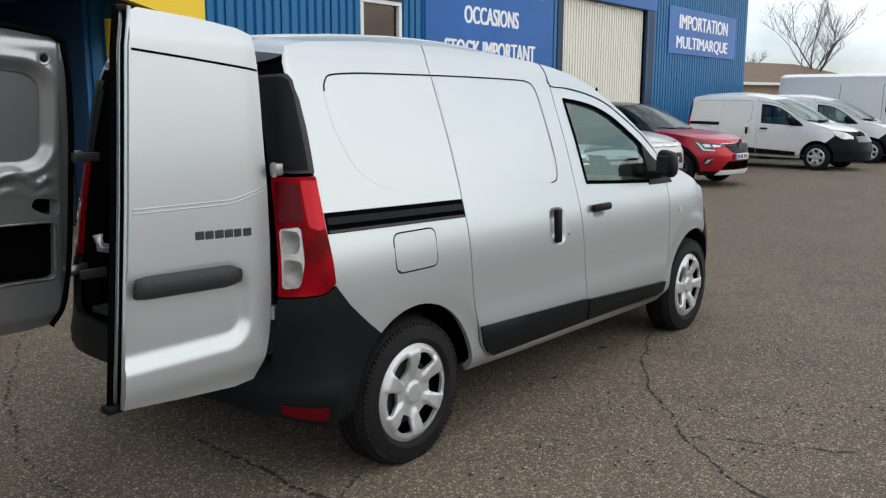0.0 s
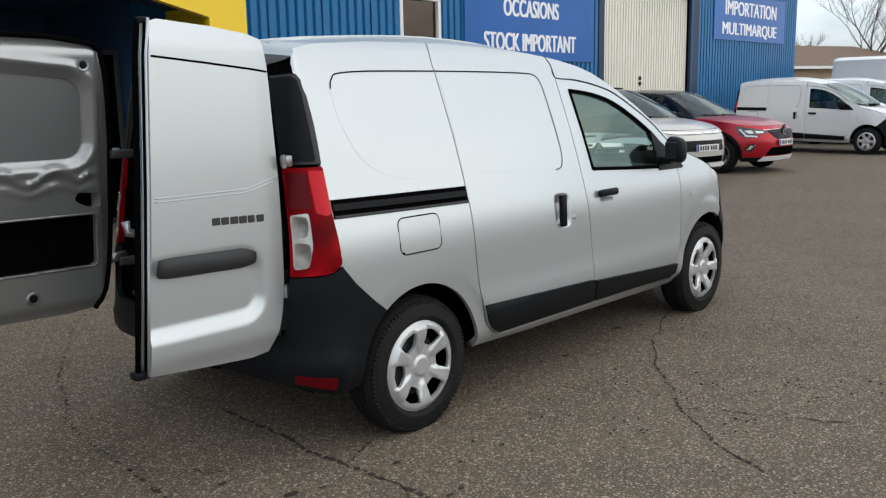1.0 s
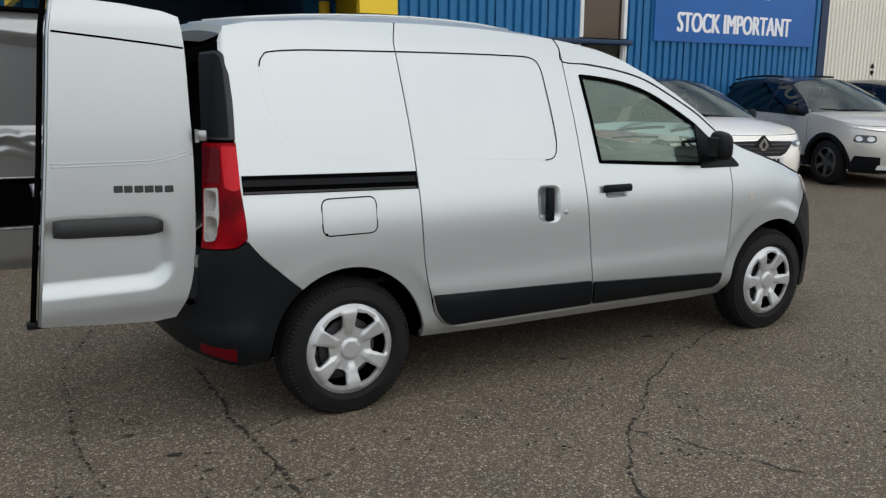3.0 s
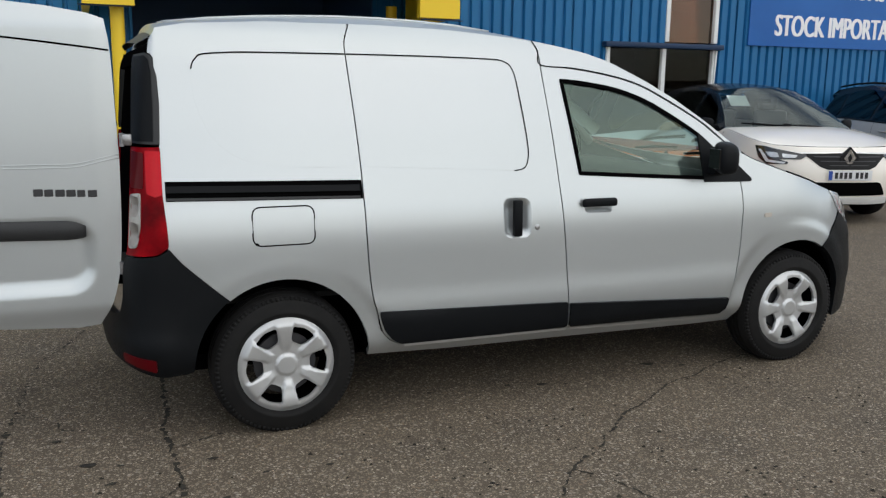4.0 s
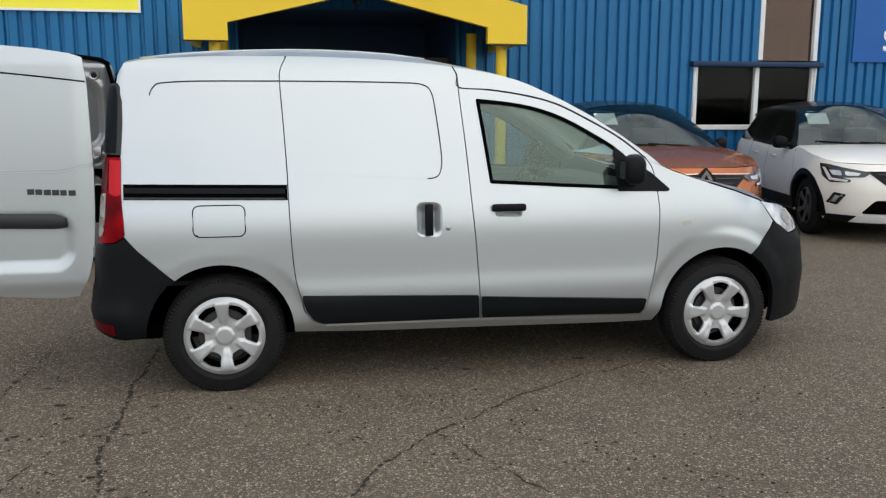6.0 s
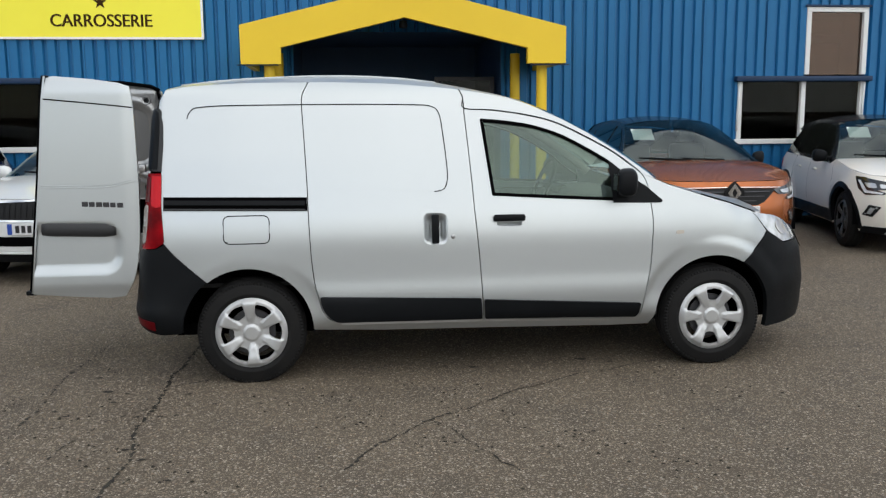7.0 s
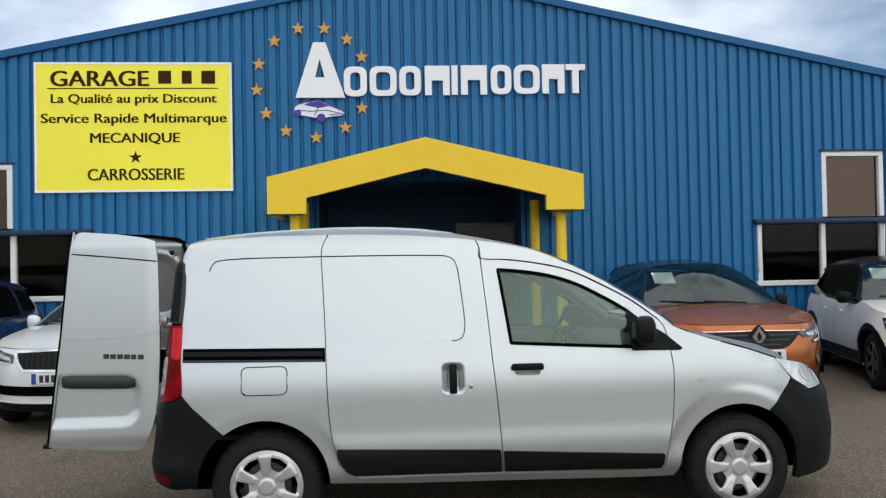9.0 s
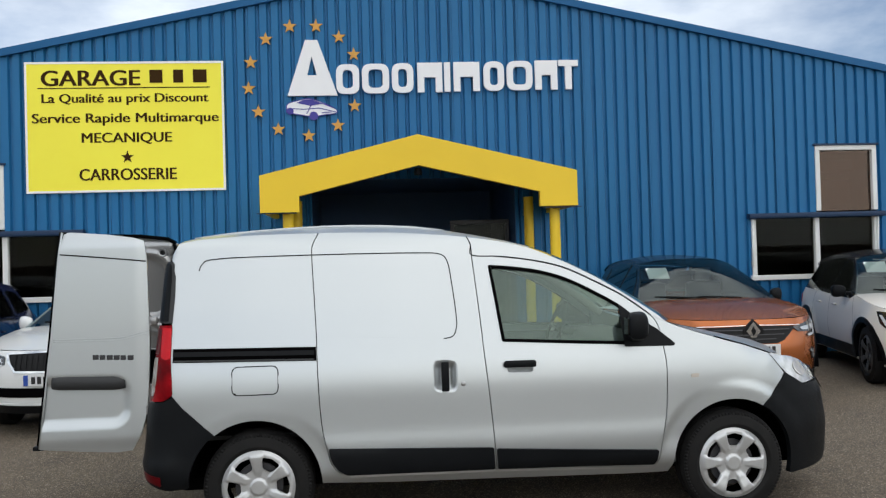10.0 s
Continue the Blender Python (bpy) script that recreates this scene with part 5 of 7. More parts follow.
    part("gutter_line", ribbon(smooth_line([(1.262, 1.70), (1.284, 1.65), (1.288, 1.585), (1.46, 1.574), (1.665, 1.544), (1.838, 1.499), (2.006, 1.419), (2.172, 1.327), (2.272, 1.255), (2.345, 1.196)], 4), sf, 0.006, 0.0015), GAP_AND_SHADE, v)
    # tail lamp and pillar cover
    lu = [(VAN.u_of(x, z), z) for x, z in ((-0.462, 1.228), (-0.464, 1.042), (-0.455, 0.916), (-0.452, 0.842))]
    inner = -0.45 - 0.46
    lens = rounded(lu + [(-0.60, 0.812), (inner, 0.795), (inner + 0.005, 1.226)], 0.015, 3)
    white = rounded([(inner + 0.02, 0.825), (-0.80, 0.835), (-0.765, 0.92), (-0.765, 1.05), (inner + 0.02, 1.04)], 0.02, 3)
    mid = (inner - 0.748) / 2
    cups = [(zz, rounded([(inner + 0.03, zz - hh), (-0.80, zz - hh * 0.9), (-0.778, zz), (-0.782, zz + hh * 0.9), (inner + 0.03, zz + hh)], 0.02, 4)) for zz, hh in ((0.885, 0.049), (0.994, 0.043))]
    tl = part("tail_lamp", panel(lens, sf, 0.035, holes=[c for _, c in cups], thick=0.03, offset=0.008), LAMP_RED, v, "tall red tail lamp with clear lower part")
    for zz, cup in cups:
        def hollow(u, z, zz=zz):
            p, n = sf(u, z)
            return p - n * 0.026 * sstep(0.050, 0.010, math.hypot((u - mid) * 0.75, z - zz)), n
        part("bulb_bowl", panel(cup, hollow, 0.010, thick=0.0, offset=0.0120), LAMP_FRAME, tl)
    part("reversing_lens", panel(white, sf, 0.03, holes=[c for _, c in cups], thick=0.004, offset=0.0125), LAMP_CLEAR, tl, "clear reversing lamp")
    part("lens_edge", panel(rounded([(-0.505, 1.045), (-0.505, 1.212), (-0.715, 1.215), (-0.70, 1.05), (-0.60, 1.035)], 0.015, 3), sf, 0.03, thick=0.0, offset=0.0092), LAMP_BRIGHT, tl, "bright red brake lamp section")
    part("dark_lens", panel(rounded([(inner + 0.015, 1.065), (-0.735, 1.068), (-0.728, 1.205), (inner + 0.02, 1.21)], 0.02, 3), sf, 0.04, thick=0.003, offset=0.0105), LAMP_DARK_RED, tl, "dark red indicator section")
    pil = [(VAN.u_of(x, z), z) for x, z in ((-0.462, 1.24), (-0.453, 1.396), (-0.455, 1.505), (-0.464, 1.542))]
    pil += [(-0.53, 1.572), (-0.60, 1.588), (-0.70, 1.596), (inner, 1.590), (inner, 1.24)]
    pc = part("pillar_cover", panel(pil, sf, 0.03, thick=0.03, offset=0.004), GRIP, v, "black plastic pillar cover")
    # black sheet standing in for the shade at the top of the door aperture
    part("rear_flange", panel([(-0.66, 1.56), (-1.40, 1.54), (-1.40, 1.612), (-1.05, 1.618), (-0.70, 1.645), (-0.68, 1.598)], sf, 0.05, thick=0.02, offset=-0.010), GAP_AND_SHADE, v)
    part("pillar_face", panel([(-0.60, 1.25), (-0.585, 1.40), (-0.585, 1.52), (-0.62, 1.57), (-0.70, 1.585), (inner, 1.58), (inner, 1.25)], sf, 0.04, thick=0.004, offset=0.007), PLASTIC, pc)
    # headlamp
    hl = [(u(x, z), z) for x, z in ((3.070, 0.940), (3.112, 0.895), (3.155, 0.848), (3.20, 0.808), (3.26, 0.775), (3.33, 0.735))]
    hl += [(2.72 + 0.62, 0.735), (2.72 + 0.63, 0.80), (2.72 + 0.56, 0.865), (2.72 + 0.45, 0.905), (2.72 + 0.36, 0.925)]
    lampo = part("headlamp", panel(rounded(hl, 0.008, 2), sf, 0.03, thick=0.03, offset=0.004), LAMP_GREY, v, "clear headlamp with a bright reflector")
    part("headlamp_bowl", panel(arc(2.72 + 0.47, 0.825, 0.045, 0, 345, 18), sf, 0.03, thick=0.004, offset=0.008), LAMP_CLEAR, lampo)
    # wheels and arches
    for x in (0.0, 2.81):
        add_wheel(v, x + (0.010 if x == 0 else -0.004), s * 0.738, 0.298 if x == 0 else 0.303, 0.3155, s, turn=27 if x == 0 else 3)
        y0, y1 = s * (0.77 if x == 0 else 0.74), s * 0.42
        part("arch_liner", arch_liner(x, 0.31, 0.385 if x == 0 else 0.392, y0, y1), GAP_AND_SHADE, v)
    return door


def build_van(label, paint, group="", m=None, doors_open=False, hero=False):
    v = holder("van", label, "van", group, m=m)
    for s in (-1, 1):
        van_side(v, paint, s, hero)
    # roof, windscreen, bonnet
    line = TOP[1:] + rail_between(-0.2, 1.64, 12)
    rails = [VAN.place(u, z) for u, z in line]
    cents = []
    for r, (u, z) in zip(rails, line):
        back = sstep(-0.45, -1.05, u)
        ahead = sstep(1.2, 1.64, u)
        cents.append(Vector((r.x - 0.03 * back + 0.05 * ahead, 0, r.z + 0.060 - 0.024 * sstep(0.5, -0.35, u) - 0.024 * back - 0.036 * sstep(0.9, 1.64, u))))
    crown = [c.z - r.z for c, r in zip(cents, rails)]
    roof = part("roof", lofted(rails[3:], cents[3:], 16, 2.6), paint, v)
    # the silver van's header is dark grey: its shade is put into the colour
    part("rear_header", lofted(rails[:4], cents[:4], 16, 2.6), DARK_STEEL_AND_SHADE if hero else paint, v, "header over the rear doors, shade painted in on the silver van")
    for yy in (-0.36, 0.36, -0.12, 0.12):
        part("roof_rib", tube([(x, yy, float(np.interp(x, [r.x for r in rails], [r.z + c * (1 - (abs(yy) / 0.6) ** 2.6) for r, c in zip(rails, crown)])) + 0.001) for x in np.linspace(-0.40, 1.15, 9)], 0.007, 6), paint, roof)
    wx = [1.64, 1.75, 1.872, 2.039, 2.205, 2.372, 2.431]
    wr = [VAN.place(x, rail_z(x)) for x in wx]
    wc = [Vector((r.x + 0.05 + 0.12 * k / 6, 0, r.z + 0.030 - 0.006 * k)) for k, r in enumerate(wr)]
    part("windscreen", lofted(wr, wc, 12, 2.4), SCREEN_GLASS, v, "clear raked windscreen").visible_shadow = False
    hx = [(2.431, 1.156), (2.50, 1.127), (2.58, 1.100), (2.717, 1.057), (2.81, 1.03), (2.896, 1.005), (2.98, 0.977), (3.068, 0.946)]
    hr = [VAN.place(VAN.u_of(x, z), z) for x, z in hx]
    hc = [Vector((2.56, 0, 1.083)), Vector((2.68, 0, 1.072)), Vector((2.80, 0, 1.056)), Vector((2.95, 0, 1.030)), Vector((3.08, 0, 1.000)), Vector((3.20, 0, 0.973)), Vector((3.29, 0, 0.936)), Vector((3.36, 0, 0.886))]
    bonnet = part("bonnet", lofted(hr, hc, 14, 2.6, 0.003), paint, v)
    part("bonnet_gap", tube([(p.x, p.y * 1.0, p.z + 0.002) for p in hr[3:]], 0.004, 6), GAP_AND_SHADE, bonnet)
    part("wiper", tube([(2.60, -0.1, 1.10), (2.52, -0.42, 1.13), (2.47, -0.60, 1.15)], 0.009, 6), PLASTIC, v)
    part("wiper", tube([(2.60, 0.4, 1.10), (2.58, 0.15, 1.125), (2.56, -0.08, 1.135)], 0.009, 6), PLASTIC, v)
    # bumpers, right round
    for nm, lab in (("rear_bumper", "unpainted black plastic rear bumper"), ("front_bumper", "unpainted black plastic front bumper")):
        bm = bmesh.new()
        for s in (-1, 1):
            sf = VAN.surf(s)
            if nm == "rear_bumper":
                o = [(-0.452, 0.832), (-0.385, 0.750), (-0.293, 0.664)] + arc(0.0, 0.31, 0.376, 127, 178, 8) + [(-0.40, 0.318), (-0.62, 0.330), (-0.9, 0.36), (-1.4, 0.38), (-1.4, 0.535), (-1.0, 0.535), (-0.93, 0.56), (-0.905, 0.62), (-0.905, 0.79), (-0.60, 0.806)]

                def lip(u, z, sf=sf):
                    p, n = sf(u, z)
                    return p + n * (0.022 * sstep(0.50, 0.44, z) * sstep(-0.30, -0.55, u)), n
                panel(o, lip, 0.035, thick=0.03, offset=0.006, bm=bm)
            else:
                u = VAN.u_of
                o = [(u(x, z), z) for x, z in ((3.012, 0.652), (3.105, 0.736), (3.178, 0.813), (3.20, 0.802), (3.26, 0.769), (3.33, 0.729))]
                o += [(2.72 + 0.64, 0.725), (2.72 + 0.66, 0.80), (2.72 + 1.0, 0.80), (2.72 + 1.0, 0.235), (2.72 + 0.6, 0.225), (u(3.19, 0.215), 0.212)]
                o += [(u(x, z), z) for x, z in arc(2.81, 0.31, 0.378, -14, 60, 12)]
                panel(o, sf, 0.035, thick=0.03, offset=0.006, bm=bm)
        b = part(nm, bm, PLASTIC, v, lab)
        for s in (-1, 1):
            sf = VAN.surf(s)
            if nm == "rear_bumper":
                part("reflector", panel(rounded([(-0.62, 0.350), (-0.88, 0.375), (-0.88, 0.41), (-0.62, 0.395)], 0.01, 2), sf, 0.04, thick=0.006, offset=0.032), LAMP_DARK_RED, b, "dark red reflector")
            else:
                part("grille", panel([(2.72 + 0.68, 0.66), (2.72 + 1.0, 0.66), (2.72 + 1.0, 0.79), (2.72 + 0.68, 0.79)], sf, 0.05, thick=0.004, offset=0.012), LAMP_BLACK, b)
    # floor, cab and load space
    part("underbody", boxed(-0.45, 3.25, -0.62, 0.62, 0.25, 0.32), GAP_AND_SHADE, v, smooth=False)
    # load space linings are near-black, its darkness put into the colour
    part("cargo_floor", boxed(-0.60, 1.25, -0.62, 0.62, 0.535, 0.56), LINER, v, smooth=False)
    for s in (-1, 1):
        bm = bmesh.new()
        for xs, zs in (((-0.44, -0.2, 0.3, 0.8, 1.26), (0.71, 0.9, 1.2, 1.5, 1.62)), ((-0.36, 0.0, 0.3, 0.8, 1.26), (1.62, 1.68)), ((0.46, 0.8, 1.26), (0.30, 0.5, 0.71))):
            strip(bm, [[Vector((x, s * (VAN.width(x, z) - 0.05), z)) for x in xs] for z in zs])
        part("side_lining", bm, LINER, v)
        part("cab_lining", boxed(1.27, 2.42, min(s * 0.72, s * 0.77), max(s * 0.72, s * 0.77), 0.3, 1.0), DASH, v, smooth=False)
        bm = bmesh.new()
        jam = smooth_line([(-0.590, 0.56), (-0.572, 0.9), (-0.548, 1.25), (-0.522, 1.5), (-0.510, 1.62)], 3)
        rows = []
        for x, z in jam:
            w = VAN.width(-0.4, z)
            rows.append([Vector((x + 0.03, s * (w - 0.10), z)), Vector((x, s * (w - 0.12), z)), Vector((x, s * (w - 0.19), z)), Vector((x + 0.06, s * (w - 0.22), z)), Vector((x + 0.2, s * (w - 0.16), z))])
        strip(bm, rows)
        bmesh.ops.recalc_face_normals(bm, faces=bm.faces)
        # jamb painted black for the shade inside the aperture
        part("door_jamb", bm, GAP_AND_SHADE, v)
    # inner header, black for the same shade
    part("rear_header", boxed(-0.50, -0.38, -0.50, 0.50, 1.585, 1.620, 0.01), GAP_AND_SHADE, v)
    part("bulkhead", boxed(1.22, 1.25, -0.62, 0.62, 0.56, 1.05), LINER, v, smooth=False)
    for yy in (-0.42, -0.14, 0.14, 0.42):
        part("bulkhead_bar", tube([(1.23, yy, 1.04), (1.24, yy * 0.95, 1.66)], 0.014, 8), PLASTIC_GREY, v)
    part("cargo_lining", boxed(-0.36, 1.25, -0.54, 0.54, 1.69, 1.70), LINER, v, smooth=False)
    part("headlining", boxed(1.26, 1.68, -0.55, 0.55, 1.60, 1.61, 0.004, 1), HEADLINING, v, "pale cloth headlining")
    for s in (-1, 1):
        part("pillar_trim", tube([(1.68, s * 0.57, 1.575), (1.87, s * 0.61, 1.49), (2.04, s * 0.645, 1.40), (2.2, s * 0.675, 1.30), (2.36, s * 0.70, 1.185), (2.44, s * 0.71, 1.12)], 0.032, 8), HEADLINING, v)
        part("pillar_trim", tube([(1.31, s * 0.60, 1.60), (1.33, s * 0.655, 1.40), (1.35, s * 0.70, 1.10), (1.36, s * 0.72, 0.95)], 0.03, 8), HEADLINING, v)
    part("cab_floor", boxed(1.25, 2.5, -0.72, 0.72, 0.30, 0.34), DASH, v, smooth=False)
    db = boxed(2.12, 2.52, -0.735, 0.735, 0.72, 1.035, 0.06, 3)
    part("dashboard", db, DASH, v, "dark grey dashboard")
    for yy in (-0.37, 0.37):
        bm = boxed(1.42, 1.90, yy - 0.24, yy + 0.24, 0.55, 0.70, 0.05, 3)
        box(bm, 1.36, 1.50, yy - 0.23, yy + 0.23, 0.66, 1.22, 0.05, 3, pose(1.43, 0, 0.66, 0, -10, 0) @ pose(-1.43, 0, -0.66))
        box(bm, 1.30, 1.39, yy - 0.13, yy + 0.13, 1.25, 1.44, 0.04, 3)
        part("seat", bm, SEAT_CLOTH, v, "dark cloth front seat")
    sw = [(2.02 + 0.07 * math.sin(a), 0.37 + 0.185 * math.cos(a), 1.06 + 0.17 * math.sin(a)) for a in [k * 2 * math.pi / 24 for k in range(24)]]
    bm = tube(sw, 0.014, 8, closed=True)
    tube([(2.02, 0.37, 1.06), (2.25, 0.37, 0.98)], 0.035, 8, bm=bm)
    tube([(2.02, 0.19, 1.06), (2.03, 0.55, 1.06)], 0.018, 6, bm=bm)
    part("steering_wheel", bm, PLASTIC, v, "black steering wheel")
    part("rear_axle", tube([(0.0, -0.7, 0.30), (0.0, 0.7, 0.30)], 0.05, 8), GAP_AND_SHADE, v)
    part("exhaust", tube([(2.0, 0.2, 0.22), (0.5, 0.25, 0.21), (-0.1, 0.3, 0.30), (-0.50, 0.35, 0.31)], 0.025, 8), DARK_STEEL_AND_SHADE, v)
    if doors_open:
        van_open_doors(v, paint)
    else:
        for s in (-1, 1):
            sf = VAN.surf(s)
            d = [(-0.91, 0.56), (-1.395, 0.56), (-1.395, 1.655), (-1.02, 1.655), (-0.91, 1.58)]
            part("rear_door", panel(d, sf, 0.07, thick=0.03), paint, v)
    return v


def van_open_doors(v, paint):
    """The two rear doors, swung open at right angles to the body."""
    hinge = [(-0.640, 1.722), (-0.624, 1.602), (-0.617, 1.367), (-0.612, 1.169), (-0.618, 0.905), (-0.632, 0.74), (-0.664, 0.608), (-0.717, 0.515)]
    outline = smooth_line(hinge, 4) + [(-0.80, 0.507), (-1.0, 0.520), (-1.228, 0.540), (-1.158, 1.188), (-1.116, 1.656), (-1.096, 1.770), (-1.06, 1.781), (-0.85, 1.764), (-0.70, 1.742)]

    def skin(u, z):
        def y_at(u, z):
            y = -0.655 - (1.784 - z) * 0.0455
            y += 0.03 * sstep(1.68, 1.80, z)
            y += 0.009 * sstep(-0.70, -0.60, u) * sstep(0.4, 0.9, z)
            # recess with rounded inner corners
            rc = 0.085
            qu, qz = u + 0.740 + rc, abs(z - 0.800) - 0.125 + rc
            sd = math.hypot(max(qu, 0.0), max(qz, 0.0)) + min(max(qu, qz), 0.0) - rc
            y += 0.021 * sstep(0.030, -0.030, sd)
            y += 0.02 * sstep(0.60, 0.50, z)
            return y
        e = 0.002
        p = Vector((u, y_at(u, z), z))
        n = Vector((-(y_at(u + e, z) - y_at(u - e, z)) / (2 * e), 1, -(y_at(u, z + e) - y_at(u, z - e)) / (2 * e))) * -1
        return p, n.normalized()

    def plain(dy):
        def f(u, z):
            return Vector((u, -0.655 - (1.784 - z) * 0.0455 + dy, z)), Vector((0, 1, 0))
        return f

    door = part("rear_door", panel(outline, skin, 0.0125, thick=0.028), paint, v, "open silver rear door standing out from the body")
    inner = inset(outline, 0.028)
    part("inner_panel", panel(inner, plain(0.062), 0.06, thick=0.035), DOOR_INNER, door)
    seam = [(-1.110, 1.652), (-0.9, 1.632), (-0.72, 1.613), (-0.628, 1.602)]
    part("panel_seam", ribbon(dense(seam, 0.03, False), skin, 0.008, 0.0012), GAP_AND_SHADE, door)
    # a fine double bead pressed across the door
    for dz in (0.0, 0.013):
        bead = [(u, 1.150 + dz + 0.034 * sstep(-0.80, -0.60, u)) for u in np.linspace(-1.15, -0.612, 28)]
        part("pressed_bead", tube([skin(u, z)[0] for u, z in bead], 0.0026, 6), paint, door)
    seal = [(-1.098, -0.628, 1.780), (-1.118, -0.632, 1.656), (-1.160, -0.652, 1.188), (-1.20, -0.67, 0.82), (-1.230, -0.682, 0.545)]
    part("door_seal", tube([(x - 0.022, y + 0.022, z) for x, y, z in seal], 0.0105, 8), GAP_AND_SHADE, door, "black rubber door seal")
    part("edge_strip", tube([(x + 0.006, y + 0.024, z) for x, y, z in seal], 0.013, 8), paint, door)
    part("edge_gap", tube([(x - 0.001, y + 0.006, z) for x, y, z in seal], 0.006, 6), GAP_AND_SHADE, door)
    part("edge_bead", tube([(x - 0.002, y - 0.018, z) for x, y, z in seal], 0.006, 6), paint, door)
    part("latch", boxed(-1.275, -1.215, -0.69, -0.64, 0.532, 0.558, 0.006), PLASTIC, door, "black latch at the foot of the door")
    part("latch", boxed(-1.125, -1.085, -0.63, -0.60, 1.765, 1.785, 0.005), PLASTIC, door, "dark latch at the top of the door")
    part("lock_pin", tube([(-1.165, -0.60, 1.035), (-1.195, -0.565, 1.04), (-1.20, -0.56, 1.08)], 0.016, 8), STEEL, door, "bright steel lock catch")
    # grip bar across the recess
    bar = []
    for i in range(13):
        x = -1.158 + (0.408) * i / 12
        bar.append((x, skin(-0.95, 0.90)[0].y - 0.012 + (0.012 if i > 10 else 0), 0.912 - 0.03 * (x + 1.186) + 0.004))
    bm = tube(bar, [0.034, 0.039] + [0.040] * 9 + [0.038, 0.030], 14)
    for vv in bm.verts:
        vv.co.y = bar[0][1] + (vv.co.y - bar[0][1]) * 0.55
    part("grip_bar", bm, GRIP, door, "wide grey plastic grip bar")
    x = -0.93
    for w in (0.034, 0.032, 0.034, 0.034, 0.030, 0.034):
        p, n = skin(x + w / 2, 1.055)
        part("badge_bar", boxed(x, x + w, p.y - 0.004, p.y + 0.002, 1.042 - (x + 0.93) * 0.045, 1.070 - (x + 0.93) * 0.045, 0.002, 1), DARK_STEEL_AND_SHADE, door)
        x += 0.039
    for z, dx in ((1.257, -0.60), (0.743, -0.625)):
        part("hinge", boxed(dx - 0.005, dx + 0.038, -0.708, -0.680, z - 0.022, z + 0.022, 0.005), STEEL, door, "bright steel hinge")
        part("hinge_knuckle", lathe([(0.0, -0.026), (0.009, -0.026), (0.009, 0.026), (0.0, 0.026)], 12, pose(dx, -0.700, z), "Z"), STEEL, door)

    # far door, inside towards the yard
    def far(dy=0.0, sg=-1):
        def f(u, z):
            return Vector((u, 0.545 + (1.66 - z) * 0.11 + dy, z)), Vector((0, sg, 0))
        return f

    edge = smooth_line([(-0.705, 1.735), (-0.680, 1.60), (-0.670, 1.35), (-0.675, 1.10), (-0.683, 0.85), (-0.698, 0.68), (-0.722, 0.57), (-0.775, 0.50)], 4)
    o2 = edge + [(-0.90, 0.49), (-1.50, 0.505), (-1.44, 1.15), (-1.385, 1.60), (-1.36, 1.80), (-0.95, 1.79), (-0.76, 1.765)]
    blank = rounded([(-0.80, 1.24), (-0.80, 1.61), (-1.33, 1.66), (-1.37, 1.24)], [0.10, 0.09, 0.05, 0.1], 6)
    low = rounded([(-0.76, 0.715), (-0.76, 0.975), (-1.37, 0.985), (-1.40, 0.725)], 0.03, 4)
    slot = rounded([(-0.735, 1.005), (-0.735, 1.07), (-0.850, 1.085), (-0.865, 1.045), (-0.805, 1.01)], 0.015, 3)

    ring = [Vector(p) for p in blank]

    def ring_gap(u, z):
        q = Vector((u, z))
        best = 9.0
        for a, b in zip(ring, ring[1:] + ring[:1]):
            ab = b - a
            t = max(0.0, min(1.0, (q - a).dot(ab) / max(ab.length_squared, 1e-9)))
            best = min(best, (q - a - ab * t).length)
        return best

    def inner_face(u, z):
        p, n = far()(u, z)
        k = sstep(-0.69, -0.75, u) * sstep(0.50, 0.56, z) * sstep(1.79, 1.72, z)
        p.y -= 0.03 * k
        g = ring_gap(u, z)
        p.y += 0.030 * sstep(0.040, 0.0, g) - 0.010 * math.exp(-((g - 0.05) / 0.018) ** 2)
        swing = math.cos((u + 0.70) * 2 * math.pi / 0.25) * sstep(-0.79, -0.85, u)
        for base, amp, high in ((1.168, 0.030, 0.019), (1.105, 0.016, 0.011)):
            p.y -= high * math.exp(-((z - base - amp * swing) / 0.017) ** 2) * sstep(-0.73, -0.81, u)
        return p, n

    def inner_surf(u, z):
        e = 0.003
        p = inner_face(u, z)[0]
        n = (inner_face(u + e, z)[0] - inner_face(u - e, z)[0]).cross(inner_face(u, z + e)[0] - inner_face(u, z - e)[0]).normalized()
        return p, (n if n.y < 0 else -n)

    d2 = part("rear_door", panel(o2, inner_surf, 0.013, holes=[blank, low, slot], thick=0.05), DOOR_INNER, v, "open rear door showing its grey inner pressing")
    part("outer_skin", panel(o2, far(0.055, 1), 0.06, thick=0.03), paint, d2)
    part("blank_panel", panel(inset(blank, -0.01), far(0.010), 0.1, thick=0.0), DOOR_INNER, d2)
    part("blank_rim", tube([far(0.004)(a, b)[0] for a, b in blank], 0.004, 6, closed=True), DOOR_INNER, d2)
    part("trim_board", panel(inset(low, -0.01), far(0.012), 0.1, thick=0.0), GAP_AND_SHADE, d2, "black trim board")
    part("trim_rim", tube([far(-0.028)(a, b)[0] for a, b in low], 0.006, 6, closed=True), STEEL, d2)
    part("slot_back", panel(inset(slot, -0.01), far(0.02), 0.1, thick=0.0), GAP_AND_SHADE, d2)
    for a, b in ((-0.80, 1.672), (-1.08, 0.605)):
        p = far(-0.034)(a, b)[0]
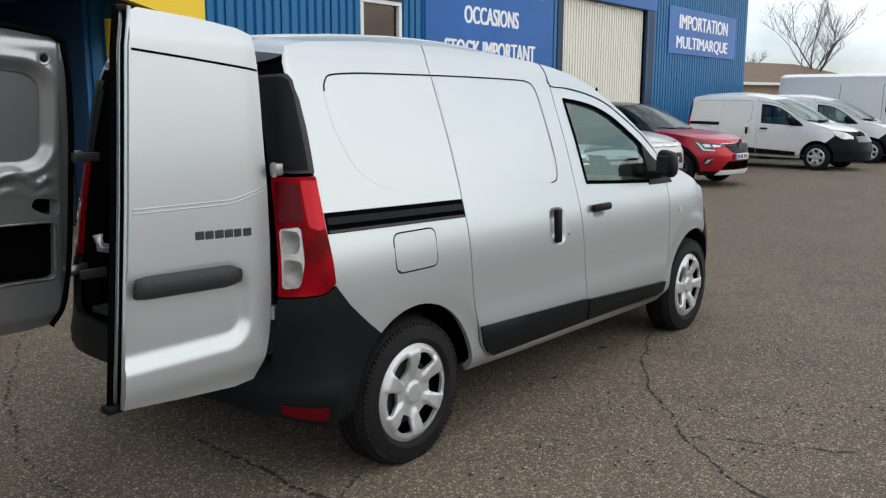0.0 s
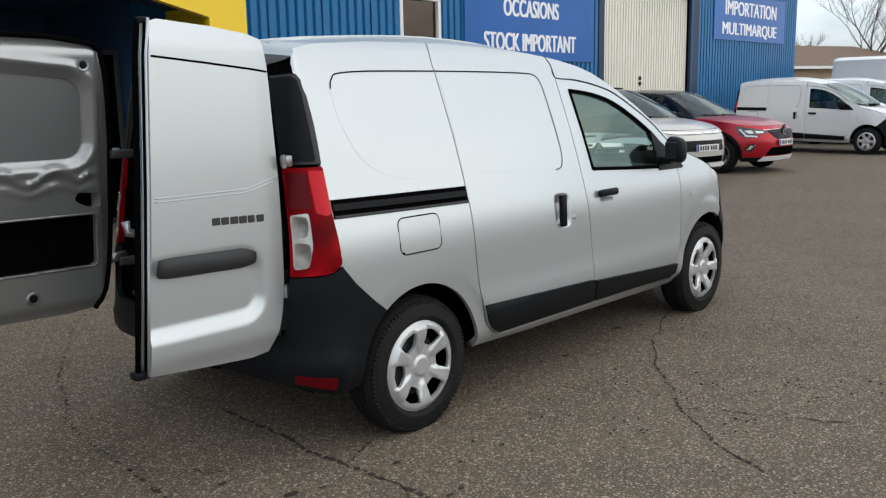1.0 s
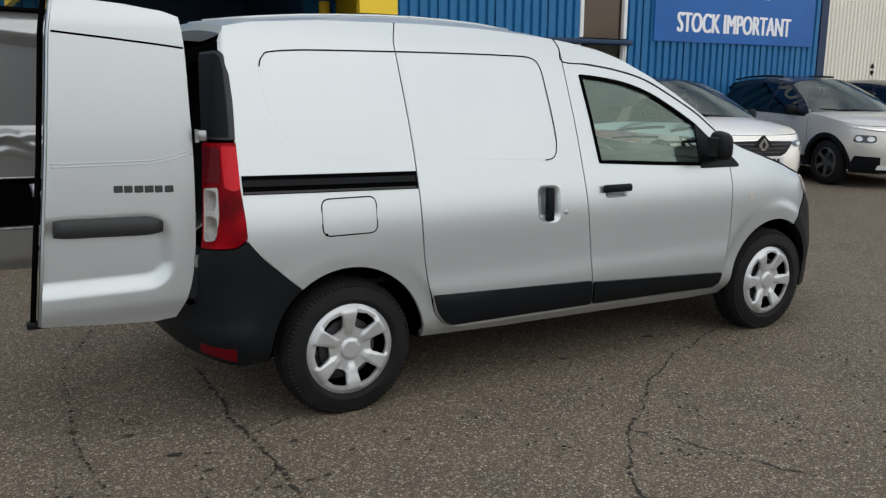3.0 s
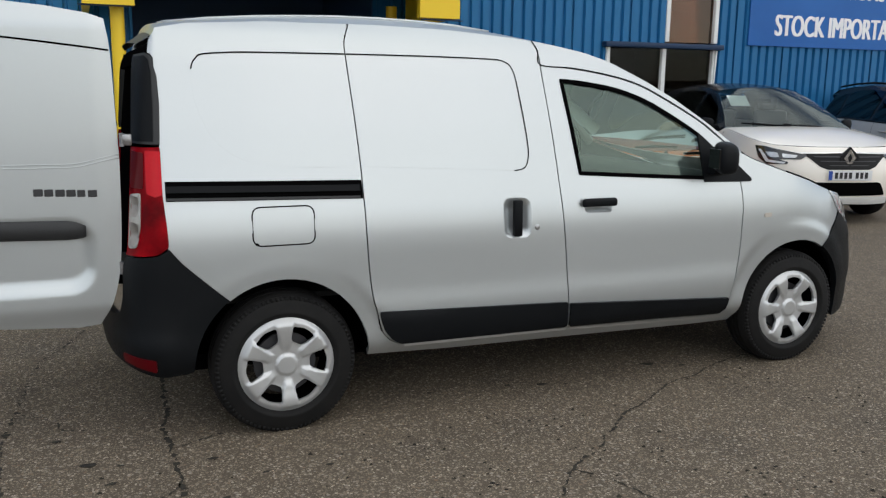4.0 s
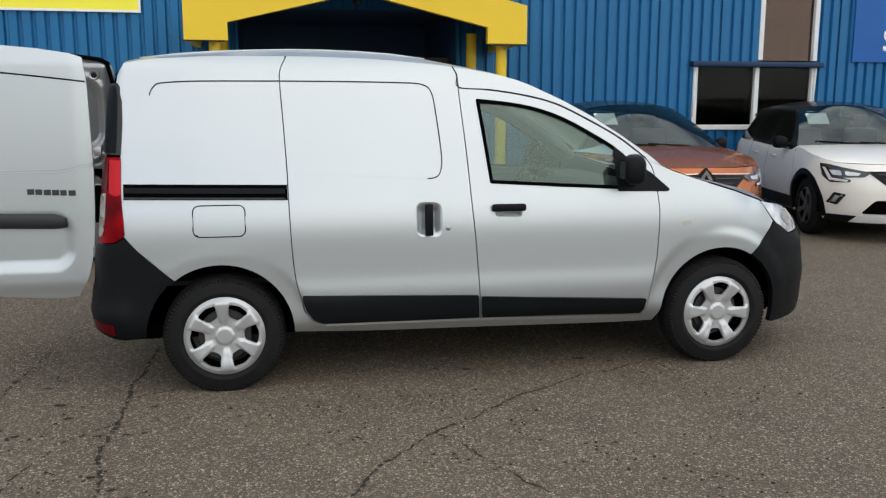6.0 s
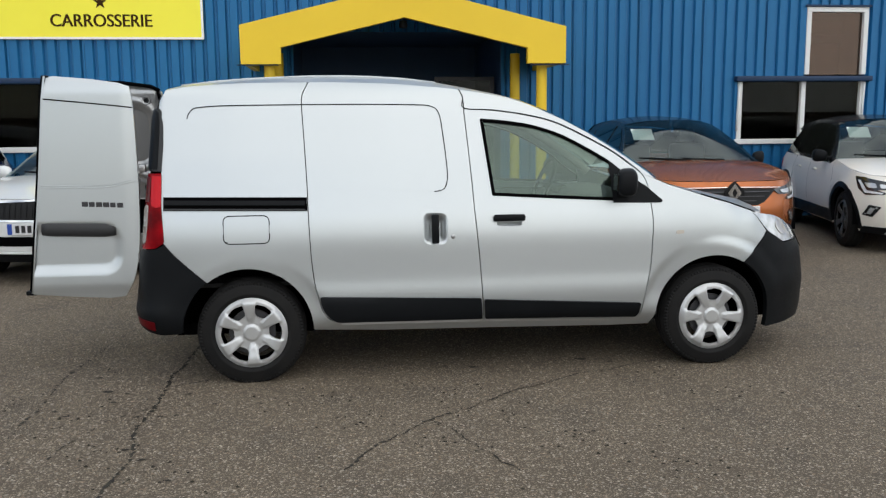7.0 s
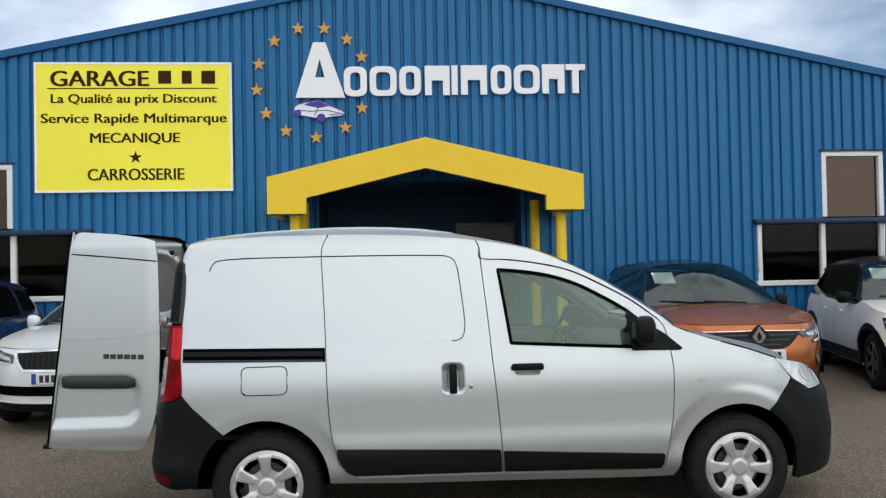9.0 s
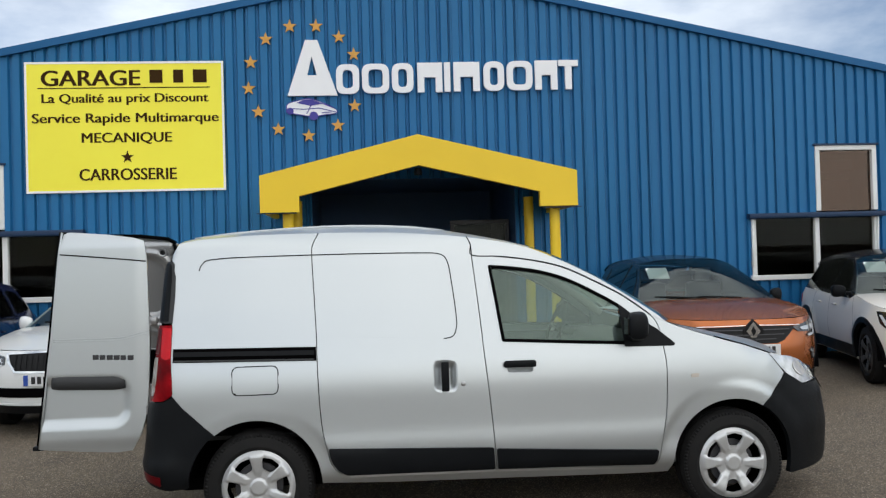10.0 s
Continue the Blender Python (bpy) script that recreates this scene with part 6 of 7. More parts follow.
        part("buffer", lathe([(0.0, -0.018), (0.012, -0.018), (0.013, -0.004), (0.024, -0.002), (0.030, 0.006)], 18, pose(*p)), PLASTIC, d2, "round black rubber stop")
        part("buffer_ring", lathe([(0.018, -0.006), (0.026, -0.008), (0.033, 0.004)], 18, pose(*p)), STEEL, d2)
    part("door_seal", tube([far(-0.03)(a - 0.012, b)[0] for a, b in edge], 0.012, 8), GAP_AND_SHADE, d2)
    part("top_seal", tube([far(-0.026)(a, b + 0.004)[0] for a, b in ((-1.36, 1.80), (-0.95, 1.79), (-0.76, 1.765), (-0.705, 1.735))], 0.013, 8), GAP_AND_SHADE, d2, "black rubber seal along the door top")
    for z in (1.255, 0.735):
        arm = tube([(-0.575, 0.69, z), (-0.63, 0.665, z), (-0.69, 0.60 + (1.66 - z) * 0.03, z)], 0.022, 8)
        part("hinge", arm, STEEL, d2, "bright steel hinge arm")
        part("check_strap", boxed(-0.70, -0.58, 0.50, 0.53, z - 0.02, z + 0.02, 0.005), DARK_STEEL_AND_SHADE, d2, "dark steel door check strap")


HERO = build_van("silver panel van with black bumpers and its rear doors open", SILVER, doors_open=True, hero=True)


# ---- parked cars ----
def build_car(name, label, paint, roof_paint, m, group="", length=4.23, wheelbase=2.64, width=1.80, height=1.55, style="crossover", cladding=True, wheel_mat=PLASTIC_GREY, paper=True, plate=True, rear_glass=DARK_GLASS):
    car = holder(name, label, "car", group, m=m)
    fo = 0.85 * length / 4.23
    ro = length - wheelbase - fo
    wr = 0.335 if style != "saloon" else 0.325
    W2 = width / 2
    hk = height / 1.55
    sh = Shell([0.2, 0.35, 0.55, 0.75, 0.95, 1.02 * hk, 1.2 * hk, 1.45 * hk, 1.52 * hk], [W2 - 0.06, W2 - 0.03, W2, W2 - 0.008, W2 - 0.035, W2 - 0.075, W2 - 0.175, W2 - 0.325, W2 - 0.395],
               -0.25, ([0.2, 0.45, 0.7, 0.95, 1.05, 1.3, 1.5], [-ro + 0.08, -ro, -ro + 0.02, -ro + 0.04, -ro + 0.1, -ro + 0.25, -ro + 0.45]), 3.2,
               wheelbase + 0.02, ([0.18, 0.3, 0.45, 0.62, 0.75, 0.84, 0.90, 1.0], [wheelbase + fo - 0.10, wheelbase + fo - 0.02, wheelbase + fo, wheelbase + fo - 0.01, wheelbase + fo - 0.04, wheelbase + fo - 0.10, wheelbase + fo - 0.2, wheelbase + fo - 0.4]), 2.5,
               lambda x: 0.03 * max(0.0, x - wheelbase + 0.3) ** 2, [(0.0, wr, 0.44, 0.52, 0.02), (wheelbase, wr, 0.44, 0.52, 0.02)])
    XF = sh.xf
    belt = [(-0.55, 1.02 * hk), (0.2, 1.00 * hk), (1.2, 0.975 * hk), (2.0, 0.955 * hk)]
    cowl = (wheelbase - 0.52, 1.005 * hk)
    hoodline = [cowl, (wheelbase - 0.3, 0.985 * hk), (wheelbase - 0.05, 0.955 * hk), (XF + 0.16, 0.925 * hk), (XF + 0.30, 0.895 * hk), (XF + 0.42, 0.87 * hk)]
    nose = 0.86 * hk
    ra = 0.385
    rail = [(-ro + 0.32, 1.36 * hk), (-0.30, 1.44 * hk), (0.05, 1.485 * hk), (0.5, 1.505 * hk), (0.95, 1.49 * hk), (1.25, 1.45 * hk)]
    pillar = [(1.25, 1.45 * hk), (1.45, 1.38 * hk), (1.7, 1.26 * hk), (1.9, 1.15 * hk), cowl]
    for s in (-1, 1):
        sf = sh.surf(s)
        o = [(-1.25, 1.02 * hk), (-0.6, 1.02 * hk)] + belt[1:] + hoodline + [(XF + 0.6, nose), (XF + 1.0, nose), (XF + 1.0, 0.24), (XF + 0.5, 0.22), (XF + 0.3, 0.235)]
        o += [(sh.u_of(x, z), z) for x, z in arc(wheelbase, wr, ra, -14, 194, 24)] + [(wheelbase - ra - 0.02, 0.24), (ra + 0.02, 0.24)] + arc(0, wr, ra, -14, 194, 24) + [(-0.5, 0.28), (-1.25, 0.28)]
        body = part("body_side", panel(o, sf, 0.075, thick=0.02), paint, car)
        for line in ([(1.12, 0.30), (1.10, 0.6), (1.13, 0.97 * hk)], [(0.33, 0.62), (0.30, 0.80), (0.36, 0.99 * hk)], [(wheelbase - 0.47, 0.32), (wheelbase - 0.43, 0.6), (wheelbase - 0.50, 0.97 * hk)]):
            part("door_gap", ribbon(smooth_line(line, 6), sf, 0.007, 0.002), GAP_AND_SHADE, body)
        for hx in (0.55, 1.32):
            hb = boxed(hx, hx + 0.17, 0.0, 0.02, 0.845 * hk, 0.872 * hk, 0.008)
            for vv in hb.verts:
                vv.co.y = s * (sh.width(hx, 0.86) + 0.006 + vv.co.y)
            bmesh.ops.recalc_face_normals(hb, faces=hb.faces)
            part("door_handle", hb, paint, body)
        # upper part: pillars and glass
        g = [(-1.1, 1.025 * hk), (-0.6, 1.025 * hk)] + [(x, z + 0.004) for x, z in belt[1:]] + [cowl] + pillar[::-1][1:] + rail[::-1][1:] + [(-0.75, 1.30 * hk)]
        upper = part("pillar_frame", panel(g, sf, 0.09, thick=0.02, offset=-0.004), roof_paint, car)
        win1 = rounded([(1.06, 1.02 * hk), (wheelbase - 0.78, 1.00 * hk), (1.62, 1.235 * hk), (1.32, 1.39 * hk), (1.06, 1.435 * hk)], 0.02, 3)
        win2 = rounded([(0.18, 1.04 * hk), (0.98, 1.022 * hk), (0.98, 1.44 * hk), (0.42, 1.45 * hk), (0.10, 1.40 * hk)], 0.03, 3)
        win3 = rounded([(-0.42, 1.10 * hk), (0.10, 1.045 * hk), (0.03, 1.38 * hk), (-0.25, 1.34 * hk)], 0.03, 3)
        for w in (win1, win2, win3):
            part("side_window", panel(w, sf, 0.1, thick=0.004, offset=0.002), rear_glass, upper, "dark side window")
        part("belt_strip", ribbon(dense([(x, z + 0.012) for x, z in belt[1:]] + [(wheelbase - 0.62, 0.99 * hk)], 0.1, False), sf, 0.018, 0.006), CHROME if style != "box" else PLASTIC, upper)
        # mirror
        mb = bmesh.new()
        bmesh.ops.create_icosphere(mb, subdivisions=2, radius=1)
        for vv in mb.verts:
            c = Vector([math.copysign(abs(k) ** 0.7, k) for k in vv.co])
            vv.co = Vector((wheelbase - 0.80 + 0.06 * c.x - 0.03 * c.y, s * (W2 + 0.05 + 0.085 * c.y), 1.045 * hk + (0.078 + 0.012 * c.y) * c.z))
        part("mirror", mb, PLASTIC if style != "saloon" else paint, car, "door mirror")
        part("mirror_arm", tube([(wheelbase - 0.78, s * (W2 - 0.10), 1.01 * hk), (wheelbase - 0.80, s * (W2 + 0.02), 1.02 * hk)], 0.025, 8), PLASTIC, car)
        # wheels
        for x in (0.0, wheelbase):
            add_wheel(car, x, s * (W2 - 0.115), wr, wr, s, "alloy", wheel_mat, 5, turn=13 * (x + 1))
            part("arch_liner", arch_liner(x, wr, ra + 0.01, s * (W2 - 0.02), s * (W2 - 0.42)), GAP_AND_SHADE, car)
        if cladding:
            for x in (0.0, wheelbase):
                ring = [(sh.u_of(a, b), b) for a, b in arc(x, wr, ra + 0.055, -10, 190, 22) + arc(x, wr, ra - 0.008, 190, -10, 22)]
                part("arch_trim", panel(ring, sf, 0.08, thick=0.045, offset=0.008), PLASTIC, body, "black plastic wheel arch trim")
            part("sill_trim", panel([(ra + 0.03, 0.25), (wheelbase - ra - 0.03, 0.25), (wheelbase - ra - 0.05, 0.40), (ra + 0.05, 0.40)], sf, 0.08, thick=0.012, offset=0.008), PLASTIC, body, "black plastic sill trim")
        # front lamps and openings
        if style == "crossover":
            lampo = rounded([(XF + 0.235, 0.855 * hk), (XF + 0.34, 0.850 * hk), (XF + 0.56, 0.800 * hk), (XF + 0.67, 0.775 * hk), (XF + 0.62, 0.725 * hk), (XF + 0.46, 0.715 * hk), (XF + 0.53, 0.690 * hk), (XF + 0.52, 0.665 * hk), (XF + 0.36, 0.655 * hk), (XF + 0.28, 0.72 * hk)], 0.010, 2)
            strip_l = [(XF + 0.275, 0.815 * hk), (XF + 0.305, 0.815 * hk), (XF + 0.375, 0.705 * hk), (XF + 0.51, 0.688 * hk), (XF + 0.50, 0.668 * hk), (XF + 0.355, 0.678 * hk)]
            grille = [(XF + 0.64, 0.785 * hk), (XF + 1.0, 0.80 * hk), (XF + 1.0, 0.620 * hk), (XF + 0.82, 0.620 * hk), (XF + 0.76, 0.650 * hk), (XF + 0.70, 0.720 * hk)]
            intake = rounded([(XF + 0.60, 0.33), (XF + 1.0, 0.33), (XF + 1.0, 0.48), (XF + 0.70, 0.48)], [0.02, 0, 0, 0.03], 2)
            fog = rounded([(XF + 0.33, 0.43), (XF + 0.42, 0.41), (XF + 0.50, 0.53), (XF + 0.40, 0.55)], 0.015, 2)
            skid = [(XF + 0.52, 0.235), (XF + 1.0, 0.245), (XF + 1.0, 0.315), (XF + 0.58, 0.315)]
        elif style == "box":
            lampo = rounded([(XF + 0.34, 0.66), (XF + 0.56, 0.66), (XF + 0.57, 0.76), (XF + 0.36, 0.77)], 0.04, 3)
            strip_l = [(XF + 0.30, 0.865 * hk), (XF + 0.62, 0.825 * hk), (XF + 0.98, 0.82 * hk), (XF + 0.98, 0.80 * hk), (XF + 0.62, 0.80 * hk), (XF + 0.31, 0.845 * hk)]
            grille = rounded([(XF + 0.66, 0.72), (XF + 1.0, 0.72), (XF + 1.0, 0.55), (XF + 0.66, 0.55)], [0.03, 0, 0, 0.03], 2)
            intake = rounded([(XF + 0.66, 0.36), (XF + 1.0, 0.36), (XF + 1.0, 0.46), (XF + 0.66, 0.46)], [0.02, 0, 0, 0.02], 2)
            fog = [(XF + 0.30, 0.28), (XF + 0.60, 0.28), (XF + 0.60, 0.46), (XF + 0.36, 0.47)]
            skid = rounded([(XF + 0.56, 0.29), (XF + 1.0, 0.29), (XF + 1.0, 0.345), (XF + 0.58, 0.345)], 0.01, 2)
        else:
            lampo = rounded([(XF + 0.28, 0.80), (XF + 0.36, 0.825), (XF + 0.64, 0.76), (XF + 0.64, 0.68), (XF + 0.42, 0.70)], 0.012, 2)
            strip_l = [(XF + 0.34, 0.715), (XF + 0.62, 0.685), (XF + 0.62, 0.675), (XF + 0.34, 0.70)]
            grille = rounded([(XF + 0.67, 0.78), (XF + 1.0, 0.80), (XF + 1.0, 0.62), (XF + 0.72, 0.62)], [0.01, 0, 0, 0.03], 2)
            intake = rounded([(XF + 0.42, 0.38), (XF + 1.0, 0.38), (XF + 1.0, 0.47), (XF + 0.46, 0.47)], [0.02, 0, 0, 0.02], 2)
            fog = rounded([(XF + 0.36, 0.38), (XF + 0.43, 0.38), (XF + 0.45, 0.45), (XF + 0.37, 0.45)], 0.01, 2)
            skid = [(XF + 0.40, 0.315), (XF + 1.0, 0.31), (XF + 1.0, 0.325), (XF + 0.41, 0.33)]
        hl = part("headlamp", panel(lampo, sf, 0.05, thick=0.01, offset=0.006), LAMP_BLACK, car, "dark headlamp with bright light units")
        ctr = (sum(p[0] for p in lampo) / len(lampo), sum(p[1] for p in lampo) / len(lampo))
        if style == "box":
            for k in (-0.055, 0.055):
                part("light_unit", panel(arc(ctr[0] + k, ctr[1], 0.036, 0, 345, 16), sf, 0.04, thick=0.004, offset=0.009), LAMP_GREY, hl)
            for k in (0.66, 0.80, 0.94):
                part("skid_slot", panel([(XF + k, 0.30), (XF + k + 0.10, 0.30), (XF + k + 0.10, 0.335), (XF + k, 0.335)] if k < 0.9 else [(XF + k, 0.30), (XF + 1.0, 0.30), (XF + 1.0, 0.335), (XF + k, 0.335)], sf, 0.05, thick=0.004, offset=0.017), GAP_AND_SHADE, hl)
        elif style == "crossover":
            part("light_unit", panel(rounded([(XF + 0.345, 0.790 * hk), (XF + 0.45, 0.785 * hk), (XF + 0.46, 0.735 * hk), (XF + 0.385, 0.735 * hk)], 0.012, 2), sf, 0.03, thick=0.004, offset=0.009), LAMP_GREY, hl)
            part("light_unit", panel(rounded([(XF + 0.48, 0.780 * hk), (XF + 0.60, 0.765 * hk), (XF + 0.58, 0.738 * hk), (XF + 0.49, 0.735 * hk)], 0.010, 2), sf, 0.03, thick=0.004, offset=0.009), LAMP_GREY, hl)
        else:
            part("light_unit", panel(inset(lampo, 0.028), sf, 0.04, thick=0.004, offset=0.008), LAMP_GREY, hl)
        part("day_light", panel(strip_l, sf, 0.03, thick=0.006, offset=0.010), LAMP_WHITE if style != "box" else CHROME, hl)
        gr = part("grille", panel(grille, sf, 0.06, thick=0.008, offset=0.005), GRILLE, car, "black grille")
        zs = [p[1] for p in grille]
        for k in range(1, 4):
            zz = min(zs) + (max(zs) - min(zs)) * k / 4
            if style == "saloon":
                continue
            u0 = 0.70 if style == "box" else (0.83, 0.76, 0.71)[k - 1]
            part("grille_bar", ribbon(dense([(XF + u0, zz), (XF + 0.99, zz)], 0.05, False), sf, 0.009, 0.012), DARK_STEEL_AND_SHADE if style != "box" else GRILLE, gr)
        if style == "crossover":
            part("chrome_strip", ribbon(dense([(XF + 0.60, 0.790 * hk), (XF + 0.80, 0.796 * hk), (XF + 0.97, 0.800 * hk)], 0.04, False), sf, 0.006, 0.014), CHROME, gr, "chrome strip over the grille")
        if style == "saloon":
            part("chrome_frame", ribbon(dense([(XF + 0.995, 0.802), (XF + 0.66, 0.785), (XF + 0.685, 0.70), (XF + 0.735, 0.62), (XF + 0.995, 0.615)], 0.03, False), sf, 0.018, 0.014), CHROME, gr, "chrome frame round the grille")
            for k in range(7):
                uu = XF + 0.73 + 0.04 * k
                part("grille_bar", ribbon(dense([(uu, 0.635), (uu, 0.778)], 0.04, False), sf, 0.010, 0.013), GRILLE, gr)
        part("lower_intake", panel(intake, sf, 0.06, thick=0.008, offset=0.005), GAP_AND_SHADE, car)
        part("fog_surround", panel(fog, sf, 0.05, thick=0.008, offset=0.006), PLASTIC if style != "crossover" else LAMP_BLACK, car)
        if style == "crossover":
            part("fog_lamp", panel(inset(fog, 0.028), sf, 0.05, thick=0.004, offset=0.011), LAMP_GREY, car)
        part("skid_plate", panel(skid, sf, 0.04, thick=0.012, offset=0.022), WHITE_FRAME, car, "pale skid plate")
        part("lower_lip", panel([(XF + 0.30, 0.225), (XF + 1.0, 0.225), (XF + 1.0, 0.30), (XF + 0.34, 0.30)], sf, 0.06, thick=0.01, offset=0.008), PLASTIC, car)
        tlm = [(-0.42, 0.80), (-0.80, 0.80), (-0.80, 0.93), (-0.45, 0.93)]
        part("tail_lamp", panel(tlm, sf, 0.06, thick=0.01, offset=0.006), LAMP_RED, car)
    # roof, windscreen, bonnet, tailgate glass
    rr = [sh.place(x, z) for x, z in rail]
    for r, (x, z) in zip(rr, rail):
        r.x = x
        r.y = -sh.width(0.3, z)
    rc = [Vector((r.x - (0.06 if i == 0 else 0.0) + (0.17 if i == len(rr) - 1 else 0.0), 0, r.z + 0.055)) for i, r in enumerate(rr)]
    part("roof", lofted(rr, rc, 12, 2.6), roof_paint, car)
    pr = [sh.place(x, z) for x, z in pillar]
    foot = cowl[0] + 0.16
    pcn = [Vector((1.42, 0, 1.505 * hk)), Vector((1.42 + (foot - 1.42) * 0.22, 0, 1.425 * hk)), Vector((1.42 + (foot - 1.42) * 0.5, 0, 1.29 * hk)), Vector((1.42 + (foot - 1.42) * 0.75, 0, 1.16 * hk)), Vector((foot, 0, 1.02 * hk))]
    part("windscreen", lofted(pr, pcn, 10, 2.3), SCREEN_GLASS, car, "raked windscreen").visible_shadow = False
    hr = [sh.place(u, z) for u, z in hoodline]
    frontc = sh.place(XF + 1.0, nose)
    hc = []
    for i in range(len(hr)):
        t = i / (len(hr) - 1)
        hc.append(Vector((cowl[0] + 0.17 + (frontc.x - 0.02 - cowl[0] - 0.17) * t, 0, 1.035 * hk - 0.02 * t - (0.155 * hk - 0.0) * t ** 2.2)))
    bon = part("bonnet", lofted(hr, hc, 12, 2.8, 0.003), paint, car)
    bm = bmesh.new()
    b0, b1 = sh.place(-1.0, 1.02 * hk), rr[0]
    strip(bm, [[Vector((b0.x - 0.02 * (1 - (i / 6) ** 2), b0.y * -i / 6, b0.z)) for i in range(-6, 7)], [Vector((b1.x - 0.08 * (1 - (i / 6) ** 2), b1.y * -i / 6, b1.z + 0.05 * (1 - (i / 6) ** 2))) for i in range(-6, 7)]])
    part("tailgate_glass", bm, rear_glass, car)
    # cabin
    part("cabin_tub", boxed(-0.5, wheelbase - 0.15, -W2 + 0.16, W2 - 0.16, 0.24, 0.90 * hk), GAP_AND_SHADE, car, smooth=False)
    part("dashboard", boxed(wheelbase - 1.05, cowl[0] + 0.05, -W2 + 0.14, W2 - 0.14, 0.86 * hk, 1.0 * hk, 0.04, 2), DASH, car)
    for yy in (-0.37, 0.37):
        bm = boxed(0.88, 1.02, yy - 0.23, yy + 0.23, 0.85 * hk, 1.20 * hk, 0.05, 2)
        box(bm, 0.84, 0.93, yy - 0.12, yy + 0.12, 1.215 * hk, 1.38 * hk, 0.035, 2)
        part("seat", bm, SEAT_CLOTH, car)
    part("rear_view_mirror", boxed(1.42, 1.45, -0.11, 0.11, 1.30 * hk, 1.36 * hk, 0.01), PLASTIC, car)
    part("wiper", tube([(cowl[0] + 0.17, -0.05, 1.045 * hk), (cowl[0] + 0.06, -0.45, 1.06 * hk), (cowl[0] - 0.01, -0.62, 1.065 * hk)], 0.010, 6), PLASTIC, car)
    part("wiper", tube([(cowl[0] + 0.17, 0.35, 1.04 * hk), (cowl[0] + 0.17, 0.0, 1.055 * hk), (cowl[0] + 0.15, -0.15, 1.065 * hk)], 0.010, 6), PLASTIC, car)
    if style == "crossover":
        dia = [(0, 0.100), (0.072, 0), (0, -0.100), (-0.072, 0)]
        hol = [(0, 0.052), (0.027, 0), (0, -0.052), (-0.027, 0)]
        fx = sh.place(XF + 1.0, 0.75 * hk).x + 0.02
        part("nose_badge", panel(dia, lambda a, b: (Vector((fx, a, 0.75 * hk + b)), Vector((1, 0, 0))), 0.2, holes=[hol], thick=0.02), CHROME, car, "plain bright diamond badge", smooth=False)
        back = [(0, 0.122), (0.105, 0.02), (0.105, -0.05), (0, -0.118), (-0.105, -0.05), (-0.105, 0.02)]
        part("badge_surround", panel(back, lambda a, b: (Vector((fx - 0.006, a, 0.75 * hk + b)), Vector((1, 0, 0))), 0.2, thick=0.03), GRILLE, car, smooth=False)
    if style == "box":
        for s in (-1, 1):
            pts = [(x, s * (sh.width(0.3, z) - 0.03), z + 0.05) for x, z in rail[1:5]]
            part("roof_rail", tube(pts, 0.016, 8), PLASTIC, car, "dark roof rail")
    if plate:
        zc = 0.56 if style != "saloon" else 0.545
        if style == "box":
            zc = 0.60
        fx = sh.place(XF + 1.0, zc).x + 0.02
        pl = part("number_plate", boxed(fx - 0.005, fx + 0.006, -0.26, 0.26, zc - 0.055, zc + 0.055, 0.003, 1), PLATE, car, "white number plate with dark bars")
        part("plate_band", boxed(fx + 0.0062, fx + 0.0085, -0.258, -0.215, zc - 0.05, zc + 0.05), PLATE_BLUE, pl, smooth=False)
        for y in (-0.185, -0.13, -0.075, -0.02, 0.06, 0.115, 0.17):
            bar = bmesh.new()
            box(bar, fx + 0.0062, fx + 0.0085, y, y + 0.036, zc - 0.034, zc + 0.034)
            part("plate_bar", bar, INK, pl, smooth=False)
    if paper:
        t = 0.30
        a, b = pcn[1].lerp(pcn[2], t), pr[1].lerp(pr[2], t)
        base = Vector((b.x + (a.x - b.x) * 0.55, -0.42, b.z + (a.z - b.z) * 0.55))
        mm = Matrix.Translation(base + Vector((-0.03, 0, -0.035))) @ pose(0, 0, 0, 0, 40, 0)
        part("price_card", boxed(-0.10, 0.10, -0.13, 0.13, -0.002, 0.002, m=mm), PAPER, car, "pale printed card behind the windscreen", smooth=False)
    return car


build_car("crossover_car", "copper orange crossover car with a black roof", ORANGE_PAINT, BLACK_PAINT, pose(4.75, 6.15, 0, 0, 0, -92.7), "parked cars")
build_car("crossover_car", "pearl white crossover car with a black roof", PEARL_PAINT, BLACK_PAINT, pose(7.95, 6.05, 0, 0, 0, -104.9), "parked cars")
build_car("crossover_car", "sand grey crossover car with dark roof rails", SAND_PAINT, BLACK_PAINT, pose(11.45, 6.16, 0, 0, 0, -105.5), "parked cars", length=4.16, wheelbase=2.60, width=1.77, height=1.60, style="box", paper=False)
build_car("crossover_car", "red crossover car with a black roof", RED_PAINT, BLACK_PAINT, pose(13.60, 6.14, 0, 0, 0, -94.5), "parked cars", paper=False)
build_car("hatchback_car", "white hatchback car with a black grille", WHITE_PAINT, WHITE_PAINT, pose(-2.17, 6.08, 0, 0, 0, -92.4), "parked cars", length=4.30, width=1.79, height=1.47, style="saloon", cladding=False, paper=False)
build_car("hatchback_car", "dark navy hatchback car beside the white one", NAVY_PAINT, NAVY_PAINT, pose(-4.75, 6.08, 0, 0, 0, -91), "parked cars", length=4.30, width=1.79, height=1.5, style="saloon", cladding=False, paper=False)

WHITE_VAN = build_van("white panel van with black bumpers parked in the yard", WHITE_PAINT, "white vans", pose(19.53, 5.48, 0, 0, 0, -95.7))
copy_thing(WHITE_VAN, pose(22.9, 5.2, 0, 0, 0, -92))


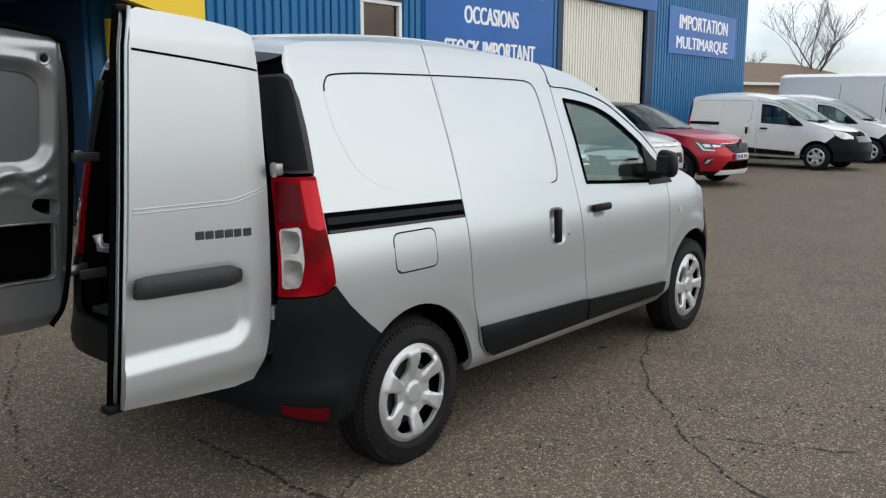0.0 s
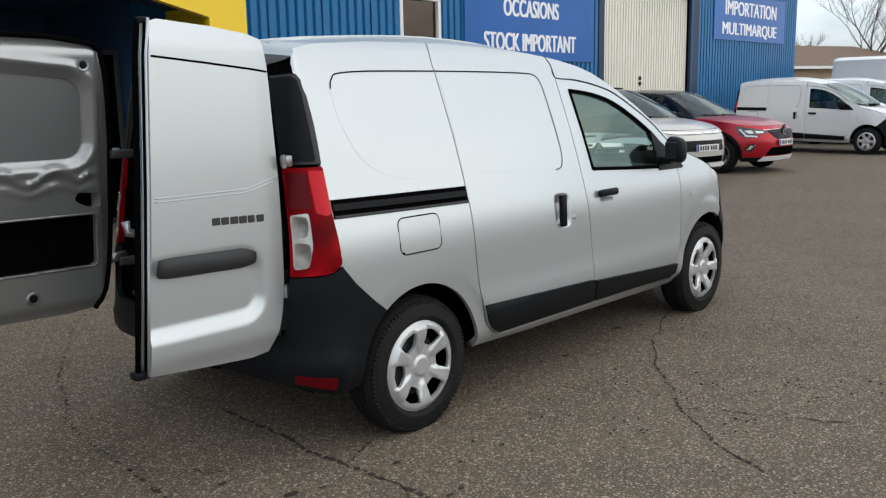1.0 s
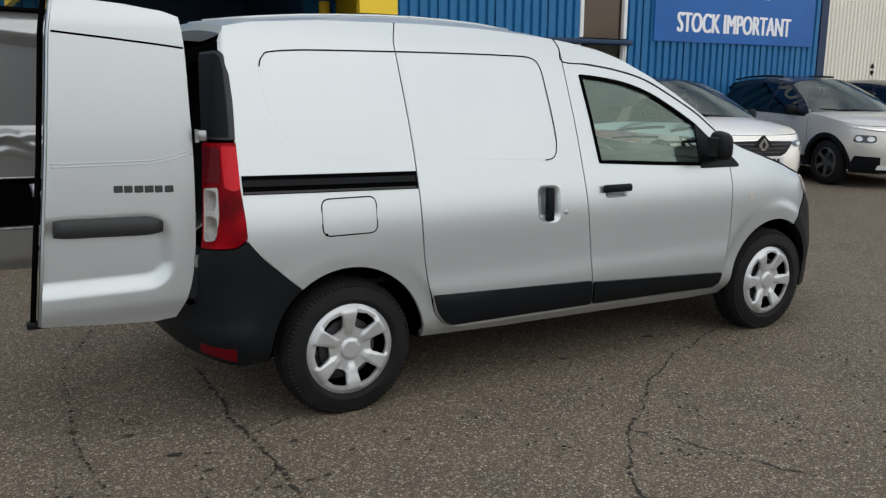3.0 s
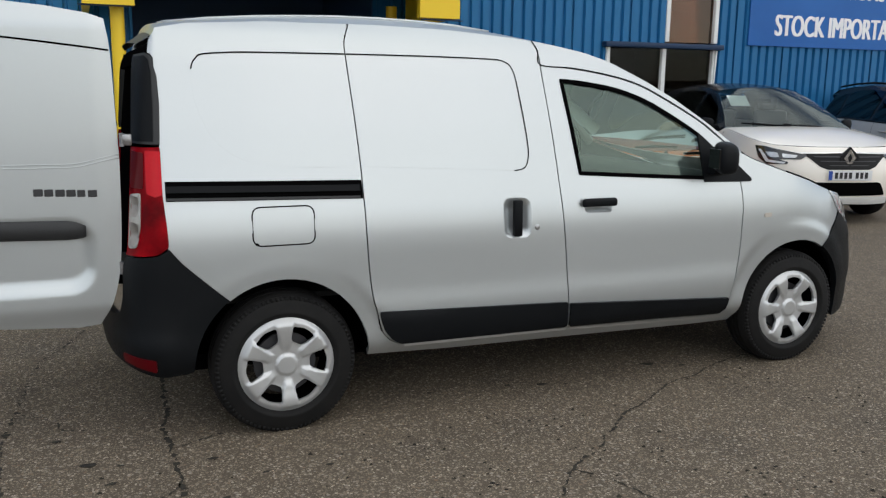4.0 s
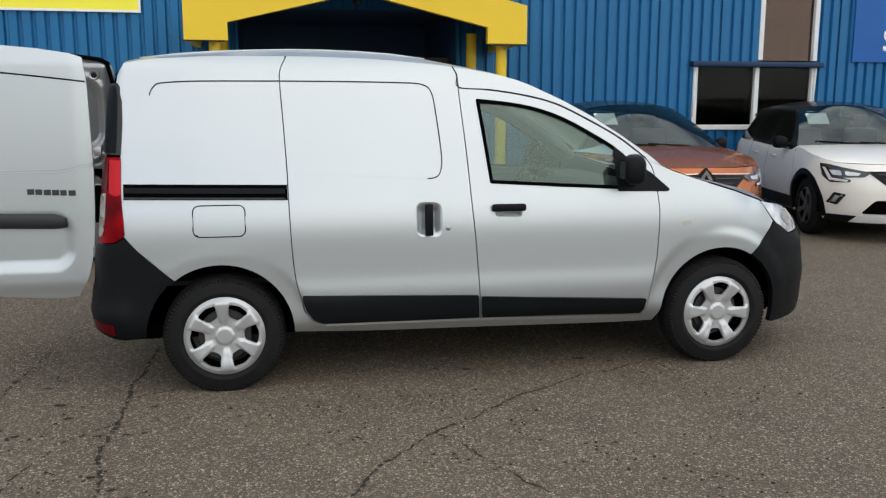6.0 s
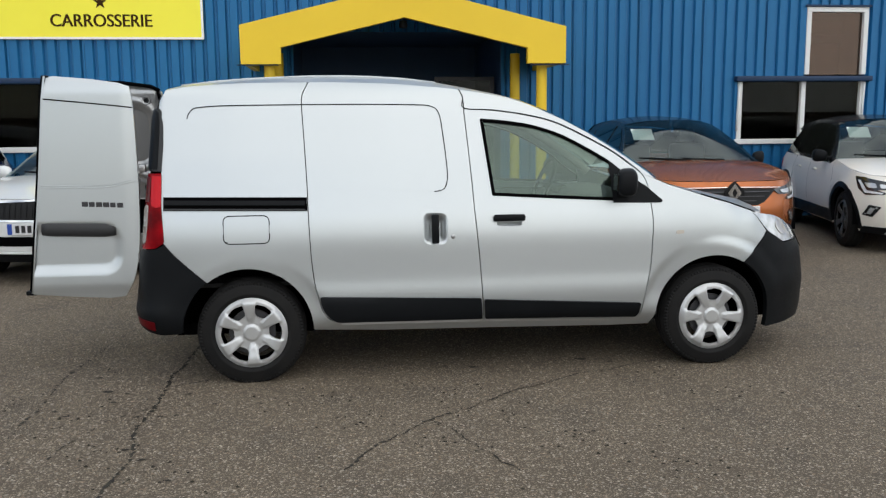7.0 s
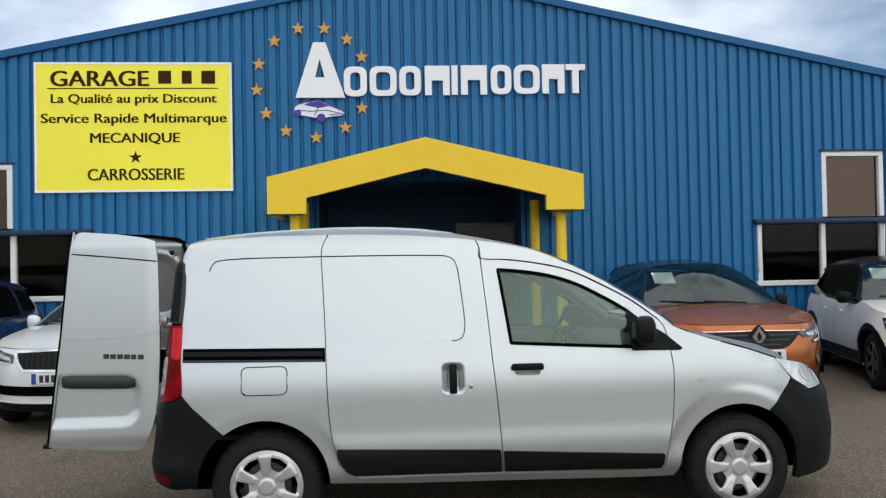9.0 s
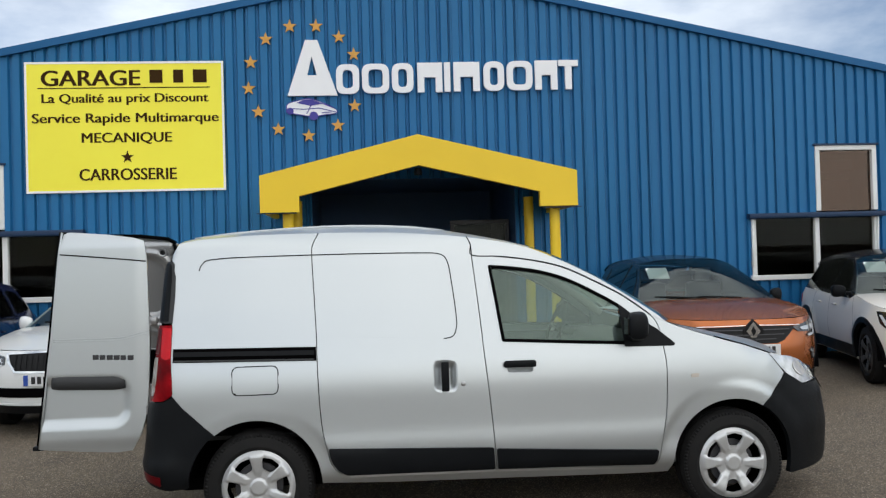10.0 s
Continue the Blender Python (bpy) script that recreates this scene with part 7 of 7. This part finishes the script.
# ---- tall van, house and tree beyond ----
def build_tall_van(m):
    v = holder("tall_van", "large white high-roofed delivery van behind the smaller vans", "van", m=m)
    sh = Shell([0.2, 0.5, 1.0, 1.3, 1.9, 2.3, 2.45], [0.95, 0.99, 1.0, 0.98, 0.93, 0.88, 0.80], -0.7, ([0.2, 0.6, 2.4], [-1.0, -1.05, -0.95]), 5.0,
               3.6, ([0.2, 0.5, 0.9, 1.1, 1.4], [4.5, 4.6, 4.5, 4.35, 4.1]), 2.6, lambda x: 0.02 * max(0.0, x - 2.8))
    for s in (-1, 1):
        sf = sh.surf(s)
        o = [(-1.6, 0.35), (-0.42, 0.35)] + arc(0, 0.35, 0.42, 180, 0, 14) + [(3.2, 0.35)] + arc(3.62, 0.35, 0.42, 180, 90, 8) + [(4.2, 0.9), (4.0, 1.15), (3.55, 1.25), (3.25, 1.75), (2.9, 2.2), (2.6, 2.38), (-1.6, 2.38)]
        body = part("body_side", panel(o, sf, 0.14, thick=0.03), WHITE_PAINT, v)
        win = rounded([(2.35, 1.28), (3.35, 1.25), (3.1, 1.72), (2.8, 1.98), (2.35, 1.98)], 0.05, 3)
        part("side_window", panel(win, sf, 0.2, thick=0.005, offset=0.003), DARK_GLASS, body)
        for line in ([(2.25, 0.4), (2.25, 2.2)], [(1.0, 0.4), (1.0, 2.2)], [(-0.5, 0.9), (2.2, 0.9)]):
            part("door_gap", ribbon(dense(line, 0.15, False), sf, 0.012, 0.002), GAP_AND_SHADE, body)
        for x in (0.0, 3.62):
            add_wheel(v, x, s * 0.86, 0.35, 0.35, s)
            part("arch_liner", arch_liner(x, 0.35, 0.43, s * 0.93, s * 0.5), GAP_AND_SHADE, v)
        b = [(4.05, 0.3), (4.6, 0.3), (4.6, 0.75), (4.05, 0.85)]
        part("front_bumper", panel(b, sf, 0.1, thick=0.02, offset=0.006), PLASTIC, v)
        part("headlamp", panel([(4.02, 0.86), (4.3, 0.82), (4.25, 1.05), (4.0, 1.12)], sf, 0.1, thick=0.01, offset=0.006), LAMP_GREY, v)
    line = [(-1.55, 2.37), (-1.2, 2.38), (-0.8, 2.385), (0.0, 2.385), (1.5, 2.385), (2.6, 2.37)]
    rr = [sh.place(a, b) for a, b in line]
    part("roof", lofted(rr, [Vector((r.x + (0.15 if i == 5 else 0), 0, r.z + 0.12)) for i, r in enumerate(rr)], 12, 3.0), WHITE_PAINT, v)
    wl = [(2.6, 2.37), (2.9, 2.19), (3.25, 1.74), (3.55, 1.24)]
    wr = [sh.place(a, b) for a, b in wl]
    part("windscreen", lofted(wr, [Vector((2.75, 0, 2.49)), Vector((3.1, 0, 2.28)), Vector((3.5, 0, 1.76)), Vector((3.85, 0, 1.25))], 10, 2.6), DARK_GLASS, v)
    hl = [(3.55, 1.24), (4.0, 1.14), (4.2, 0.9)]
    hr = [sh.place(a, b) for a, b in hl]
    part("bonnet", lofted(hr, [Vector((3.86, 0, 1.25)), Vector((4.3, 0, 1.15)), Vector((4.5, 0, 0.9))], 10, 2.8), WHITE_PAINT, v)
    part("underbody", boxed(-0.9, 4.2, -0.8, 0.8, 0.3, 0.42), GAP_AND_SHADE, v, smooth=False)
    return v


build_tall_van(pose(27.4, 5.4, 0, 0, 0, -91))


def build_house():
    h = holder("house", "low tan house with a brown tiled roof far behind", "house", m=pose(62, 19.5, 0, 0, 0, -20))
    part("wall", boxed(-8, 8, -5, 5, 0, 3.0), HOUSE_WALL, h, smooth=False)
    bm = bmesh.new()
    lo = [bm.verts.new(p) for p in ((-8.6, -5.6, 2.95), (8.6, -5.6, 2.95), (8.6, 5.6, 2.95), (-8.6, 5.6, 2.95))]
    hi = [bm.verts.new(p) for p in ((-4.2, 0, 4.6), (4.2, 0, 4.6))]
    bm.faces.new((lo[0], lo[1], hi[1], hi[0]))
    bm.faces.new((lo[2], lo[3], hi[0], hi[1]))
    bm.faces.new((lo[1], lo[2], hi[1]))
    bm.faces.new((lo[3], lo[0], hi[0]))
    bm.faces.new(lo[::-1])
    part("roof", bm, ROOF_TILE, h, "brown tiled hipped roof", smooth=False)
    part("eaves_board", boxed(-8.62, 8.62, -5.65, -5.6, 2.8, 2.97), WHITE_FRAME, h, smooth=False)
    for y in (-2.5, 1.5):
        part("window", boxed(-8.05, -8.0, y, y + 1.2, 1.0, 2.2), LAMP_BLACK, h, smooth=False)
    return h


build_house()


def build_bare_tree(m, seed, height):
    rng = random.Random(seed)
    t = holder("bare_tree", "leafless winter tree with fine grey twigs", "tree", m=m)
    trunk = tube([(0, 0, 0), (0.05, 0.02, height * 0.15), (0.0, 0.05, height * 0.32)], [0.22, 0.17, 0.14], 8)
    part("trunk", trunk, BARK, t)
    crown = bmesh.new()

    def grow(p, d, length, r, level):
        pts, rad = [p], [r]
        for k in range(3):
            d = (d + Vector((rng.uniform(-0.22, 0.22), rng.uniform(-0.22, 0.22), rng.uniform(-0.04, 0.2)))).normalized()
            pts.append(pts[-1] + d * length / 3)
            rad.append(r * (1 - 0.22 * (k + 1)))
        tube(pts, rad, 5 if level < 2 else 3, bm=crown)
        if level < 4:
            for k in range(rng.randint(4, 5)):
                a = rng.uniform(0, 2 * math.pi)
                side = Vector((math.cos(a), math.sin(a), rng.uniform(0.15, 0.9)))
                q = pts[rng.randint(1, 3)]
                grow(q, (d * 0.8 + side * 0.75).normalized(), length * rng.uniform(0.55, 0.75), r * 0.5, level + 1)

    for k in range(6):
        a = k * 1.05
        grow(Vector((0, 0.05, height * rng.uniform(0.22, 0.33))), Vector((math.cos(a) * 0.6, math.sin(a) * 0.6, 0.9)).normalized(), height * 0.26, 0.07, 1)
    part("crown", crown, BARK, t, "fine bare twigs")
    return t


TREE = build_bare_tree(pose(66, 16.6, 0), 3, 13.0)
build_bare_tree(pose(72, 24.5, 0), 8, 7.5)


# ---- loose grit on the asphalt ----
def build_grit():
    rng = random.Random(31)
    for name, label, mat, count, lo, hi in (("dirt_crumbs", "small dark crumbs of dirt on the asphalt", CRACK, 420, 0.004, 0.013), ("pebbles", "small pale pebbles scattered on the asphalt", HOUSE_WALL, 260, 0.003, 0.007)):
        verts, faces = [], []
        for k in range(count):
            if name == "dirt_crumbs" and k % 3:
                # gathered in drifts
                j = (k // 28) * 7 % 13
                cx, cy = -1.3 + 0.33 * j + rng.gauss(0, 0.13), -1.0 - 0.19 * ((k // 28) % 9) + rng.gauss(0, 0.10)
            else:
                cx, cy = rng.uniform(-1.9, 3.8), rng.uniform(-4.4, -0.95)
            r, n = rng.uniform(lo, hi), 6
            b = len(verts)
            turn, lean = rng.uniform(0, 6.3), rng.uniform(0.5, 1.0)
            for i in range(n):
                a = turn + 2 * math.pi * i / n
                q = r * rng.uniform(0.6, 1.1)
                verts.append((cx + q * math.cos(a), cy + q * lean * math.sin(a), 0.0005))
            verts.append((cx + rng.uniform(-0.3, 0.3) * r, cy, r * rng.uniform(0.4, 0.8)))
            faces += [(b + i, b + (i + 1) % n, b + n) for i in range(n)]
        me = bpy.data.meshes.new(name)
        me.from_pydata(verts, [], faces)
        me.materials.append(mat)
        tagged(new(name, me), label, "gravel", kind="stuff")


build_grit()
